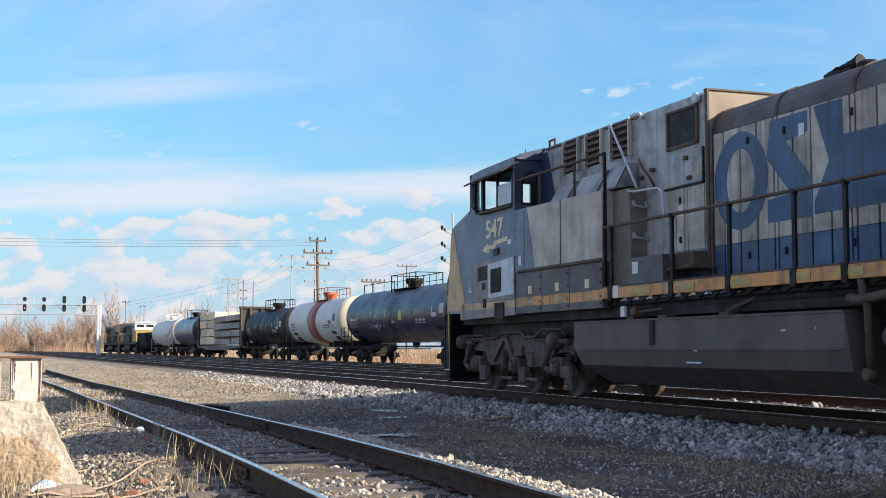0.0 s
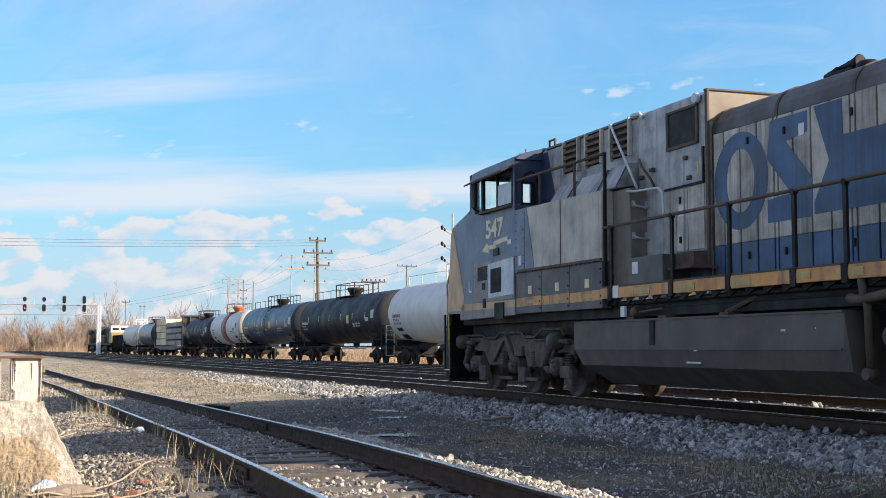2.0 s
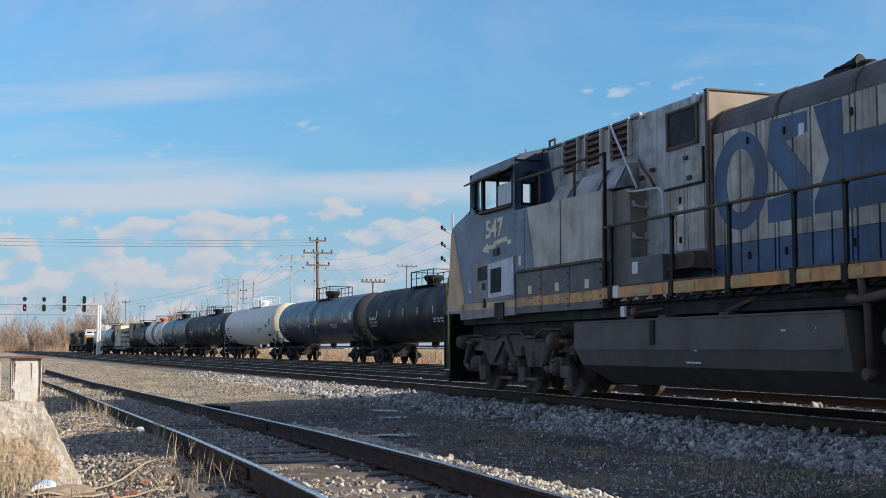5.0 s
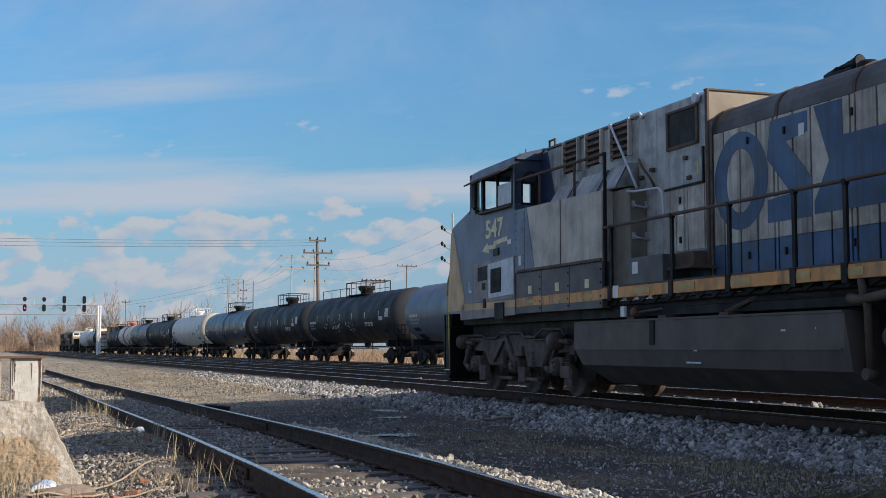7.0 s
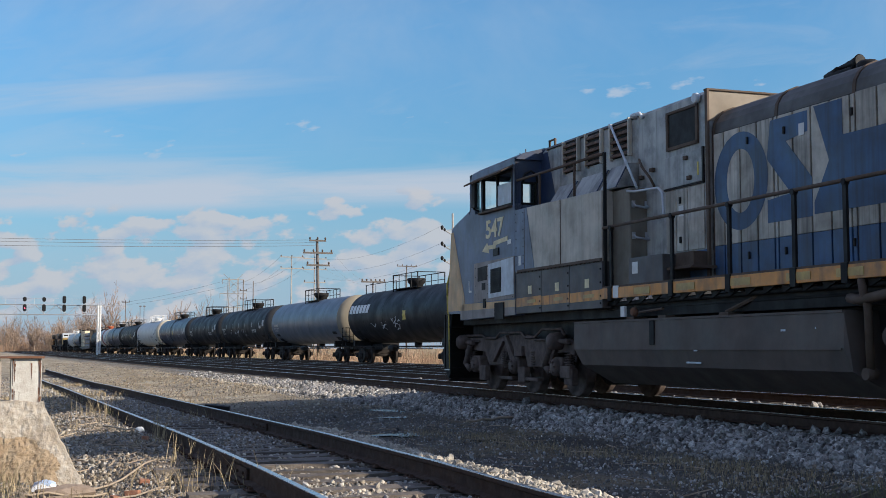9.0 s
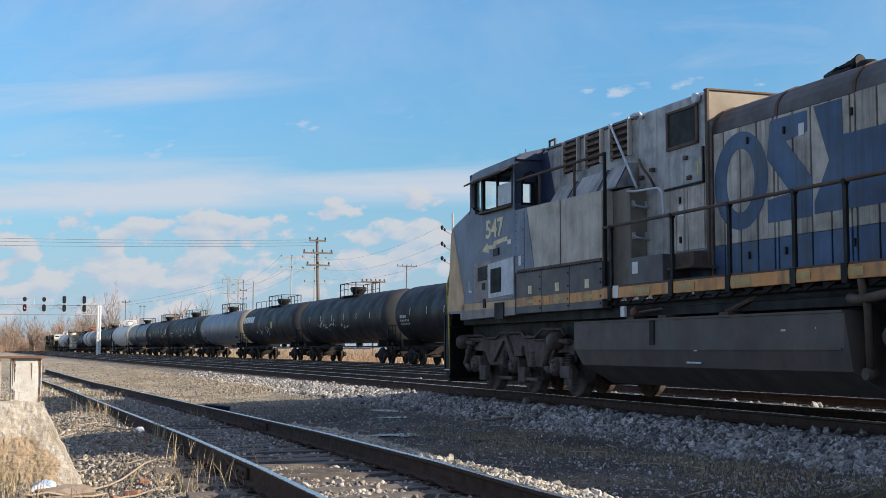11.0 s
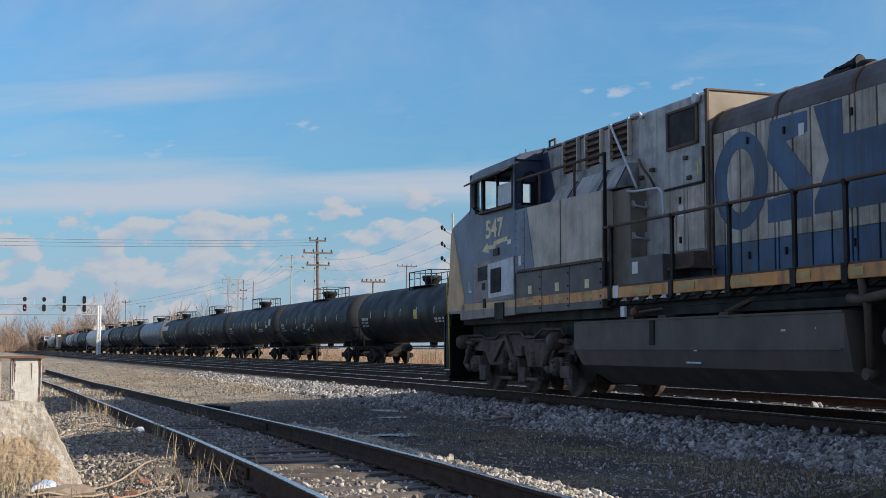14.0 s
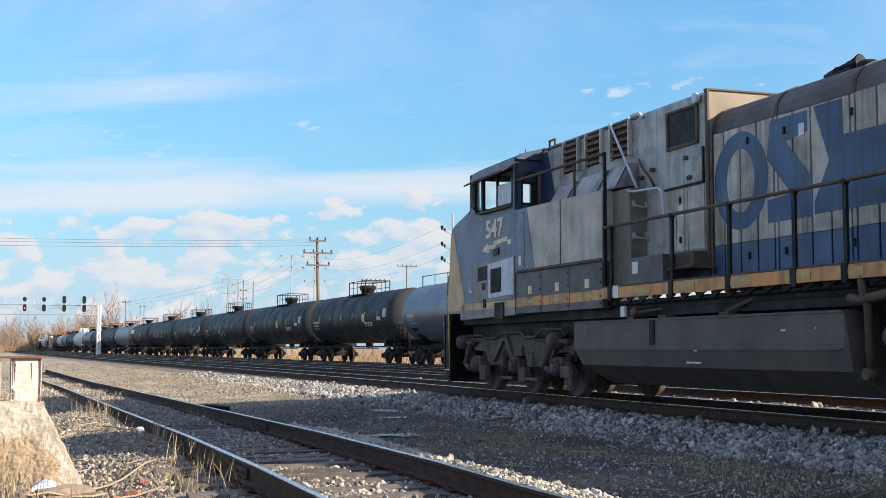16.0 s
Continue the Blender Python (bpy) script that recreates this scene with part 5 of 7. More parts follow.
P_BLACK = paint("black_tank_paint", (0.010, 0.011, 0.014), (0.011, 0.012, 0.015), 0.52, (0.015, 0.015, 0.016), 0.2, 0.0, 0.16, bump=0.0)
# rear-end colours: dust plus the low sun's light, painted into the base
P_DUST_SUN = paint("dusty_sunlit_black_end", (0.030, 0.032, 0.034), (0.024, 0.025, 0.026), 0.7, (0.042, 0.042, 0.041), 0.5, 0.0)
P_CREAM_SUN = paint("sunlit_cream_end", (0.66, 0.60, 0.46), (0.55, 0.49, 0.37), 0.55, (0.32, 0.26, 0.18), 0.3, 0.3)
P_BLUE = paint("dark_blue_tank_paint", (0.014, 0.024, 0.052), (0.012, 0.019, 0.04), 0.36, (0.03, 0.03, 0.03), 0.2, 0.0, 0.35, bump=0.0)
P_WHITE = paint("white_tank_paint", (0.66, 0.65, 0.60), (0.55, 0.54, 0.49), 0.5, (0.30, 0.26, 0.20), 0.35)
P_GREY = paint("grey_tank_paint", (0.115, 0.14, 0.18), (0.095, 0.115, 0.145), 0.42, (0.09, 0.085, 0.075), 0.5)
P_SILVER = paint("slate_tank_paint", (0.075, 0.10, 0.14), (0.06, 0.08, 0.115), 0.33, (0.07, 0.065, 0.06), 0.4)
P_TAN_SUN = paint("sunlit_tan_grey_end", (0.32, 0.28, 0.20), (0.26, 0.22, 0.16), 0.65, (0.2, 0.16, 0.11), 0.4, 0.3)
P_RED = paint("faded_red_paint", (0.30, 0.075, 0.06), (0.24, 0.07, 0.055), 0.6, (0.3, 0.22, 0.18), 0.4)
P_ORANGE = paint("orange_dome_paint", (0.50, 0.13, 0.05), (0.4, 0.11, 0.05), 0.6, (0.2, 0.1, 0.06), 0.4)


def arc_bar(bm, y0, y1, a0, a1, r, cz, steps=3, lift=0.006):
    """A thin patch bent round the tank's near side; angles are degrees above the tank's middle."""
    rows = []
    for i in range(steps + 1):
        a = radians(a0 + (a1 - a0) * i / steps)
        rows.append([bm.verts.new((-(r + lift) * math.cos(a), y, cz + (r + lift) * math.sin(a))) for y in (y0, y1)])
    for p, q in zip(rows, rows[1:]):
        bm.faces.new((p[0], q[0], q[1], p[1]))


def tank_car(label, shell, length, r=1.55, cz=2.74, dome=None, platform="walk", marks=0, ends=None, rail=None, band=None, seed=0):
    """A tank car; its shell's leading end stands at y = 0 and the car reaches back."""
    rnd = random.Random(seed)
    car = thing("tank_car", label, "tank car", "cars of the freight train")
    dome, rail = dome or M["black"], rail or M["black"]
    # rear heads get a lighter colour that holds sunlight as well as dust
    ends = ends or (P_CREAM_SUN if shell is P_WHITE else P_TAN_SUN if shell is P_GREY else P_DUST_SUN)
    h = 0.55
    prof = []
    for i in range(9):
        a = math.pi / 2 * i / 8
        prof.append((-h + h * math.cos(a), max(r * math.sin(a), 0.02)))
    back = [(-length - y, q) for y, q in prof[::-1]]
    seams = [-length * k / 5 for k in (1, 2, 3, 4)]
    body = []
    for s in seams:
        body += [(s + 0.07, r), (s + 0.03, r), (s + 0.012, r + 0.006), (s - 0.012, r + 0.006), (s - 0.03, r), (s - 0.07, r)]
    part("tank", lathe(B(), [(-h - 0.02, r - 0.02), (-h, r), (-h - 0.05, r)] + body + [(-length + h + 0.05, r), (-length + h, r), (-length + h + 0.02, r - 0.02)], "y", 56, (0, 0, cz)), shell, car)
    part("tank_head", lathe(B(), prof + [(-h - 0.012, r)], "y", 56, (0, 0, cz)), shell, car, "domed tank end")
    part("tank_head", lathe(B(), [(-length + h + 0.06, r + 0.003), (-length + h, r + 0.003)] + back, "y", 56, (0, 0, cz)), ends, car, "domed tank end with dust and sunlight in its colour")
    # end frames with their bolsters, brake rods and saddles
    for y0, y1, ye in ((0.55, -3.4, 0.32), (-length + 3.4, -length - 0.55, -length - 0.32)):
        bm = B()
        box(bm, -0.28, 0.28, min(y0, y1), max(y0, y1), 0.80, 1.16, 0.01)
        box(bm, -1.42, 1.42, (y0 + y1) / 2 - 0.15, (y0 + y1) / 2 + 0.15, 1.0, 1.35, 0.01)
        box(bm, -1.45, 1.45, ye - 0.1, ye + 0.1, 1.05, 1.16, 0.01)
        part("end_frame", bm, M["black"], car)
    for s in (-1, 1):
        part("brake_rod", rod(B(), (s * 1.25, -length + 1.6, 1.0), (s * 1.25, -1.6, 1.0), 0.022, 6), M["black"], car)
    for yc in (-1.9, -length + 1.9):
        bm = B()
        for a0 in (-150, -125, -100, -75, -50):
            a, b = radians(a0), radians(a0 + 25)
            vs = []
            for yy in (yc - 0.45, yc + 0.45):
                for ang, rr in ((a, r + 0.012), (b, r + 0.012)):
                    vs.append(bm.verts.new((rr * math.cos(ang), yy, cz + rr * math.sin(ang))))
            bm.faces.new((vs[0], vs[1], vs[3], vs[2]))
        bmesh.ops.remove_doubles(bm, verts=bm.verts[:], dist=0.001)
        bmesh.ops.solidify(bm, geom=bm.faces[:], thickness=0.02)
        part("saddle", bm, M["black"], car)
    for y in (-1.9, -length + 1.9):
        add_truck(car, y)
    add_coupler(car, 0.35, 1)
    add_coupler(car, -length - 0.35, -1)
    # top fittings: manway dome and a railed platform
    yc = -length * 0.5
    top = cz + r
    bm = B()
    lathe(bm, [(top - 0.12, 0.36), (top + 0.14, 0.38), (top + 0.26, 0.50), (top + 0.46, 0.53), (top + 0.50, 0.47), (top + 0.52, 0.1)], "z", 24, (0, yc + 0.3, 0))
    part("dome", bm, dome, car)
    bm = B()
    px, py = 0.78, 2.1 if platform == "walk" else 1.75
    box(bm, -px, px, yc - py, yc + py, top - 0.10, top - 0.055)
    part("platform", bm, rail, car, "grating walkway")
    bm = B()
    for s in (-1, 1):
        pipe(bm, [(s * px, yc - py, top - 0.3), (s * px, yc - py, top + 0.72), (s * px, yc + py, top + 0.72), (s * px, yc + py, top - 0.3)], 0.026, 6)
        rod(bm, (s * px, yc - py, top + 0.34), (s * px, yc + py, top + 0.34), 0.018, 5)
        for k in range(1, 4):
            y = yc - py + 2 * py * k / 4
            rod(bm, (s * px, y, top - 0.3), (s * px, y, top + 0.72), 0.022, 5)
    for y in (yc - py, yc + py):
        rod(bm, (-px, y, top + 0.72), (px, y, top + 0.72), 0.024, 5)
    part("platform_rail", bm, rail, car)
    if platform == "walk":
        bm = B()
        for y0, y1 in ((yc + py + 0.3, -0.9),):
            pipe(bm, [(-0.5, y0, top - 0.15), (-0.5, y0, top + 0.45), (-0.5, y1, top + 0.45), (-0.5, y1, top - 0.2)], 0.022, 6)
            for k in (1, 2):
                y = y0 + (y1 - y0) * k / 3
                rod(bm, (-0.5, y, top - 0.15), (-0.5, y, top + 0.45), 0.018, 5)
        part("roof_rail", bm, rail, car)
    # side ladder at the middle, on the far side, and on the near one of the blue cars
    for s in (-1, 1) if shell is P_BLUE else (1,):
        bm = B()
        for y in (yc - 0.22, yc + 0.22):
            pts = [(s * (r + 0.10) * math.cos(radians(a)), y, cz + (r + 0.10) * math.sin(radians(a))) for a in (-42, -15, 15, 40, 62)]
            pipe(bm, [(s * 1.4, y, 1.1)] + pts + [(s * px, y, top)], 0.013, 5)
        for k in range(12):
            a = radians(-40 + 9 * k)
            q = (s * (r + 0.10) * math.cos(a), cz + (r + 0.10) * math.sin(a))
            rod(bm, (q[0], yc - 0.22, q[1]), (q[0], yc + 0.22, q[1]), 0.014, 5)
        part("ladder", bm, rail, car)
    # end rails and grab irons
    for y in (0.35, -length - 0.35):
        for s in (-1, 1):
            bm = B()
            pipe(bm, [(s * 1.42, y, 0.45), (s * 1.42, y, 2.15), (s * 0.95, y, 2.15), (s * 0.95, y, 0.45)], 0.024, 6)
            for k in range(3):
                rod(bm, (s * 1.42, y, 1.35 + 0.27 * k), (s * 0.95, y, 1.35 + 0.27 * k), 0.014, 5)
            rod(bm, (s * 1.42, y, 0.47), (s * 0.95, y, 0.47), 0.02, 5)
            part("end_rail", bm, rail, car)
    # bottom outlet and brake gear
    bm = B()
    lathe(bm, [(cz - r - 0.28, 0.14), (cz - r - 0.2, 0.2), (cz - r + 0.05, 0.22)], "z", 14, (0, yc, 0))
    rod(bm, (-0.5, -length * 0.3, 0.85), (-0.5, -length * 0.7, 0.85), 0.03, 6)
    rod(bm, (0.4, -length * 0.25, 0.95), (0.4, -length * 0.75, 0.95), 0.03, 6)
    lathe(bm, [(-0.45, 0.16), (-0.4, 0.2), (0.4, 0.2), (0.45, 0.16)], "y", 14, (-0.6, -length * 0.36, 0.9))
    part("outlet_and_brake_gear", bm, M["black"], car)
    # painted marks: unreadable lettering as bars, data panels and reflector strips
    if marks:
        bm = B()
        dark = shell in (P_WHITE,)
        if marks & 1:
            for k in range(6):
                y = -length * (0.16 + 0.14 * k)
                arc_bar(bm, y, y - 0.10, -4, 10, r, cz, 2)
        if marks & 2:
            for row in range(3):
                for k in range(rnd.randint(4, 6)):
                    y = -1.3 - 0.26 * k
                    arc_bar(bm, y, y - (0.20 if row == 0 else 0.14), -9 - 7 * row, -5 - 7 * row + (2 if row == 0 else 0), r, cz, 1)
        if marks & 4:
            for k in range(3):
                y = -length * 0.72 - 0.55 * k
                arc_bar(bm, y, y - 0.42, -16, -12, r, cz, 1)
                arc_bar(bm, y, y - 0.36, -21, -18, r, cz, 1)
            arc_bar(bm, -length + 1.5, -length + 0.9, -4, 14, r, cz, 2)
            arc_bar(bm, -length + 2.6, -length + 1.9, -10, -2, r, cz, 2)
        if len(bm.faces):
            tagged(part("stencil_marks", bm, M["navy"] if dark else M["stencil"], car, "worn stencilled marks"), kind="stuff")
        else:
            bm.free()
        if marks & 8:
            bm = B()
            y = -length * rnd.uniform(0.5, 0.7)
            arc_bar(bm, y, y - 0.55, -12, 6, r, cz, 2)
            part("yellow_panel", bm, M["yellow"], car)
        if marks & 16:
            bm = B()
            for k in range(9):
                y = -length * rnd.uniform(0.25, 0.6)
                a = rnd.uniform(-30, -12)
                s = rnd.choice((-1, 1))
                pts = [(y + s * 0.22 * i + rnd.uniform(-0.1, 0.1), a + rnd.uniform(-7, 12)) for i in range(5)]
                for (ya, aa), (yb, ab) in zip(pts, pts[1:]):
                    v = [bm.verts.new((-(r + 0.007) * math.cos(radians(q)), yy, cz + (r + 0.007) * math.sin(radians(q))))
                         for yy, q in ((ya, aa), (ya + 0.05, aa + 2), (yb + 0.05, ab + 2), (yb, ab))]
                    bm.faces.new(v)
            tagged(part("scrawls", bm, M["palegrey"], car, "pale spray-paint scrawls"), kind="stuff")
    # coloured bands round the shell
    for y0, y1, colour, nm in band or ():
        bm = B()
        lathe(bm, [(y0, r - 0.02), (y0, r + 0.008), (y1, r + 0.008), (y1, r - 0.02)], "y", 56, (0, 0, cz))
        part(nm, bm, colour, car)
    return car


def block_letters(car, y, r, cz):
    """A maker's name drawn as six plain white blocks."""
    for k in range(6):
        bm = B()
        arc_bar(bm, y - 0.66 * k, y - 0.66 * k - 0.54, 8, 27, r, cz, 3, 0.012)
        part("white_block", bm, M["white"], car, "plain white painted block")


TRAIN = []


def add_car(car, y0):
    car.location = (23.5, y0, 0)
    TRAIN.append((car, y0))
    return car


W = M["white"]
add_car(tank_car("white tank car with a railed dome platform", P_WHITE, 16.8, marks=6, rail=W, dome=W, platform="short", seed=1), 164.5)
add_car(tank_car("slate grey tank car with worn paint", P_SILVER, 13.8, marks=3, platform="short", seed=2), 146.2)
add_car(tank_car("short black tank car with a box-like dome", P_BLACK, 14.3, r=1.42, cz=2.6, marks=7, platform="short", seed=3), 107.3)
add_car(tank_car("white tank car with a red belt and an orange dome", P_WHITE, 13.9, r=1.5, marks=6, dome=P_ORANGE, rail=M["rust"], platform="short", seed=4,
                 band=((-6.0, -8.2, P_RED, "red_belt"),)), 91.6)
add_car(tank_car("glossy dark blue tank car with white stencils", P_BLUE, 18.5, marks=31, seed=5), 76.3)
add_car(tank_car("black tank car with pale scrawls", P_BLACK, 18.8, marks=15, seed=6), 56.3)
add_car(tank_car("long white tank car with a rear end coloured sunlit cream", P_WHITE, 19.5, r=1.6, cz=2.8, marks=6, rail=W, dome=W, seed=7), 36.0)
add_car(tank_car("glossy blue-black tank car with a yellow panel and scrawls", P_BLUE, 20.7, marks=31, platform="short", seed=8), 15.0)
add_car(tank_car("black tank car with white stencils", P_BLACK, 16.7, marks=7, platform="short", seed=9), -7.2)
add_car(tank_car("black tank car with a long railed walkway", P_BLACK, 19.3, marks=23, seed=10), -25.4)
add_car(tank_car("slate grey tank car with faded stencils", P_GREY, 19.5, marks=2, platform="short", seed=11), -46.2)
named = add_car(tank_car("black tank car with white painted blocks and scrawls", P_BLACK, 18.3, marks=24, seed=12), -67.2)

block_letters(named, -0.8, 1.55, 2.74)
add_car(tank_car("black tank car with scrawls and rust", P_BLACK, 19.7, marks=17, platform="short", seed=13), -87.0)
add_car(tank_car("black tank car with a white patch and yellow panel", P_BLACK, 18.4, marks=15, platform="short", seed=14), -108.2)
add_car(tank_car("black tank car with orange stencils and scrawls", P_BLACK, 19.2, marks=19, platform="short", seed=15), -128.1)
add_car(tank_car("black tank car with bright reflector strips", P_BLACK, 19.1, marks=15, platform="short", seed=16), -148.8)
add_car(tank_car("black tank car with yellowed stencils", P_BLACK, 18.0, marks=15, platform="short", seed=17), -169.4)
add_car(tank_car("glossy slate tank car with scrawled stencils", P_SILVER, 18.0, marks=18, seed=18), -188.9)


def freight_loco(label, hood_mat, cab_mat, nose_mat, roof_mat):
    """A road diesel of the moving train: cab end at y = 0, hood reaching back."""
    lo = thing("locomotive", label, "locomotive", "engines of the freight train")
    bm = B()
    box(bm, -1.5, 1.5, -21.2, -0.3, 1.45, 1.78, 0.02)
    part("underframe", bm, M["black"], lo)
    bm = B()
    prism(bm, [(-0.5, 1.78), (-0.55, 2.6), (-0.8, 3.2), (-1.9, 3.5), (-2.0, 3.45), (-4.4, 3.45), (-4.4, 1.78)], -1.45, 1.45, 0.04)
    part("nose", bm, nose_mat, lo)
    bm = B()
    prism(bm, [(-1.9, 3.45), (-2.1, 4.45), (-4.4, 4.5), (-4.4, 3.45)], -1.45, 1.45, 0.05)
    cab_ = part("cab", bm, cab_mat, lo)
    bm = B()
    for s in (-1, 1):
        box(bm, s * 1.455 - 0.008, s * 1.455 + 0.008, -3.9, -2.5, 3.6, 4.2, 0.0)
        box(bm, s * 0.65 - 0.5, s * 0.65 + 0.5, -2.02, -1.98, 3.65, 4.2)
    part("cab_windows", bm, M["black"], cab_)
    bm = B()
    prism_y(bm, [(-1.48, 4.42), (-1.2, 4.62), (1.2, 4.62), (1.48, 4.42)], -4.5, -1.95)
    part("cab_roof", bm, roof_mat, lo)
    bm = B()
    prism_y(bm, [(-0.95, 1.78), (-0.95, 4.15), (-0.7, 4.4), (0.7, 4.4), (0.95, 4.15), (0.95, 1.78)], -17.0, -4.4)
    part("hood", bm, hood_mat, lo)
    bm = B()
    prism_y(bm, [(-1.0, 1.78), (-1.0, 3.2), (-1.5, 3.45), (-1.5, 4.45), (-1.3, 4.65), (1.3, 4.65), (1.5, 4.45), (1.5, 3.45), (1.0, 3.2), (1.0, 1.78)], -20.6, -16.4)
    part("radiator_housing", bm, hood_mat, lo)
    for k in range(8):
        part("hood_rib", box(B(), -1.0, 1.0, -5.4 - 1.4 * k, -5.34 - 1.4 * k, 1.8, 4.2), M["black"], lo)
    for s in (-1, 1):
        bm = B()
        rod(bm, (s * 1.46, -4.6, 2.8), (s * 1.46, -20.8, 2.8), 0.03, 6)
        for k in range(11):
            rod(bm, (s * 1.46, -4.7 - 1.6 * k, 1.78), (s * 1.46, -4.7 - 1.6 * k, 2.8), 0.028, 6)
        part("handrail", bm, M["black"], lo)
    bm = B()
    prism_y(bm, [(-1.5, 1.3), (-1.5, 0.7), (-1.1, 0.35), (1.1, 0.35), (1.5, 0.7), (1.5, 1.3)], -14.2, -7.2)
    part("fuel_tank", bm, M["black"], lo)
    for y in (-3.8, -17.4):
        bm = B()
        prism(bm, [(-2.6, 1.0), (2.6, 1.0), (2.6, 0.75), (1.6, 0.55), (-1.6, 0.55), (-2.6, 0.75)], -1.15, -1.0, 0.02)
        prism(bm, [(-2.6, 1.0), (2.6, 1.0), (2.6, 0.75), (1.6, 0.55), (-1.6, 0.55), (-2.6, 0.75)], 1.0, 1.15, 0.02)
        box(bm, -1.0, 1.0, -0.4, 0.4, 0.5, 1.4)
        bg = part("bogie", bm, M["dirty"], lo)
        bg.location = (0, y, 0)
        for dy in (-1.95, 0, 1.95):
            for s in (-1, 1):
                part_of("wheel", BIG_WHEEL, bg, pose(s * 0.745, dy, 0.533, 0, 0, 0 if s < 0 else 180))
    part("pilot", prism(B(), [(-0.2, 1.7), (0.0, 0.9), (-0.1, 0.25), (-0.4, 0.25), (-0.4, 1.7)], -1.4, 1.4), M["black"], lo)
    part("pilot", prism(B(), [(-21.3, 1.7), (-21.4, 0.9), (-21.3, 0.25), (-21.0, 0.25), (-21.0, 1.7)], -1.4, 1.4), M["black"], lo)
    return lo


P_ORANGE_BROWN = paint("faded_orange_brown", (0.10, 0.062, 0.035), (0.05, 0.036, 0.027), 0.55)
P_BROWN = paint("sooty_brown_paint", (0.055, 0.042, 0.032), (0.04, 0.03, 0.024), 0.55)
M["ochre"] = paint("dull_ochre_paint", (0.40, 0.25, 0.055), (0.30, 0.19, 0.05), 0.55)
lead = freight_loco("sooty dark road diesel leading the freight train", P_ORANGE_BROWN, P_BROWN, M["gold"], M["roof"])
add_car(lead, 225.0)
second = freight_loco("road diesel with yellow nose and white cab roof, running backwards", P_BROWN, M["palegrey"], M["ochre"], M["palegrey"])
second.rotation_euler = (0, 0, math.pi)
TURNED = {second.name}
add_car(second, 180.4)


def gondola():
    g_ = thing("gondola_car", "dark ribbed gondola car, open at the top", "gondola car", "cars of the freight train")
    L = 13.0
    bm = B()
    box(bm, -1.45, 1.45, -L, 0, 1.0, 1.15, 0.01)
    box(bm, -1.45, -1.38, -L, 0, 1.15, 2.95)
    box(bm, 1.38, 1.45, -L, 0, 1.15, 2.95)
    box(bm, -1.38, 1.38, -0.08, 0, 1.15, 2.95)
    box(bm, -1.38, 1.38, -L, -L + 0.08, 1.15, 2.95)
    part("body", bm, P_BLACK, g_)
    for k in range(12):
        for s in (-1, 1):
            bm = B()
            y = -0.3 - k * (L - 0.6) / 11
            box(bm, s * 1.49 - 0.05, s * 1.49 + 0.05, y - 0.07, y + 0.07, 1.0, 2.92, 0.01)
            part("side_rib", bm, P_BLACK, g_)
    bm = B()
    box(bm, -0.3, 0.3, -L - 0.3, 0.3, 0.8, 1.05)
    part("centre_sill", bm, M["black"], g_)
    for y in (-1.9, -L + 1.9):
        add_truck(g_, y)
    add_coupler(g_, 0.3, 1)
    add_coupler(g_, -L - 0.3, -1)
    return g_


add_car(gondola(), 179.0)


def lumber_flat():
    f_ = thing("bulkhead_flat_car", "bulkhead flat car stacked with pale and grey timber bundles", "flat car", "cars of the freight train")
    L = 21.6
    bm = B()
    prism(bm, [(0, 1.15), (0, 0.95), (-3, 0.9), (-5, 0.7), (-L + 5, 0.7), (-L + 3, 0.9), (-L, 0.95), (-L, 1.15)], -1.4, 1.4, 0.02)
    part("deck", bm, P_BROWN, f_)
    for y, d in ((-0.3, -1), (-L + 0.3, 1)):
        bh = part("bulkhead", box(B(), -1.42, 1.42, y - 0.06, y + 0.06, 1.15, 4.45, 0.01), P_BROWN, f_, "rusty brown end bulkhead")
        for x in (-1.3, -0.5, 0.5, 1.3):
            bm = B()
            prism(bm, [(y, 1.15), (y, 4.4), (y - d * 0.25, 4.4), (y - d * 0.7, 1.15)], x - 0.07, x + 0.07)
            part("upright", bm, P_BROWN, bh)
        part("top_beam", box(B(), -1.46, 1.46, y - 0.2, y + 0.2, 4.3, 4.5, 0.02), P_BROWN, bh)
    rnd = random.Random(3)
    for i in range(5):
        y0 = -0.9 - i * 3.95
        for s in (-1, 1):
            for k in range(4):
                bm = B()
                z0 = 1.2 + (0.80 if i < 2 else 0.70) * k
                top = 0.78 if i < 2 else 0.56
                dx = rnd.uniform(-0.05, 0.05)
                a, b = sorted((s * 0.04, s * 1.3))
                box(bm, a + dx * (s < 0), b + dx * (s > 0), y0 - 3.75 + rnd.uniform(-0.25, 0.1), y0 + rnd.uniform(-0.1, 0.1), z0 + 0.05, z0 + top, 0.02)
                part("timber_bundle", bm, M["wood"] if i < 2 else M["wrap"], f_, "pale timber bundle" if i < 2 else "grey wrapped timber bundle")
    for y in (-2.0, -L + 2.0):
        add_truck(f_, y)
    add_coupler(f_, 0.2, 1)
    add_coupler(f_, -L - 0.2, -1)
    return f_


M["wrap"] = mat("grey_wrapped_timber", (0.34, 0.32, 0.305), 0.7, 0.0, (0.25, 0.235, 0.22), 2.0, 0.5, 0.1, 12, (0.12, 0.1, 0.085), 0.5, 1.4, vary=0.25)
add_car(lumber_flat(), 130.6)

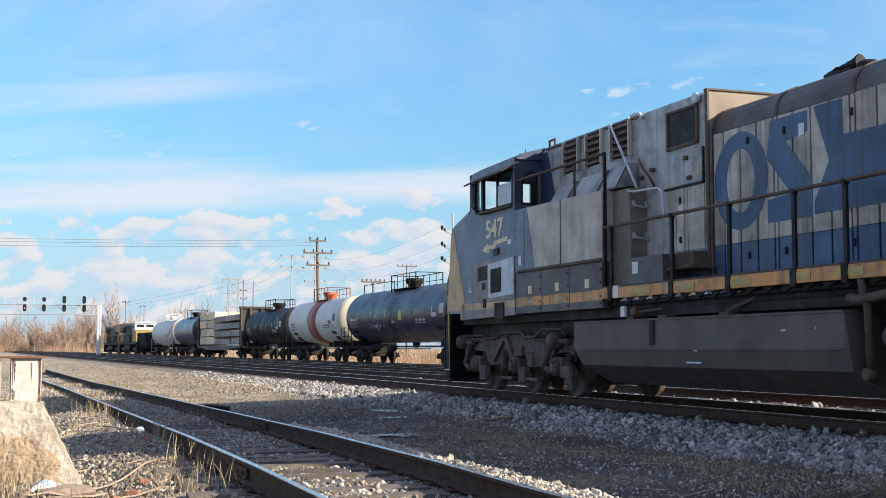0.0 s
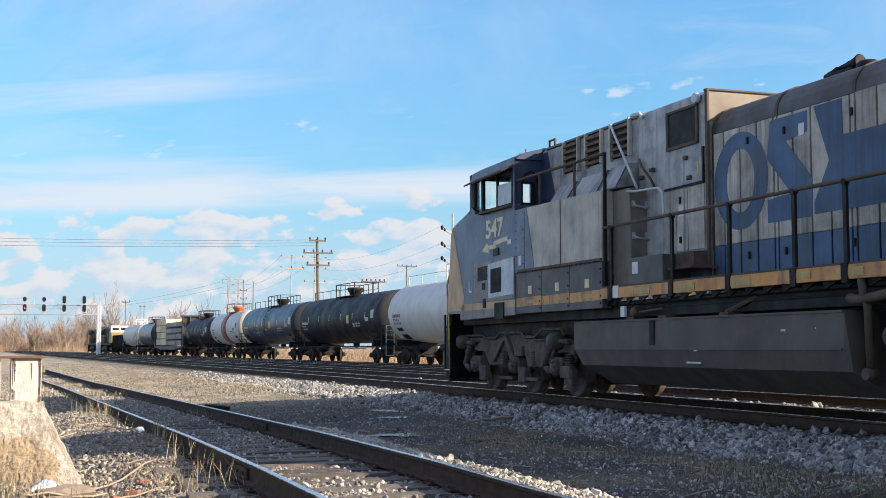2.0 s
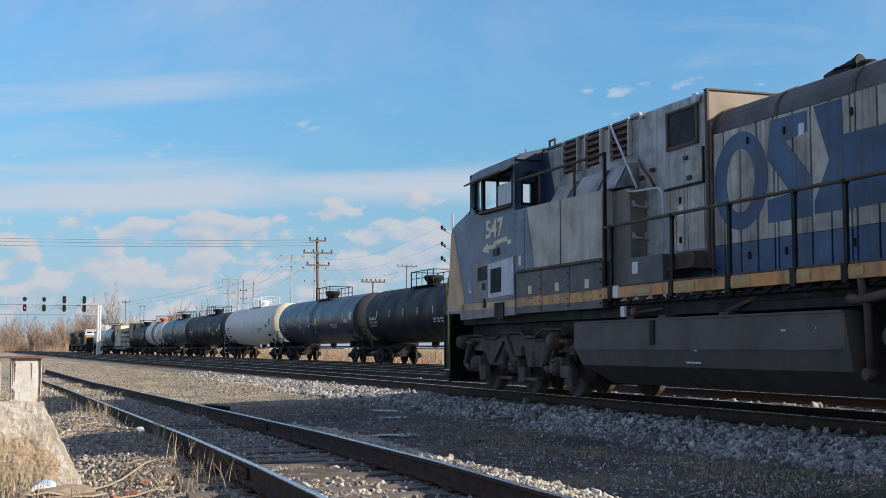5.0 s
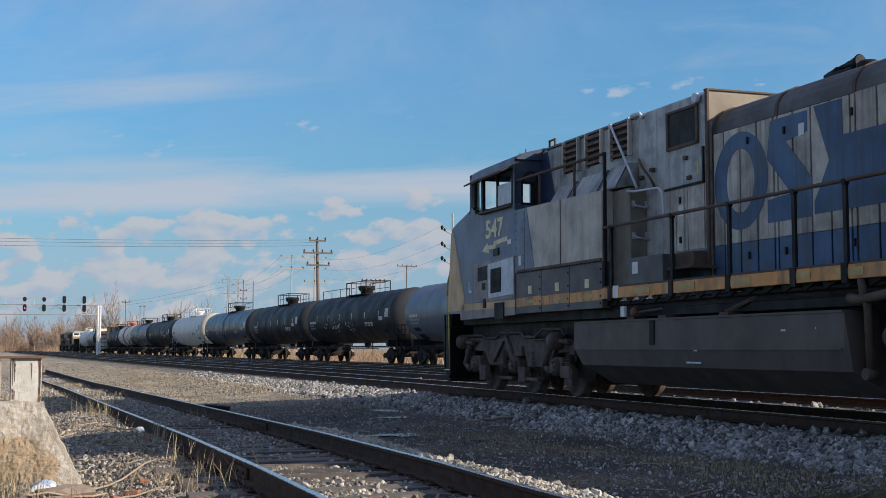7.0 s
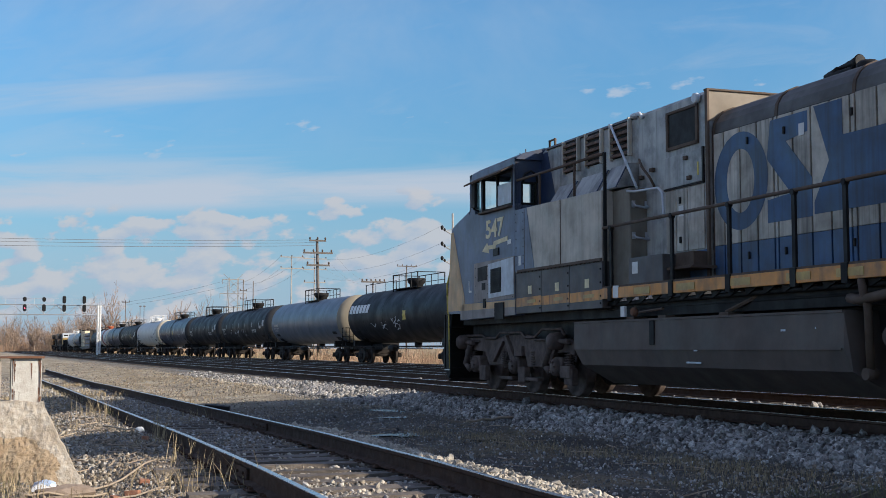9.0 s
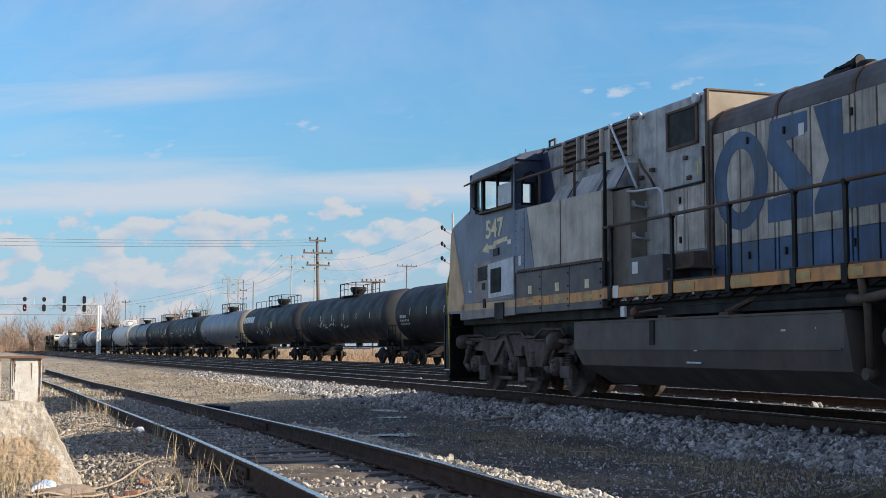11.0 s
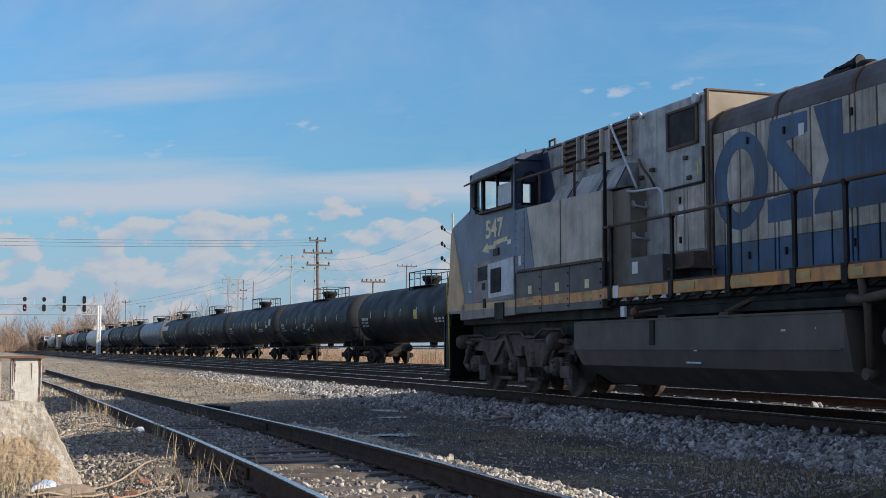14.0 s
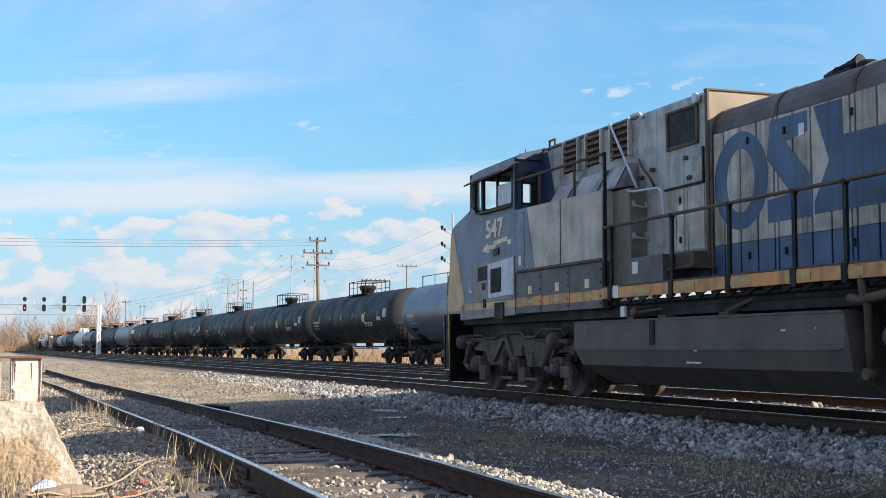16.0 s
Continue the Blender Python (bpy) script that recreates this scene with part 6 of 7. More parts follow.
# ---------------- near ground: stones, plants, post, rubbish ----------------
def scatter_stones(name, label, regions, material, seed):
    """Loose broken stones lying on the ground, all in one heap of geometry."""
    rng = np.random.default_rng(seed)
    ph = (1 + 5 ** 0.5) / 2
    ico = np.array([(-1, ph, 0), (1, ph, 0), (-1, -ph, 0), (1, -ph, 0), (0, -1, ph), (0, 1, ph), (0, -1, -ph), (0, 1, -ph), (ph, 0, -1), (ph, 0, 1), (-ph, 0, -1), (-ph, 0, 1)]) / 1.9
    tri = np.array([(0, 11, 5), (0, 5, 1), (0, 1, 7), (0, 7, 10), (0, 10, 11), (1, 5, 9), (5, 11, 4), (11, 10, 2), (10, 7, 6), (7, 1, 8),
                    (3, 9, 4), (3, 4, 2), (3, 2, 6), (3, 6, 8), (3, 8, 9), (4, 9, 5), (2, 4, 11), (6, 2, 10), (8, 6, 7), (9, 8, 1)])
    vs, fs, n = [], [], 0
    for x0, x1, y0, y1, count, size in regions:
        for _ in range(count):
            y = y0 + (y1 - y0) * rng.random() ** 1.5
            x = x0 + (x1 - x0) * rng.random()
            if x1 < 5.3:
                x += x_siding(y) - 2.925
            s = size * math.exp(rng.normal(0, 0.35)) * 0.5
            a = rng.random(3) * 2 * math.pi
            R = np.array(Euler(a).to_matrix())
            p = ico * (1 + rng.uniform(-0.28, 0.28, (12, 1))) * np.array([1.0, rng.uniform(0.6, 1.0), rng.uniform(0.45, 0.8)]) * s
            vs.append(p @ R.T + np.array([x, y, ground_z(x, y) + s * rng.uniform(0.1, 0.5)]))
            fs.append(tri + n)
            n += 12
    me = bpy.data.meshes.new(name)
    me.from_pydata(np.concatenate(vs).tolist(), [], np.concatenate(fs).tolist())
    me.materials.append(material)
    return tagged(new(name, me), label, "gravel", kind="stuff")


scatter_stones("ballast", "coarse grey crushed ballast beside the track", [
    (8.2, 10.15, 9, 36, 13000, 0.080), (9.0, 10.2, 36, 60, 2500, 0.075), (10.6, 12.2, 12, 34, 2500, 0.06), (7.8, 8.4, 9, 34, 2200, 0.045), (6.0, 7.4, 9, 30, 500, 0.035),
    (5.0, 6.4, 7.5, 30, 600, 0.030), (2.3, 3.55, 6, 34, 6500, 0.030), (0.0, 2.0, 8.5, 26, 4000, 0.027), (13, 14.5, 14, 50, 1500, 0.07), (4.8, 8.6, 9, 26, 3500, 0.026), (2.3, 3.55, 24, 60, 3500, 0.036), (3.9, 9.8, 40, 100, 1200, 0.05), (-1.0, 1.9, 20, 60, 2500, 0.045)], M["stone"], 11)
scatter_stones("limestone_gravel", "pale crushed limestone beside the siding", [
    (3.84, 4.6, 6.5, 22, 11000, 0.040), (4.5, 5.1, 6.5, 22, 2500, 0.034), (3.8, 4.6, 20, 36, 1600, 0.05), (2.3, 3.55, 9.5, 14, 500, 0.042), (0.0, 2.0, 8.5, 24, 1200, 0.026),
    (-0.6, 1.2, 12, 34, 2500, 0.045), (4.4, 9.2, 24, 60, 1500, 0.030), (8.6, 10.2, 26, 50, 1500, 0.06)], M["pale_stone"], 12)


scatter_stones("brown_debris", "small brown debris of bark, cinders and soil on the gravel", [
    (-0.2, 2.0, 8.5, 26, 13000, 0.030), (2.25, 3.6, 6.5, 32, 6500, 0.026), (3.7, 5.2, 7, 26, 2500, 0.028), (5.0, 8.5, 9, 28, 2600, 0.028), (4.4, 9.2, 24, 62, 3500, 0.030), (3.9, 9.8, 36, 110, 3500, 0.05), (-1.0, 1.9, 22, 60, 2500, 0.04)], M["litter"], 13)


def twig_litter():
    rng = np.random.default_rng(14)
    bm = B()
    for _ in range(420):
        x, y = rng.uniform(-0.1, 2.2), rng.uniform(8.8, 22)
        if rng.random() < 0.3:
            x, y = rng.uniform(4, 8.6), rng.uniform(8, 20)
        a, ln = rng.random() * math.pi, rng.uniform(0.08, 0.42)
        dx, dy = math.cos(a) * ln, math.sin(a) * ln
        rod(bm, (x, y, ground_z(x, y) + 0.015), (x + dx, y + dy, ground_z(x + dx, y + dy) + 0.03), rng.uniform(0.003, 0.008), 3)
    tagged(new("twig_litter", mesh_of("twig_litter", bm, M["greystick_pale"])), "scattered dry twigs on the gravel", "twigs", kind="stuff")


M["greystick_pale"] = mat("dry_twig", (0.36, 0.29, 0.21), 0.9, 0.0, (0.24, 0.18, 0.13), 6.0, 0.5, island=0.4)
twig_litter()


def blades(name, label, category, clumps, material, seed, kind="stuff"):
    """Thin bent blades of grass in tufts: (x, y, spread, count, height, lean)."""
    rng = np.random.default_rng(seed)
    vs, fs = [], []
    for cx, cy, spread, count, height, lean in clumps:
        for _ in range(count):
            x, y = cx + rng.normal(0, spread), cy + rng.normal(0, spread)
            z = ground_z(x, y) - 0.02
            h = height * rng.uniform(0.4, 1.1)
            a = rng.random() * 2 * math.pi
            lx, ly = math.cos(a) * lean * h * rng.random(), math.sin(a) * lean * h * rng.random()
            w = 0.0022 + 0.0035 * height * 0.7 + (0.006 if cy > 30 else 0)
            b = rng.random() * math.pi
            wx, wy = math.cos(b) * w, math.sin(b) * w
            n = len(vs)
            vs += [(x - wx, y - wy, z), (x + wx, y + wy, z), (x + lx * 0.4 + wx * 0.8, y + ly * 0.4 + wy * 0.8, z + h * 0.6),
                   (x + lx * 0.4 - wx * 0.8, y + ly * 0.4 - wy * 0.8, z + h * 0.6), (x + lx, y + ly, z + h)]
            fs += [(n, n + 1, n + 2, n + 3), (n + 3, n + 2, n + 4)]
    me = bpy.data.meshes.new(name)
    me.from_pydata(vs, [], fs)
    me.materials.append(material)
    return tagged(new(name, me), label, category, kind=kind)


r_ = random.Random(8)
tufts = [(2.05, 14.7, 0.05, 26, 0.34, 0.5), (2.02, 14.2, 0.06, 22, 0.36, 0.5), (1.95, 12.6, 0.10, 24, 0.36, 0.6), (2.0, 21.7, 0.16, 50, 0.36, 0.5), (1.9, 20.8, 0.15, 40, 0.3, 0.5),
         (1.9, 23.3, 0.3, 50, 0.3, 0.6), (4.87, 13.4, 0.06, 60, 0.22, 0.7), (4.75, 12.9, 0.06, 30, 0.16, 0.7), (3.3, 21, 0.3, 60, 0.22, 0.6), (2.6, 30, 0.5, 120, 0.3, 0.6),
         (1.6, 11.2, 0.25, 40, 0.28, 0.6), (1.9, 10.4, 0.2, 40, 0.34, 0.6), (6.9, 16.3, 0.3, 130, 0.13, 0.8), (6.5, 14.2, 0.35, 160, 0.12, 0.8), (7.0, 13.5, 0.2, 70, 0.15, 0.8), (6.85, 11.6, 0.25, 90, 0.15, 0.8),
         (6.9, 10.9, 0.3, 110, 0.17, 0.8), (6.7, 10.1, 0.3, 130, 0.15, 0.8), (6.7, 9.5, 0.25, 120, 0.14, 0.8), (7.4, 9.2, 0.15, 60, 0.2, 0.7), (0.2, 10.6, 0.25, 160, 0.3, 0.7), (0.05, 11.2, 0.2, 120, 0.32, 0.7),
         (0.9, 10.2, 0.5, 130, 0.16, 0.8)]
for k in range(26):
    t_ = k / 25
    tufts.append((6.35 + 1.0 * t_ + r_.uniform(-0.15, 0.15), 17.6 - 7.6 * t_, 0.16, 70, r_.uniform(0.07, 0.16), 0.8))
for _ in range(40):
    tufts.append((r_.uniform(2.4, 3.8), r_.uniform(22, 55), 0.25, 40, r_.uniform(0.08, 0.2), 0.7))
for _ in range(60):
    tufts.append((r_.uniform(0.1, 2.1), r_.uniform(9, 34), 0.15, 14, r_.uniform(0.1, 0.3), 0.7))
for _ in range(90):
    tufts.append((r_.uniform(4.2, 9.0), r_.uniform(24, 75), 0.5, 60, r_.uniform(0.04, 0.11), 1.2))
for _ in range(50):
    tufts.append((r_.uniform(5.0, 8.2), r_.uniform(9, 28), 0.25, 22, r_.uniform(0.05, 0.12), 0.8))
blades("dry_grass", "tufts of bleached dry grass growing through gravel", "dry grass", tufts, M["drygrass"], 21)
green = [(6.9, 16.6, 0.25, 120, 0.08, 0.8), (6.5, 9.0, 0.25, 140, 0.10, 0.8), (6.9, 8.5, 0.3, 220, 0.13, 0.8), (7.3, 8.6, 0.25, 180, 0.14, 0.8), (2.3, 21.3, 0.12, 50, 0.16, 0.6),
         (-0.02, 11.0, 0.2, 160, 0.24, 0.7), (2.6, 28.5, 0.35, 80, 0.14, 0.6), (6.3, 10.2, 0.25, 90, 0.08, 0.8), (5.9, 12.5, 0.3, 60, 0.06, 0.8)]
blades("green_weeds", "low green weeds among the cinders", "weeds", green, M["greengrass"], 22)
bank = [(r_.uniform(27.5, 36), r_.uniform(35, 330), 0.9, 50, r_.uniform(0.35, 1.1), 0.8) for _ in range(520)]
blades("dry_bank_grass", "tall tan dry grass on the bank behind the train", "dry grass", bank, M["drygrass"], 23)
scrub = [(r_.uniform(28, 38), r_.uniform(60, 320), 0.8, 40, r_.uniform(0.9, 2.2), 0.6) for _ in range(220)]
scrub += [(r_.uniform(27.3, 30), r_.uniform(44, 120), 0.7, 60, r_.uniform(0.35, 1.0), 0.9) for _ in range(150)]
blades("brown_scrub", "reddish brown scrub along the line", "scrub", scrub, M["brush"], 24)


def puddle(pts, z):
    bm = B()
    n = 26
    cx, cy, rx, ry, turn = pts
    ring = []
    for i in range(n):
        a = 2 * math.pi * i / n
        k = 1 + 0.25 * math.sin(3 * a + cx) + 0.15 * math.sin(5 * a + cy)
        ring.append(bm.verts.new((cx + rx * k * math.cos(a) * math.cos(turn) - ry * k * math.sin(a) * math.sin(turn),
                                  cy + rx * k * math.cos(a) * math.sin(turn) + ry * k * math.sin(a) * math.cos(turn), z)))
    bm.faces.new(ring)
    me = mesh_of("puddle", bm, M["water"])
    return tagged(new("puddle", me), "shallow rain puddle on the service strip", "puddle", "puddles", "structure")


def water_mat():
    ma = bpy.data.materials.new("puddle_water")
    ma.use_nodes = True
    b = ma.node_tree.nodes["Principled BSDF"]
    b.inputs["Base Color"].default_value = (0.03, 0.03, 0.03, 1)
    b.inputs["Roughness"].default_value = 0.22
    b.inputs["IOR"].default_value = 1.33
    return ma


M["water"] = water_mat()
for spot in ((7.75, 23.3, 0.55, 0.42, 0.2), (7.2, 21.4, 0.40, 0.25, 0.2), (5.95, 17.7, 0.36, 0.32, 0.2), (6.6, 15.6, 0.25, 0.3, 0.2)):
    puddle(spot, ground_z(spot[0], spot[1]) + 0.010)


def steel_post():
    """A rusty steel column with flaking white paint in a broken concrete footing, beside an old concrete post."""
    p = thing("steel_post", "rusty steel column with flaking white paint in a broken concrete footing", "post", m=pose(0.51, 12.0, 0))
    bm = B()
    prism_y(bm, [(-0.13, -0.2), (0.13, -0.2), (0.13, 0.78), (-0.13, 0.78)], -0.012, 0.012)
    box(bm, -0.013, 0.013, 0.012, 0.25, -0.2, 0.78)
    box(bm, -0.13, 0.13, 0.25, 0.275, -0.2, 0.78)
    part("column", bm, M["flaking"], p, "flaking white and rusty column")
    rnd = random.Random(6)
    for k in range(26):
        low_end = k % 3 == 0
        cx = rnd.choice((-0.115, -0.10, 0.105, 0.118, rnd.uniform(-0.1, 0.1)))
        top_ = rnd.uniform(0.42, 0.52) if low_end else 0.778 - rnd.uniform(0, 0.05)
        ln, w_ = rnd.uniform(0.05, 0.30) * (0.6 if low_end else 1), rnd.uniform(0.003, 0.012)
        pts = [(cx + w_ * sg * rnd.uniform(0.3, 1.0) * (1 - 0.8 * j / 5), top_ - ln * j / 5) for sg, js in ((-1, range(6)), (1, range(5, -1, -1))) for j in js]
        bm = B()
        prism_y(bm, [(max(-0.129, min(0.129, x)), z) for x, z in pts], -0.0128 - 0.0002 * k, -0.010)
        part("rust_streak", bm, M["rust"], p)
    part("cap", box(B(), -0.40, 0.15, -0.05, 0.32, 0.78, 0.80, 0.004), M["rust"], p, "rusty cap plate")
    bm = B()
    box(bm, -1, 1, -1, 1, 0, 1)
    bmesh.ops.subdivide_edges(bm, edges=bm.edges[:], cuts=40, use_grid_fill=True)
    for v in bm.verts:
        t = v.co.z
        left, right = -0.34 - 0.05 * (1 - t), 0.15 + 0.36 * (1 - t) ** 1.1
        x = left + (right - left) * (v.co.x * 0.5 + 0.5)
        y = 0.12 + v.co.y * (0.22 + 0.26 * (1 - t))
        z = -0.36 + 0.76 * t
        c = Vector((x, y, z))
        d = noise.noise(c * 3) * 0.045 + noise.noise(c * 9) * 0.018 + noise.noise(c * 26) * 0.011
        step = 0.0
        out = Vector((v.co.x, v.co.y, 0.6 * t)).normalized()
        v.co = c + out * (d - step)
    fo = part("footing", bm, M["concrete"], p, "crumbling concrete footing with soil stains")
    bm = B()
    cells, grid = 34, {}
    for i in range(cells + 1):
        for j in range(cells + 1):
            a, t = -0.96 + 1.80 * i / cells, 0.06 + 0.62 * j / cells
            if ((a + 0.14) / 0.80) ** 2 + ((t - 0.30) / 0.33) ** 2 > 1.0 + 0.35 * noise.noise((a * 5, t * 9, 2.0)):
                continue
            left, right = -0.34 - 0.05 * (1 - t), 0.15 + 0.36 * (1 - t) ** 1.1
            c = Vector((left + (right - left) * (a * 0.5 + 0.5), 0.12 - (0.22 + 0.26 * (1 - t)), -0.36 + 0.76 * t))
            d = noise.noise(c * 3) * 0.045 + noise.noise(c * 9) * 0.018 + noise.noise(c * 26) * 0.011
            grid[i, j] = bm.verts.new(c + Vector((a, -1, 0.6 * t)).normalized() * (d + 0.007 + 0.012 * noise.noise(c * 40)))
    for (i, j) in list(grid):
        q = [grid.get(k) for k in ((i, j), (i + 1, j), (i + 1, j + 1), (i, j + 1))]
        if all(q):
            bm.faces.new(q)
    part("bare_core", bm, M["sandy"], fo, "tan sandy core laid bare")
    q = thing("concrete_post", "pale old concrete post beside the steel column", "post", m=pose(0.24, 12.05, 0))
    bm = B()
    box(bm, -0.16, 0.055, -0.06, 0.2, -0.3, 0.775, 0.012)
    part("shaft", bm, M["concrete"], q)


M["sandy"] = mat("sandy_tan_concrete", (0.33, 0.245, 0.155), 0.95, 0.0, (0.24, 0.17, 0.10), 12.0, 0.5, 0.6, 60, (0.42, 0.35, 0.25), 0.7, 9.0)
M["flaking"] = mat("flaking_white_on_rust", (0.60, 0.60, 0.55), 0.75, 0.0, (0.48, 0.43, 0.36), 6.0, 0.35, 0.3, 40, (0.20, 0.10, 0.055), 0.5, 7.0, 0.55)
steel_post()


def rubbish():
    rnd = random.Random(9)

    def chunk(name, label, cat, x, y, s, material, group=""):
        bm = B()
        bmesh.ops.create_icosphere(bm, subdivisions=2, radius=1)
        for v in bm.verts:
            k = 1 + 0.35 * noise.noise(v.co * 1.7 + Vector((x * 9, y * 9, 0)))
            v.co = Vector((v.co.x * s[0], v.co.y * s[1], v.co.z * s[2])) * k
        ob = new(name, mesh_of(name, bm, material))
        ob.matrix_basis = pose(x, y, ground_z(x, y) + s[2] * 0.6, 0, 0, rnd.uniform(0, 180))
        return tagged(ob, label, cat, group)

    chunk("plastic_bag", "crumpled pale blue plastic bag on the gravel", "plastic bag", 0.66, 11.35, (0.11, 0.10, 0.06), M["bag"])
    chunk("plastic_bag", "crumpled white plastic bag on the gravel", "plastic bag", 0.60, 10.95, (0.12, 0.09, 0.045), M["white"])
    for x, y, s in ((1.17, 10.7, 0.045), (1.30, 10.68, 0.06), (1.49, 11.45, 0.045), (1.9, 14.6, 0.05)):
        ob = new("brick_fragment", mesh_of("brick_fragment", box(B(), -s, s, -s * 0.7, s * 0.7, -s * 0.5, s * 0.5, 0.008), M["brick"]))
        ob.matrix_basis = pose(x, y, ground_z(x, y) + s * 0.5, 8, 5, rnd.uniform(0, 180))
        tagged(ob, "broken piece of orange brick on gravel", "brick", "brick fragments")
    chunk("white_scrap", "white scrap of plastic by the rail", "litter", 2.05, 16.3, (0.06, 0.05, 0.05), M["white"])
    chunk("bark_chunk", "weathered chunk of split wood", "wood", 0.78, 10.75, (0.26, 0.10, 0.07), M["greystick"])
    ob = new("tie_stub", mesh_of("tie_stub", box(B(), -0.26, 0.26, -0.11, 0.11, -0.09, 0.09, 0.015), M["black"]))
    ob.matrix_basis = pose(5.04, 27.2, ground_z(5.04, 27.2) + 0.06, 4, 6, -20)
    tagged(ob, "black tarred stub of a tie lying on gravel", "tie stub")

    def stick(x0, y0, x1, y1, r, label):
        bm = B()
        n_ = 6
        pts = []
        for i in range(n_ + 1):
            t = i / n_
            x, y = x0 + (x1 - x0) * t, y0 + (y1 - y0) * t
            pts.append((x + rnd.uniform(-0.02, 0.02), y, ground_z(x, y) + r + 0.02 + rnd.uniform(0, 0.03)))
        pipe(bm, pts, r, 6)
        tagged(new("stick", mesh_of("stick", bm, M["palewood"])), label, "stick", "fallen sticks")

    stick(0.9, 11.0, 1.75, 12.6, 0.010, "pale broken branch on the gravel")
    stick(1.0, 10.4, 1.6, 10.6, 0.008, "thin pale stick on the gravel")
    stick(1.75, 17.8, 2.0, 15.9, 0.010, "pale stick by the rail")
    stick(0.4, 10.5, 1.1, 10.8, 0.009, "thin pale stick on the gravel")
    stick(7.6, 19.2, 8.6, 19.6, 0.02, "pale stick on the ballast")
    for (x0, y0, x1, y1) in ((4.75, 9.0, 6.15, 8.0), (4.9, 8.75, 5.8, 8.2)):
        ln = math.hypot(x1 - x0, y1 - y0)
        bm = B()
        box(bm, -ln / 2, ln / 2, -0.07, 0.07, -0.02, 0.03)
        bmesh.ops.subdivide_edges(bm, edges=[e for e in bm.edges if e.calc_length() > 0.5], cuts=8)
        for v in bm.verts:
            v.co += Vector((rnd.uniform(-0.03, 0.03), rnd.uniform(-0.02, 0.02), rnd.uniform(-0.01, 0.01)))
        xm, ym = (x0 + x1) / 2, (y0 + y1) / 2
        ob = new("old_plank", mesh_of("old_plank", bm, M["palewood"]))
        ob.matrix_basis = pose(xm, ym, ground_z(xm, ym) + 0.05, 0, 0, math.degrees(math.atan2(y1 - y0, x1 - x0)))
        tagged(ob, "splintered pale plank half buried in cinders", "plank", "old planks")


M["bag"] = mat("blue_plastic", (0.35, 0.45, 0.60), 0.3, 0.0, (0.5, 0.58, 0.68), 9.0, 0.5)
M["brick"] = mat("orange_brick", (0.36, 0.17, 0.10), 0.85, 0.0, (0.27, 0.12, 0.07), 20.0, 0.5, 0.3, 60)
M["palewood"] = mat("bleached_wood", (0.36, 0.29, 0.21), 0.85, 0.0, (0.30, 0.24, 0.18), 10.0, 0.5, 0.3, 40)
M["greystick"] = mat("grey_split_wood", (0.28, 0.22, 0.17), 0.9, 0.0, (0.2, 0.15, 0.11), 12.0, 0.5, 0.5, 40)
rubbish()


# ---------------- distance: signal bridge, poles, wires, trees ----------------
def signal_bridge():
    sb = thing("signal_bridge", "pale steel truss bridge with railway signals across the tracks", "signal bridge", m=pose(0, 200, 0))
    x0, x1, zb, zt = -1.5, 18.8, 5.95, 7.4
    for x in (x0, x1):
        bm = B()
        for y in (-0.5, 0.5):
            for dx in (-0.3, 0.3):
                rod(bm, (x + dx * 0.6, y, -0.4), (x + dx * 0.6, y, zt), 0.11, 6)
        for k in range(6):
            z = 0.4 + k * 1.15
            for y in (-0.5, 0.5):
                rod(bm, (x - 0.35, y, z), (x + 0.35, y, z + 1.1), 0.04, 5)
        part("tower", bm, M["white"], sb, "white lattice leg")
    bm = B()
    for y in (-0.5, 0.5):
        for z in (zb, zt):
            rod(bm, (x0, y, z), (x1, y, z), 0.07, 6)
        for k in range(13):
            a = x0 + (x1 - x0) * k / 13
            b = x0 + (x1 - x0) * (k + 1) / 13
            rod(bm, (a, y, zt if k % 2 else zb), (b, y, zb if k % 2 else zt), 0.035, 5)
    part("truss", bm, M["steel"], sb)
    bm = B()
    rod(bm, (x0, -0.9, zt + 0.9), (x1, -0.9, zt + 0.9), 0.02, 5)
    for k in range(16):
        x = x0 + (x1 - x0) * k / 15
        rod(bm, (x, -0.9, zt), (x, -0.9, zt + 0.9), 0.02, 5)
    part("walkway_rail", bm, M["steel"], sb)
    for i, x in enumerate((7.95, 10.7, 13.6, 16.5)):
        for z0, z1 in ((6.35, 7.45), (7.6, 8.75)):
            bm = B()
            h = (z1 - z0) / 2 * (0.6 if i < 2 and z0 > 7 else 1.0)
            zc = (z0 + z1) / 2
            pts = [(x + 0.27 * math.cos(a), zc + max(h - 0.27, 0.05) * (1 if math.sin(a) >= 0 else -1) + 0.27 * math.sin(a)) for a in [2 * math.pi * k / 20 for k in range(20)]]
            prism_y(bm, pts, -1.15, -1.10)
            sg = part("signal_head", bm, M["black"], sb, "black oval signal target")
            bm = B()
            for zz in (zc - h * 0.45, zc + h * 0.45):
                lathe(bm, [(-1.35, 0.13), (-1.16, 0.13)], "y", 12, (x, 0, zz))
            part("lamp_hood", bm, M["black"], sg)
        rod_bm = B()
        rod(rod_bm, (x, -1.0, zb), (x, -1.0, 8.3), 0.05, 6)
        part("signal_mast", rod_bm, M["steel"], sb)
        if i == 0:
            bm = B()
            lathe(bm, [(-1.37, 0.09), (-1.355, 0.09)], "y", 12, (x, 0, 6.85))
            part("red_lamp", bm, M["glow_red"], sb, "lit red signal lamp")


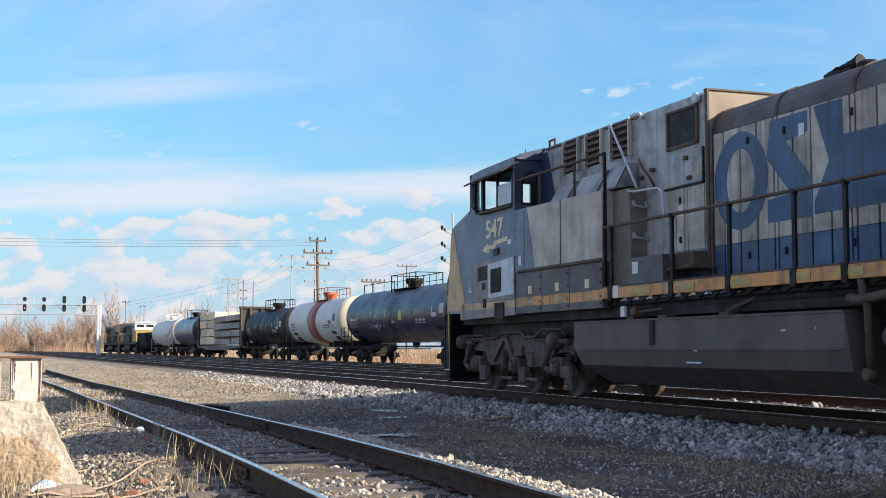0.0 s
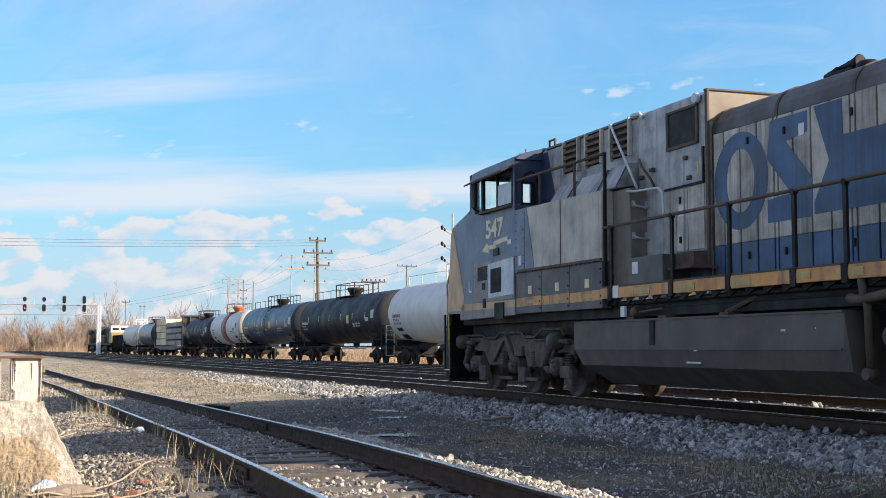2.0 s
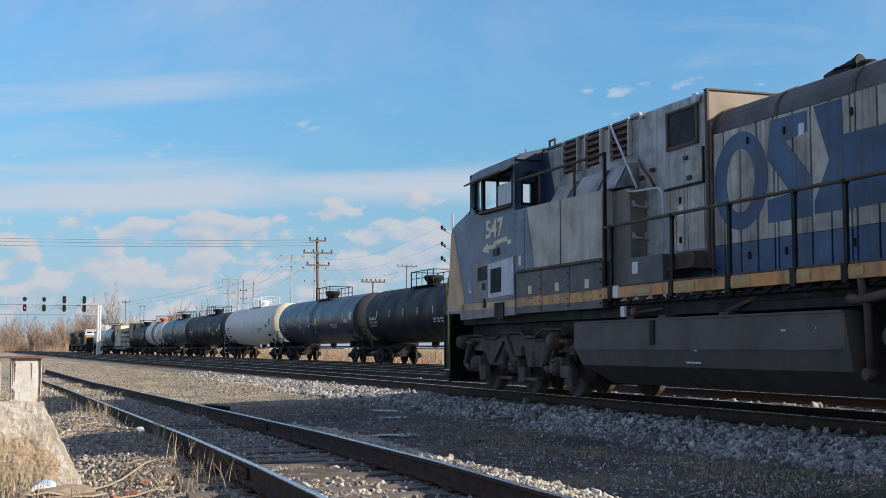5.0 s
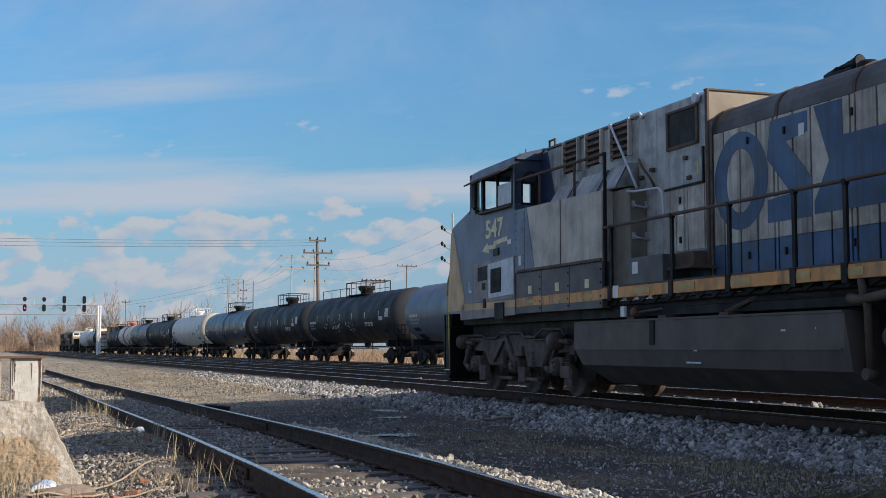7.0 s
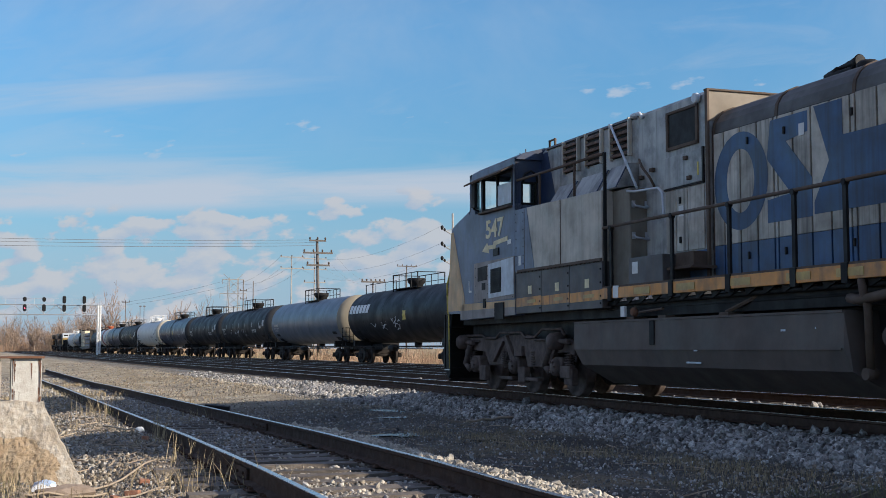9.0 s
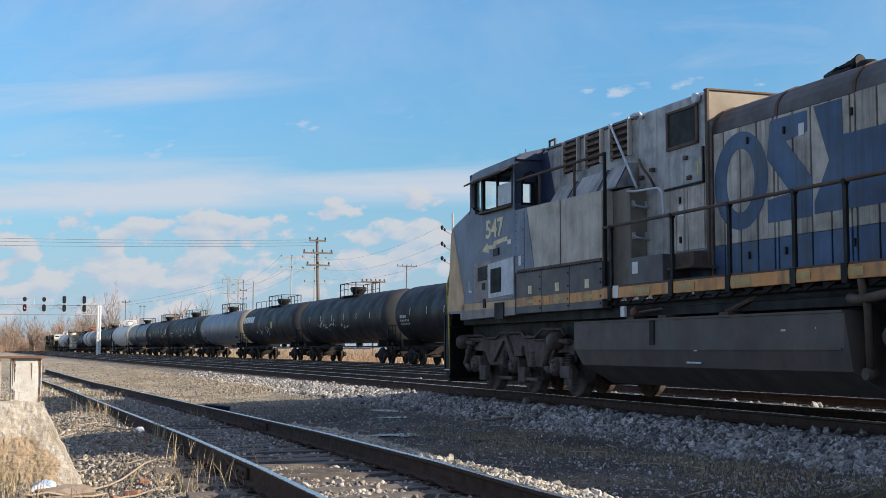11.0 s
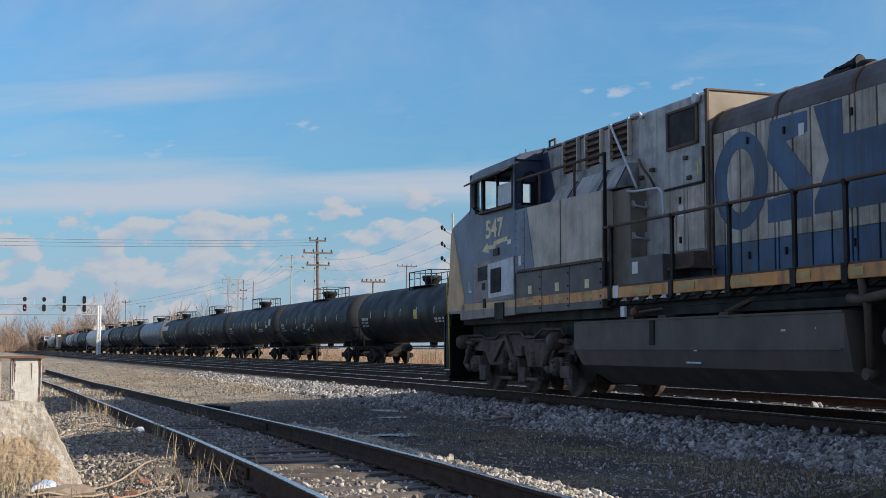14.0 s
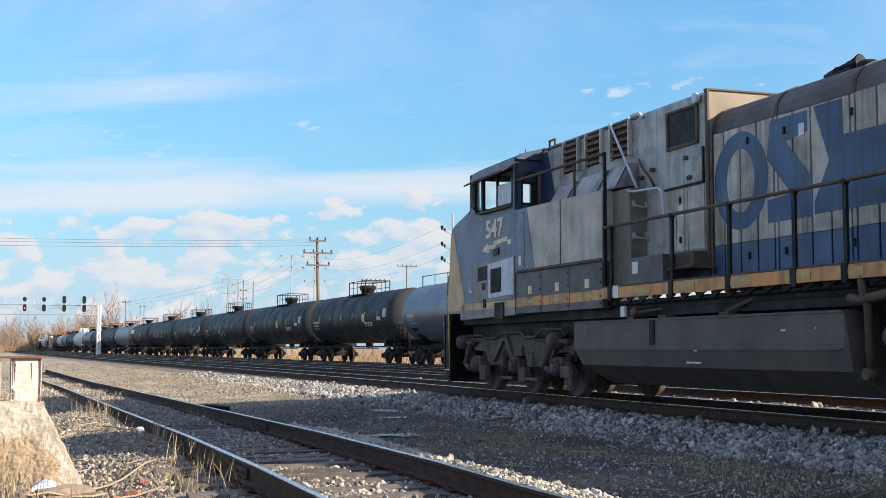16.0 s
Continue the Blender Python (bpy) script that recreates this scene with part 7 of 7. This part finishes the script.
def glow(name, c, k):
    ma = bpy.data.materials.new(name)
    ma.use_nodes = True
    b = ma.node_tree.nodes["Principled BSDF"]
    b.inputs["Base Color"].default_value = (*c, 1)
    b.inputs["Emission Color"].default_value = (*c, 1)
    b.inputs["Emission Strength"].default_value = k
    return ma


M["glow_red"] = glow("red_signal_light", (0.9, 0.06, 0.12), 3.0)
signal_bridge()


def pole(x, y, h, arms, r=0.16, lean=0.0, material=None, label="weathered wooden utility pole with crossarms", group="utility poles", base=None):
    """arms: (height, half length, insulators)."""
    material = material or M["greywood"]
    z0 = ground_z(x, y) - 0.3 if base is None else base
    p = thing("utility_pole", label, "utility pole", group, m=pose(x, y, 0))
    part("shaft", rod(B(), (0, 0, z0), (lean, 0, h), r, 8, r * 0.65), material, p)
    for z, half, n in arms:
        k = lean * z / h
        a = part("crossarm", box(B(), k - half, k + half, -r - 0.12, -r + 0.02, z - 0.09, z + 0.09), material, p)
        bm = B()
        for i in range(n):
            xx = k - half * 0.92 + 2 * half * 0.92 * i / max(1, n - 1)
            lathe(bm, [(z + 0.09, 0.05), (z + 0.2, 0.10), (z + 0.3, 0.10), (z + 0.38, 0.04)], "z", 8, (xx, -r - 0.05, 0))
        if n:
            part("insulators", bm, M["dirty"], a)
        else:
            bm.free()
    return p


pole(34.75, 130, 12.4, ((12.2, 0.9, 3), (10.9, 1.6, 4), (9.6, 1.25, 3)), 0.22, -0.35, label="leaning wooden utility pole with three crossarms")
pole(53.6, 220, 17.2, ((17.0, 2.1, 3), (15.0, 2.1, 3)), 0.16, 0.0, M["palepole"], "pale tall pole with long crossarms")
pole(57.8, 220, 18.2, ((16.8, 2.2, 3), (14.9, 2.2, 3), (12.6, 2.0, 3)), 0.16, 0.0, M["palepole"], "pale tall pole with long crossarms")
pole(46.85, 150, 9.2, ((9.05, 1.55, 6),), 0.13, label="low pole with a row of insulators")
pole(85.4, 250, 18.2, ((17.9, 2.2, 5),), 0.2, label="utility pole with a single crossarm")
pole(34.1, 300, 11.9, ((11.5, 0.9, 3),), 0.12)
pole(37.4, 300, 10.9, ((10.6, 0.3, 0),), 0.10)
pole(38.3, 300, 10.9, ((10.6, 0.3, 0),), 0.10)
pole(63.8, 300, 16.9, (), 0.16, label="plain slender pole behind the train")
pole(61.4, 300, 17.2, ((14.6, 0.8, 2), (12.6, 0.8, 2)), 0.16)


def arm_pole():
    p = thing("utility_pole", "tall pole with three side arms and insulators", "utility pole", "utility poles", m=pose(42.15, 110, 0))
    part("shaft", rod(B(), (0.1, 0, ground_z(42, 110) - 0.3), (-0.05, 0, 13.4), 0.17, 8, 0.10), M["palepole"], p)
    for z in (11.7, 10.2, 8.85):
        bm = B()
        rod(bm, (0, 0, z - 0.35), (-1.1, 0, z + 0.25), 0.05, 6)
        rod(bm, (0, 0, z + 0.3), (-0.7, 0, z), 0.03, 6)
        a = part("side_arm", bm, M["palepole"], p)
        bm = B()
        lathe(bm, [(z + 0.15, 0.08), (z + 0.3, 0.15), (z + 0.45, 0.15), (z + 0.55, 0.06)], "z", 8, (-1.1, 0, 0))
        lathe(bm, [(z + 0.0, 0.06), (z + 0.15, 0.12), (z + 0.3, 0.06)], "z", 8, (-0.85, 0, 0))
        part("insulator", bm, M["black"], a)


def pylon():
    p = thing("pylon", "distant lattice steel transmission tower", "pylon", m=pose(82.6, 420, 0))
    bm = B()
    for s in (-1, 1):
        for t in (-1, 1):
            rod(bm, (s * 2.2, t * 2.2, -1), (s * 1.5, t * 1.0, 24.3), 0.12, 5)
        for k in range(9):
            z = k * 2.6
            rod(bm, (s * 1.9 * (1 - z / 90), -1.5, z), (-s * 1.9 * (1 - z / 90), -1.5, z + 2.6), 0.07, 4)
    part("legs", bm, M["palepole"], p)
    for z, h in ((23.7, 3.6), (19.0, 4.4), (14.4, 3.0)):
        part("arm", box(B(), -h, h, -0.2, 0.2, z - 0.12, z + 0.12), M["palepole"], p)
    for s in (-1, 1):
        part("earth_peak", rod(B(), (s * 1.5, 0, 24.0), (s * 3.3, 0, 25.6), 0.08, 4), M["palepole"], p)
        for z, h in ((23.7, 3.6), (19.0, 4.4), (14.4, 3.0)):
            part("insulator_string", rod(B(), (s * h, 0, z), (s * h, 0, z - 1.6), 0.10, 5), M["palepole"], p)


arm_pole()
pylon()


def wire(a, b, sag, r=0.018, label="overhead wire between poles"):
    bm = B()
    a, b = Vector(a), Vector(b)
    n = 14
    pts = [a.lerp(b, i / n) - Vector((0, 0, sag * 4 * (i / n) * (1 - i / n))) for i in range(n + 1)]
    for p, q in zip(pts, pts[1:]):
        rod(bm, p, q, r, 4)
    return tagged(new("wire", mesh_of("wire", bm, M["wire"])), label, "wire", "overhead wires")


for z0, z1 in ((12.3, 11.9), (12.0, 11.6), (11.7, 11.1)):
    wire((34.2, 130, z0), (-30, 132, z1), 0.5, 0.02)
for dx, z in ((-1.5, 11.1), (1.5, 11.1), (1.2, 9.8)):
    wire((34.7 + dx, 130, z), (46.8 + dx * 0.5, 150, 9.3), 1.2, 0.008)
for z in (12.2, 10.6, 9.3):
    wire((41.0, 110, z), (55.5, 220, z + 5.5), 2.0, 0.009)
wire((46, 150, 9.4), (85.4, 250, 18.1), 1.5, 0.014)
for x in (51.6, 55.6):
    for z in (17.0, 15.0):
        wire((x, 220, z), (x + 27, 420, z + 6), 2.5, 0.02)
for x in (79, 86):
    wire((x, 420, 23.0), (x - 60, 640, 21.0), 4, 0.03)


def bare_tree(seed, h):
    """A leafless tree: tapered trunk with limbs, and a crown of fine twigs."""
    rnd = random.Random(seed)
    t = thing("bare_tree", "leafless grey-brown deciduous tree with fine twigs", "tree", "bare trees by the line")
    limbs, twigs = B(), B()

    def grow(p, d, ln, r, depth):
        q = p + d * ln
        rod(limbs if depth < 3 else twigs, p, q, r, 5 if depth < 2 else 3, r * 0.62)
        if depth == 6:
            return
        for j in range(4 if depth < 2 else 3):
            lead_ = j == 0
            w = 0.25 if lead_ else 0.8
            e = (d + Vector((rnd.uniform(-w, w), rnd.uniform(-w, w), rnd.uniform(-0.05, 0.45)))).normalized()
            s = 1.0 if lead_ else rnd.uniform(0.25, 1.0)
            grow(p + d * ln * s, e, ln * (rnd.uniform(0.78, 0.95) if lead_ else rnd.uniform(0.5, 0.8)), max(r * (0.75 if lead_ else 0.45), 0.022), depth + 1)

    grow(Vector((0, 0, -0.5)), Vector((rnd.uniform(-0.08, 0.08), 0, 1)).normalized(), h * 0.19, h * 0.012, 0)
    part("trunk", limbs, M["bark"], t)
    part("crown", twigs, M["bark"], t)
    return t


protos = [bare_tree(k, 13.0) for k in (1, 2, 5)]
spots = [(58.8, 400, 1.45), (66.6, 400, 1.65), (54.5, 398, 1.0), (62.5, 410, 1.2), (40.5, 395, 1.15), (47.0, 412, 0.95), (31.0, 398, 0.85), (35.0, 405, 1.0)]
rt = random.Random(77)
for k in range(64):
    spots.append((rt.uniform(4, 50), rt.uniform(375, 470), rt.uniform(0.55, 0.85)))
for k, (x, y, s) in enumerate(spots):
    m = pose(x, y, ground_z(x, y), 0, 0, rt.uniform(0, 360)) @ Matrix.Scale(s, 4)
    if k < 3:
        protos[k].matrix_basis = m
    else:
        copy_thing(protos[k % 3], m)
wood = [(rt.uniform(-25, 48), rt.uniform(440, 500), 1.6, 34, rt.uniform(3.0, 7.5), 0.6) for _ in range(420)]
wood += [(rt.uniform(20, 46), rt.uniform(360, 372), 1.0, 30, rt.uniform(0.8, 2.6), 0.5) for _ in range(60)]
wood += [(rt.uniform(46, 140), rt.uniform(440, 520), 2.0, 34, rt.uniform(2.0, 5.0), 0.5) for _ in range(150)]
blades("far_woods", "distant mass of brown leafless brush", "woods", wood, M["brush"], 31)

# ---------------- motion ----------------
SPEED = 15.9


def motions():
    for car, y0 in TRAIN:
        walk(car, [(t, pose(23.5, y0 + SPEED * t, 0, 0, 0, 180 if car.name in TURNED else 0)) for t in (0.0, 4.0, 8.0, 12.0, 16.0)])


motions()
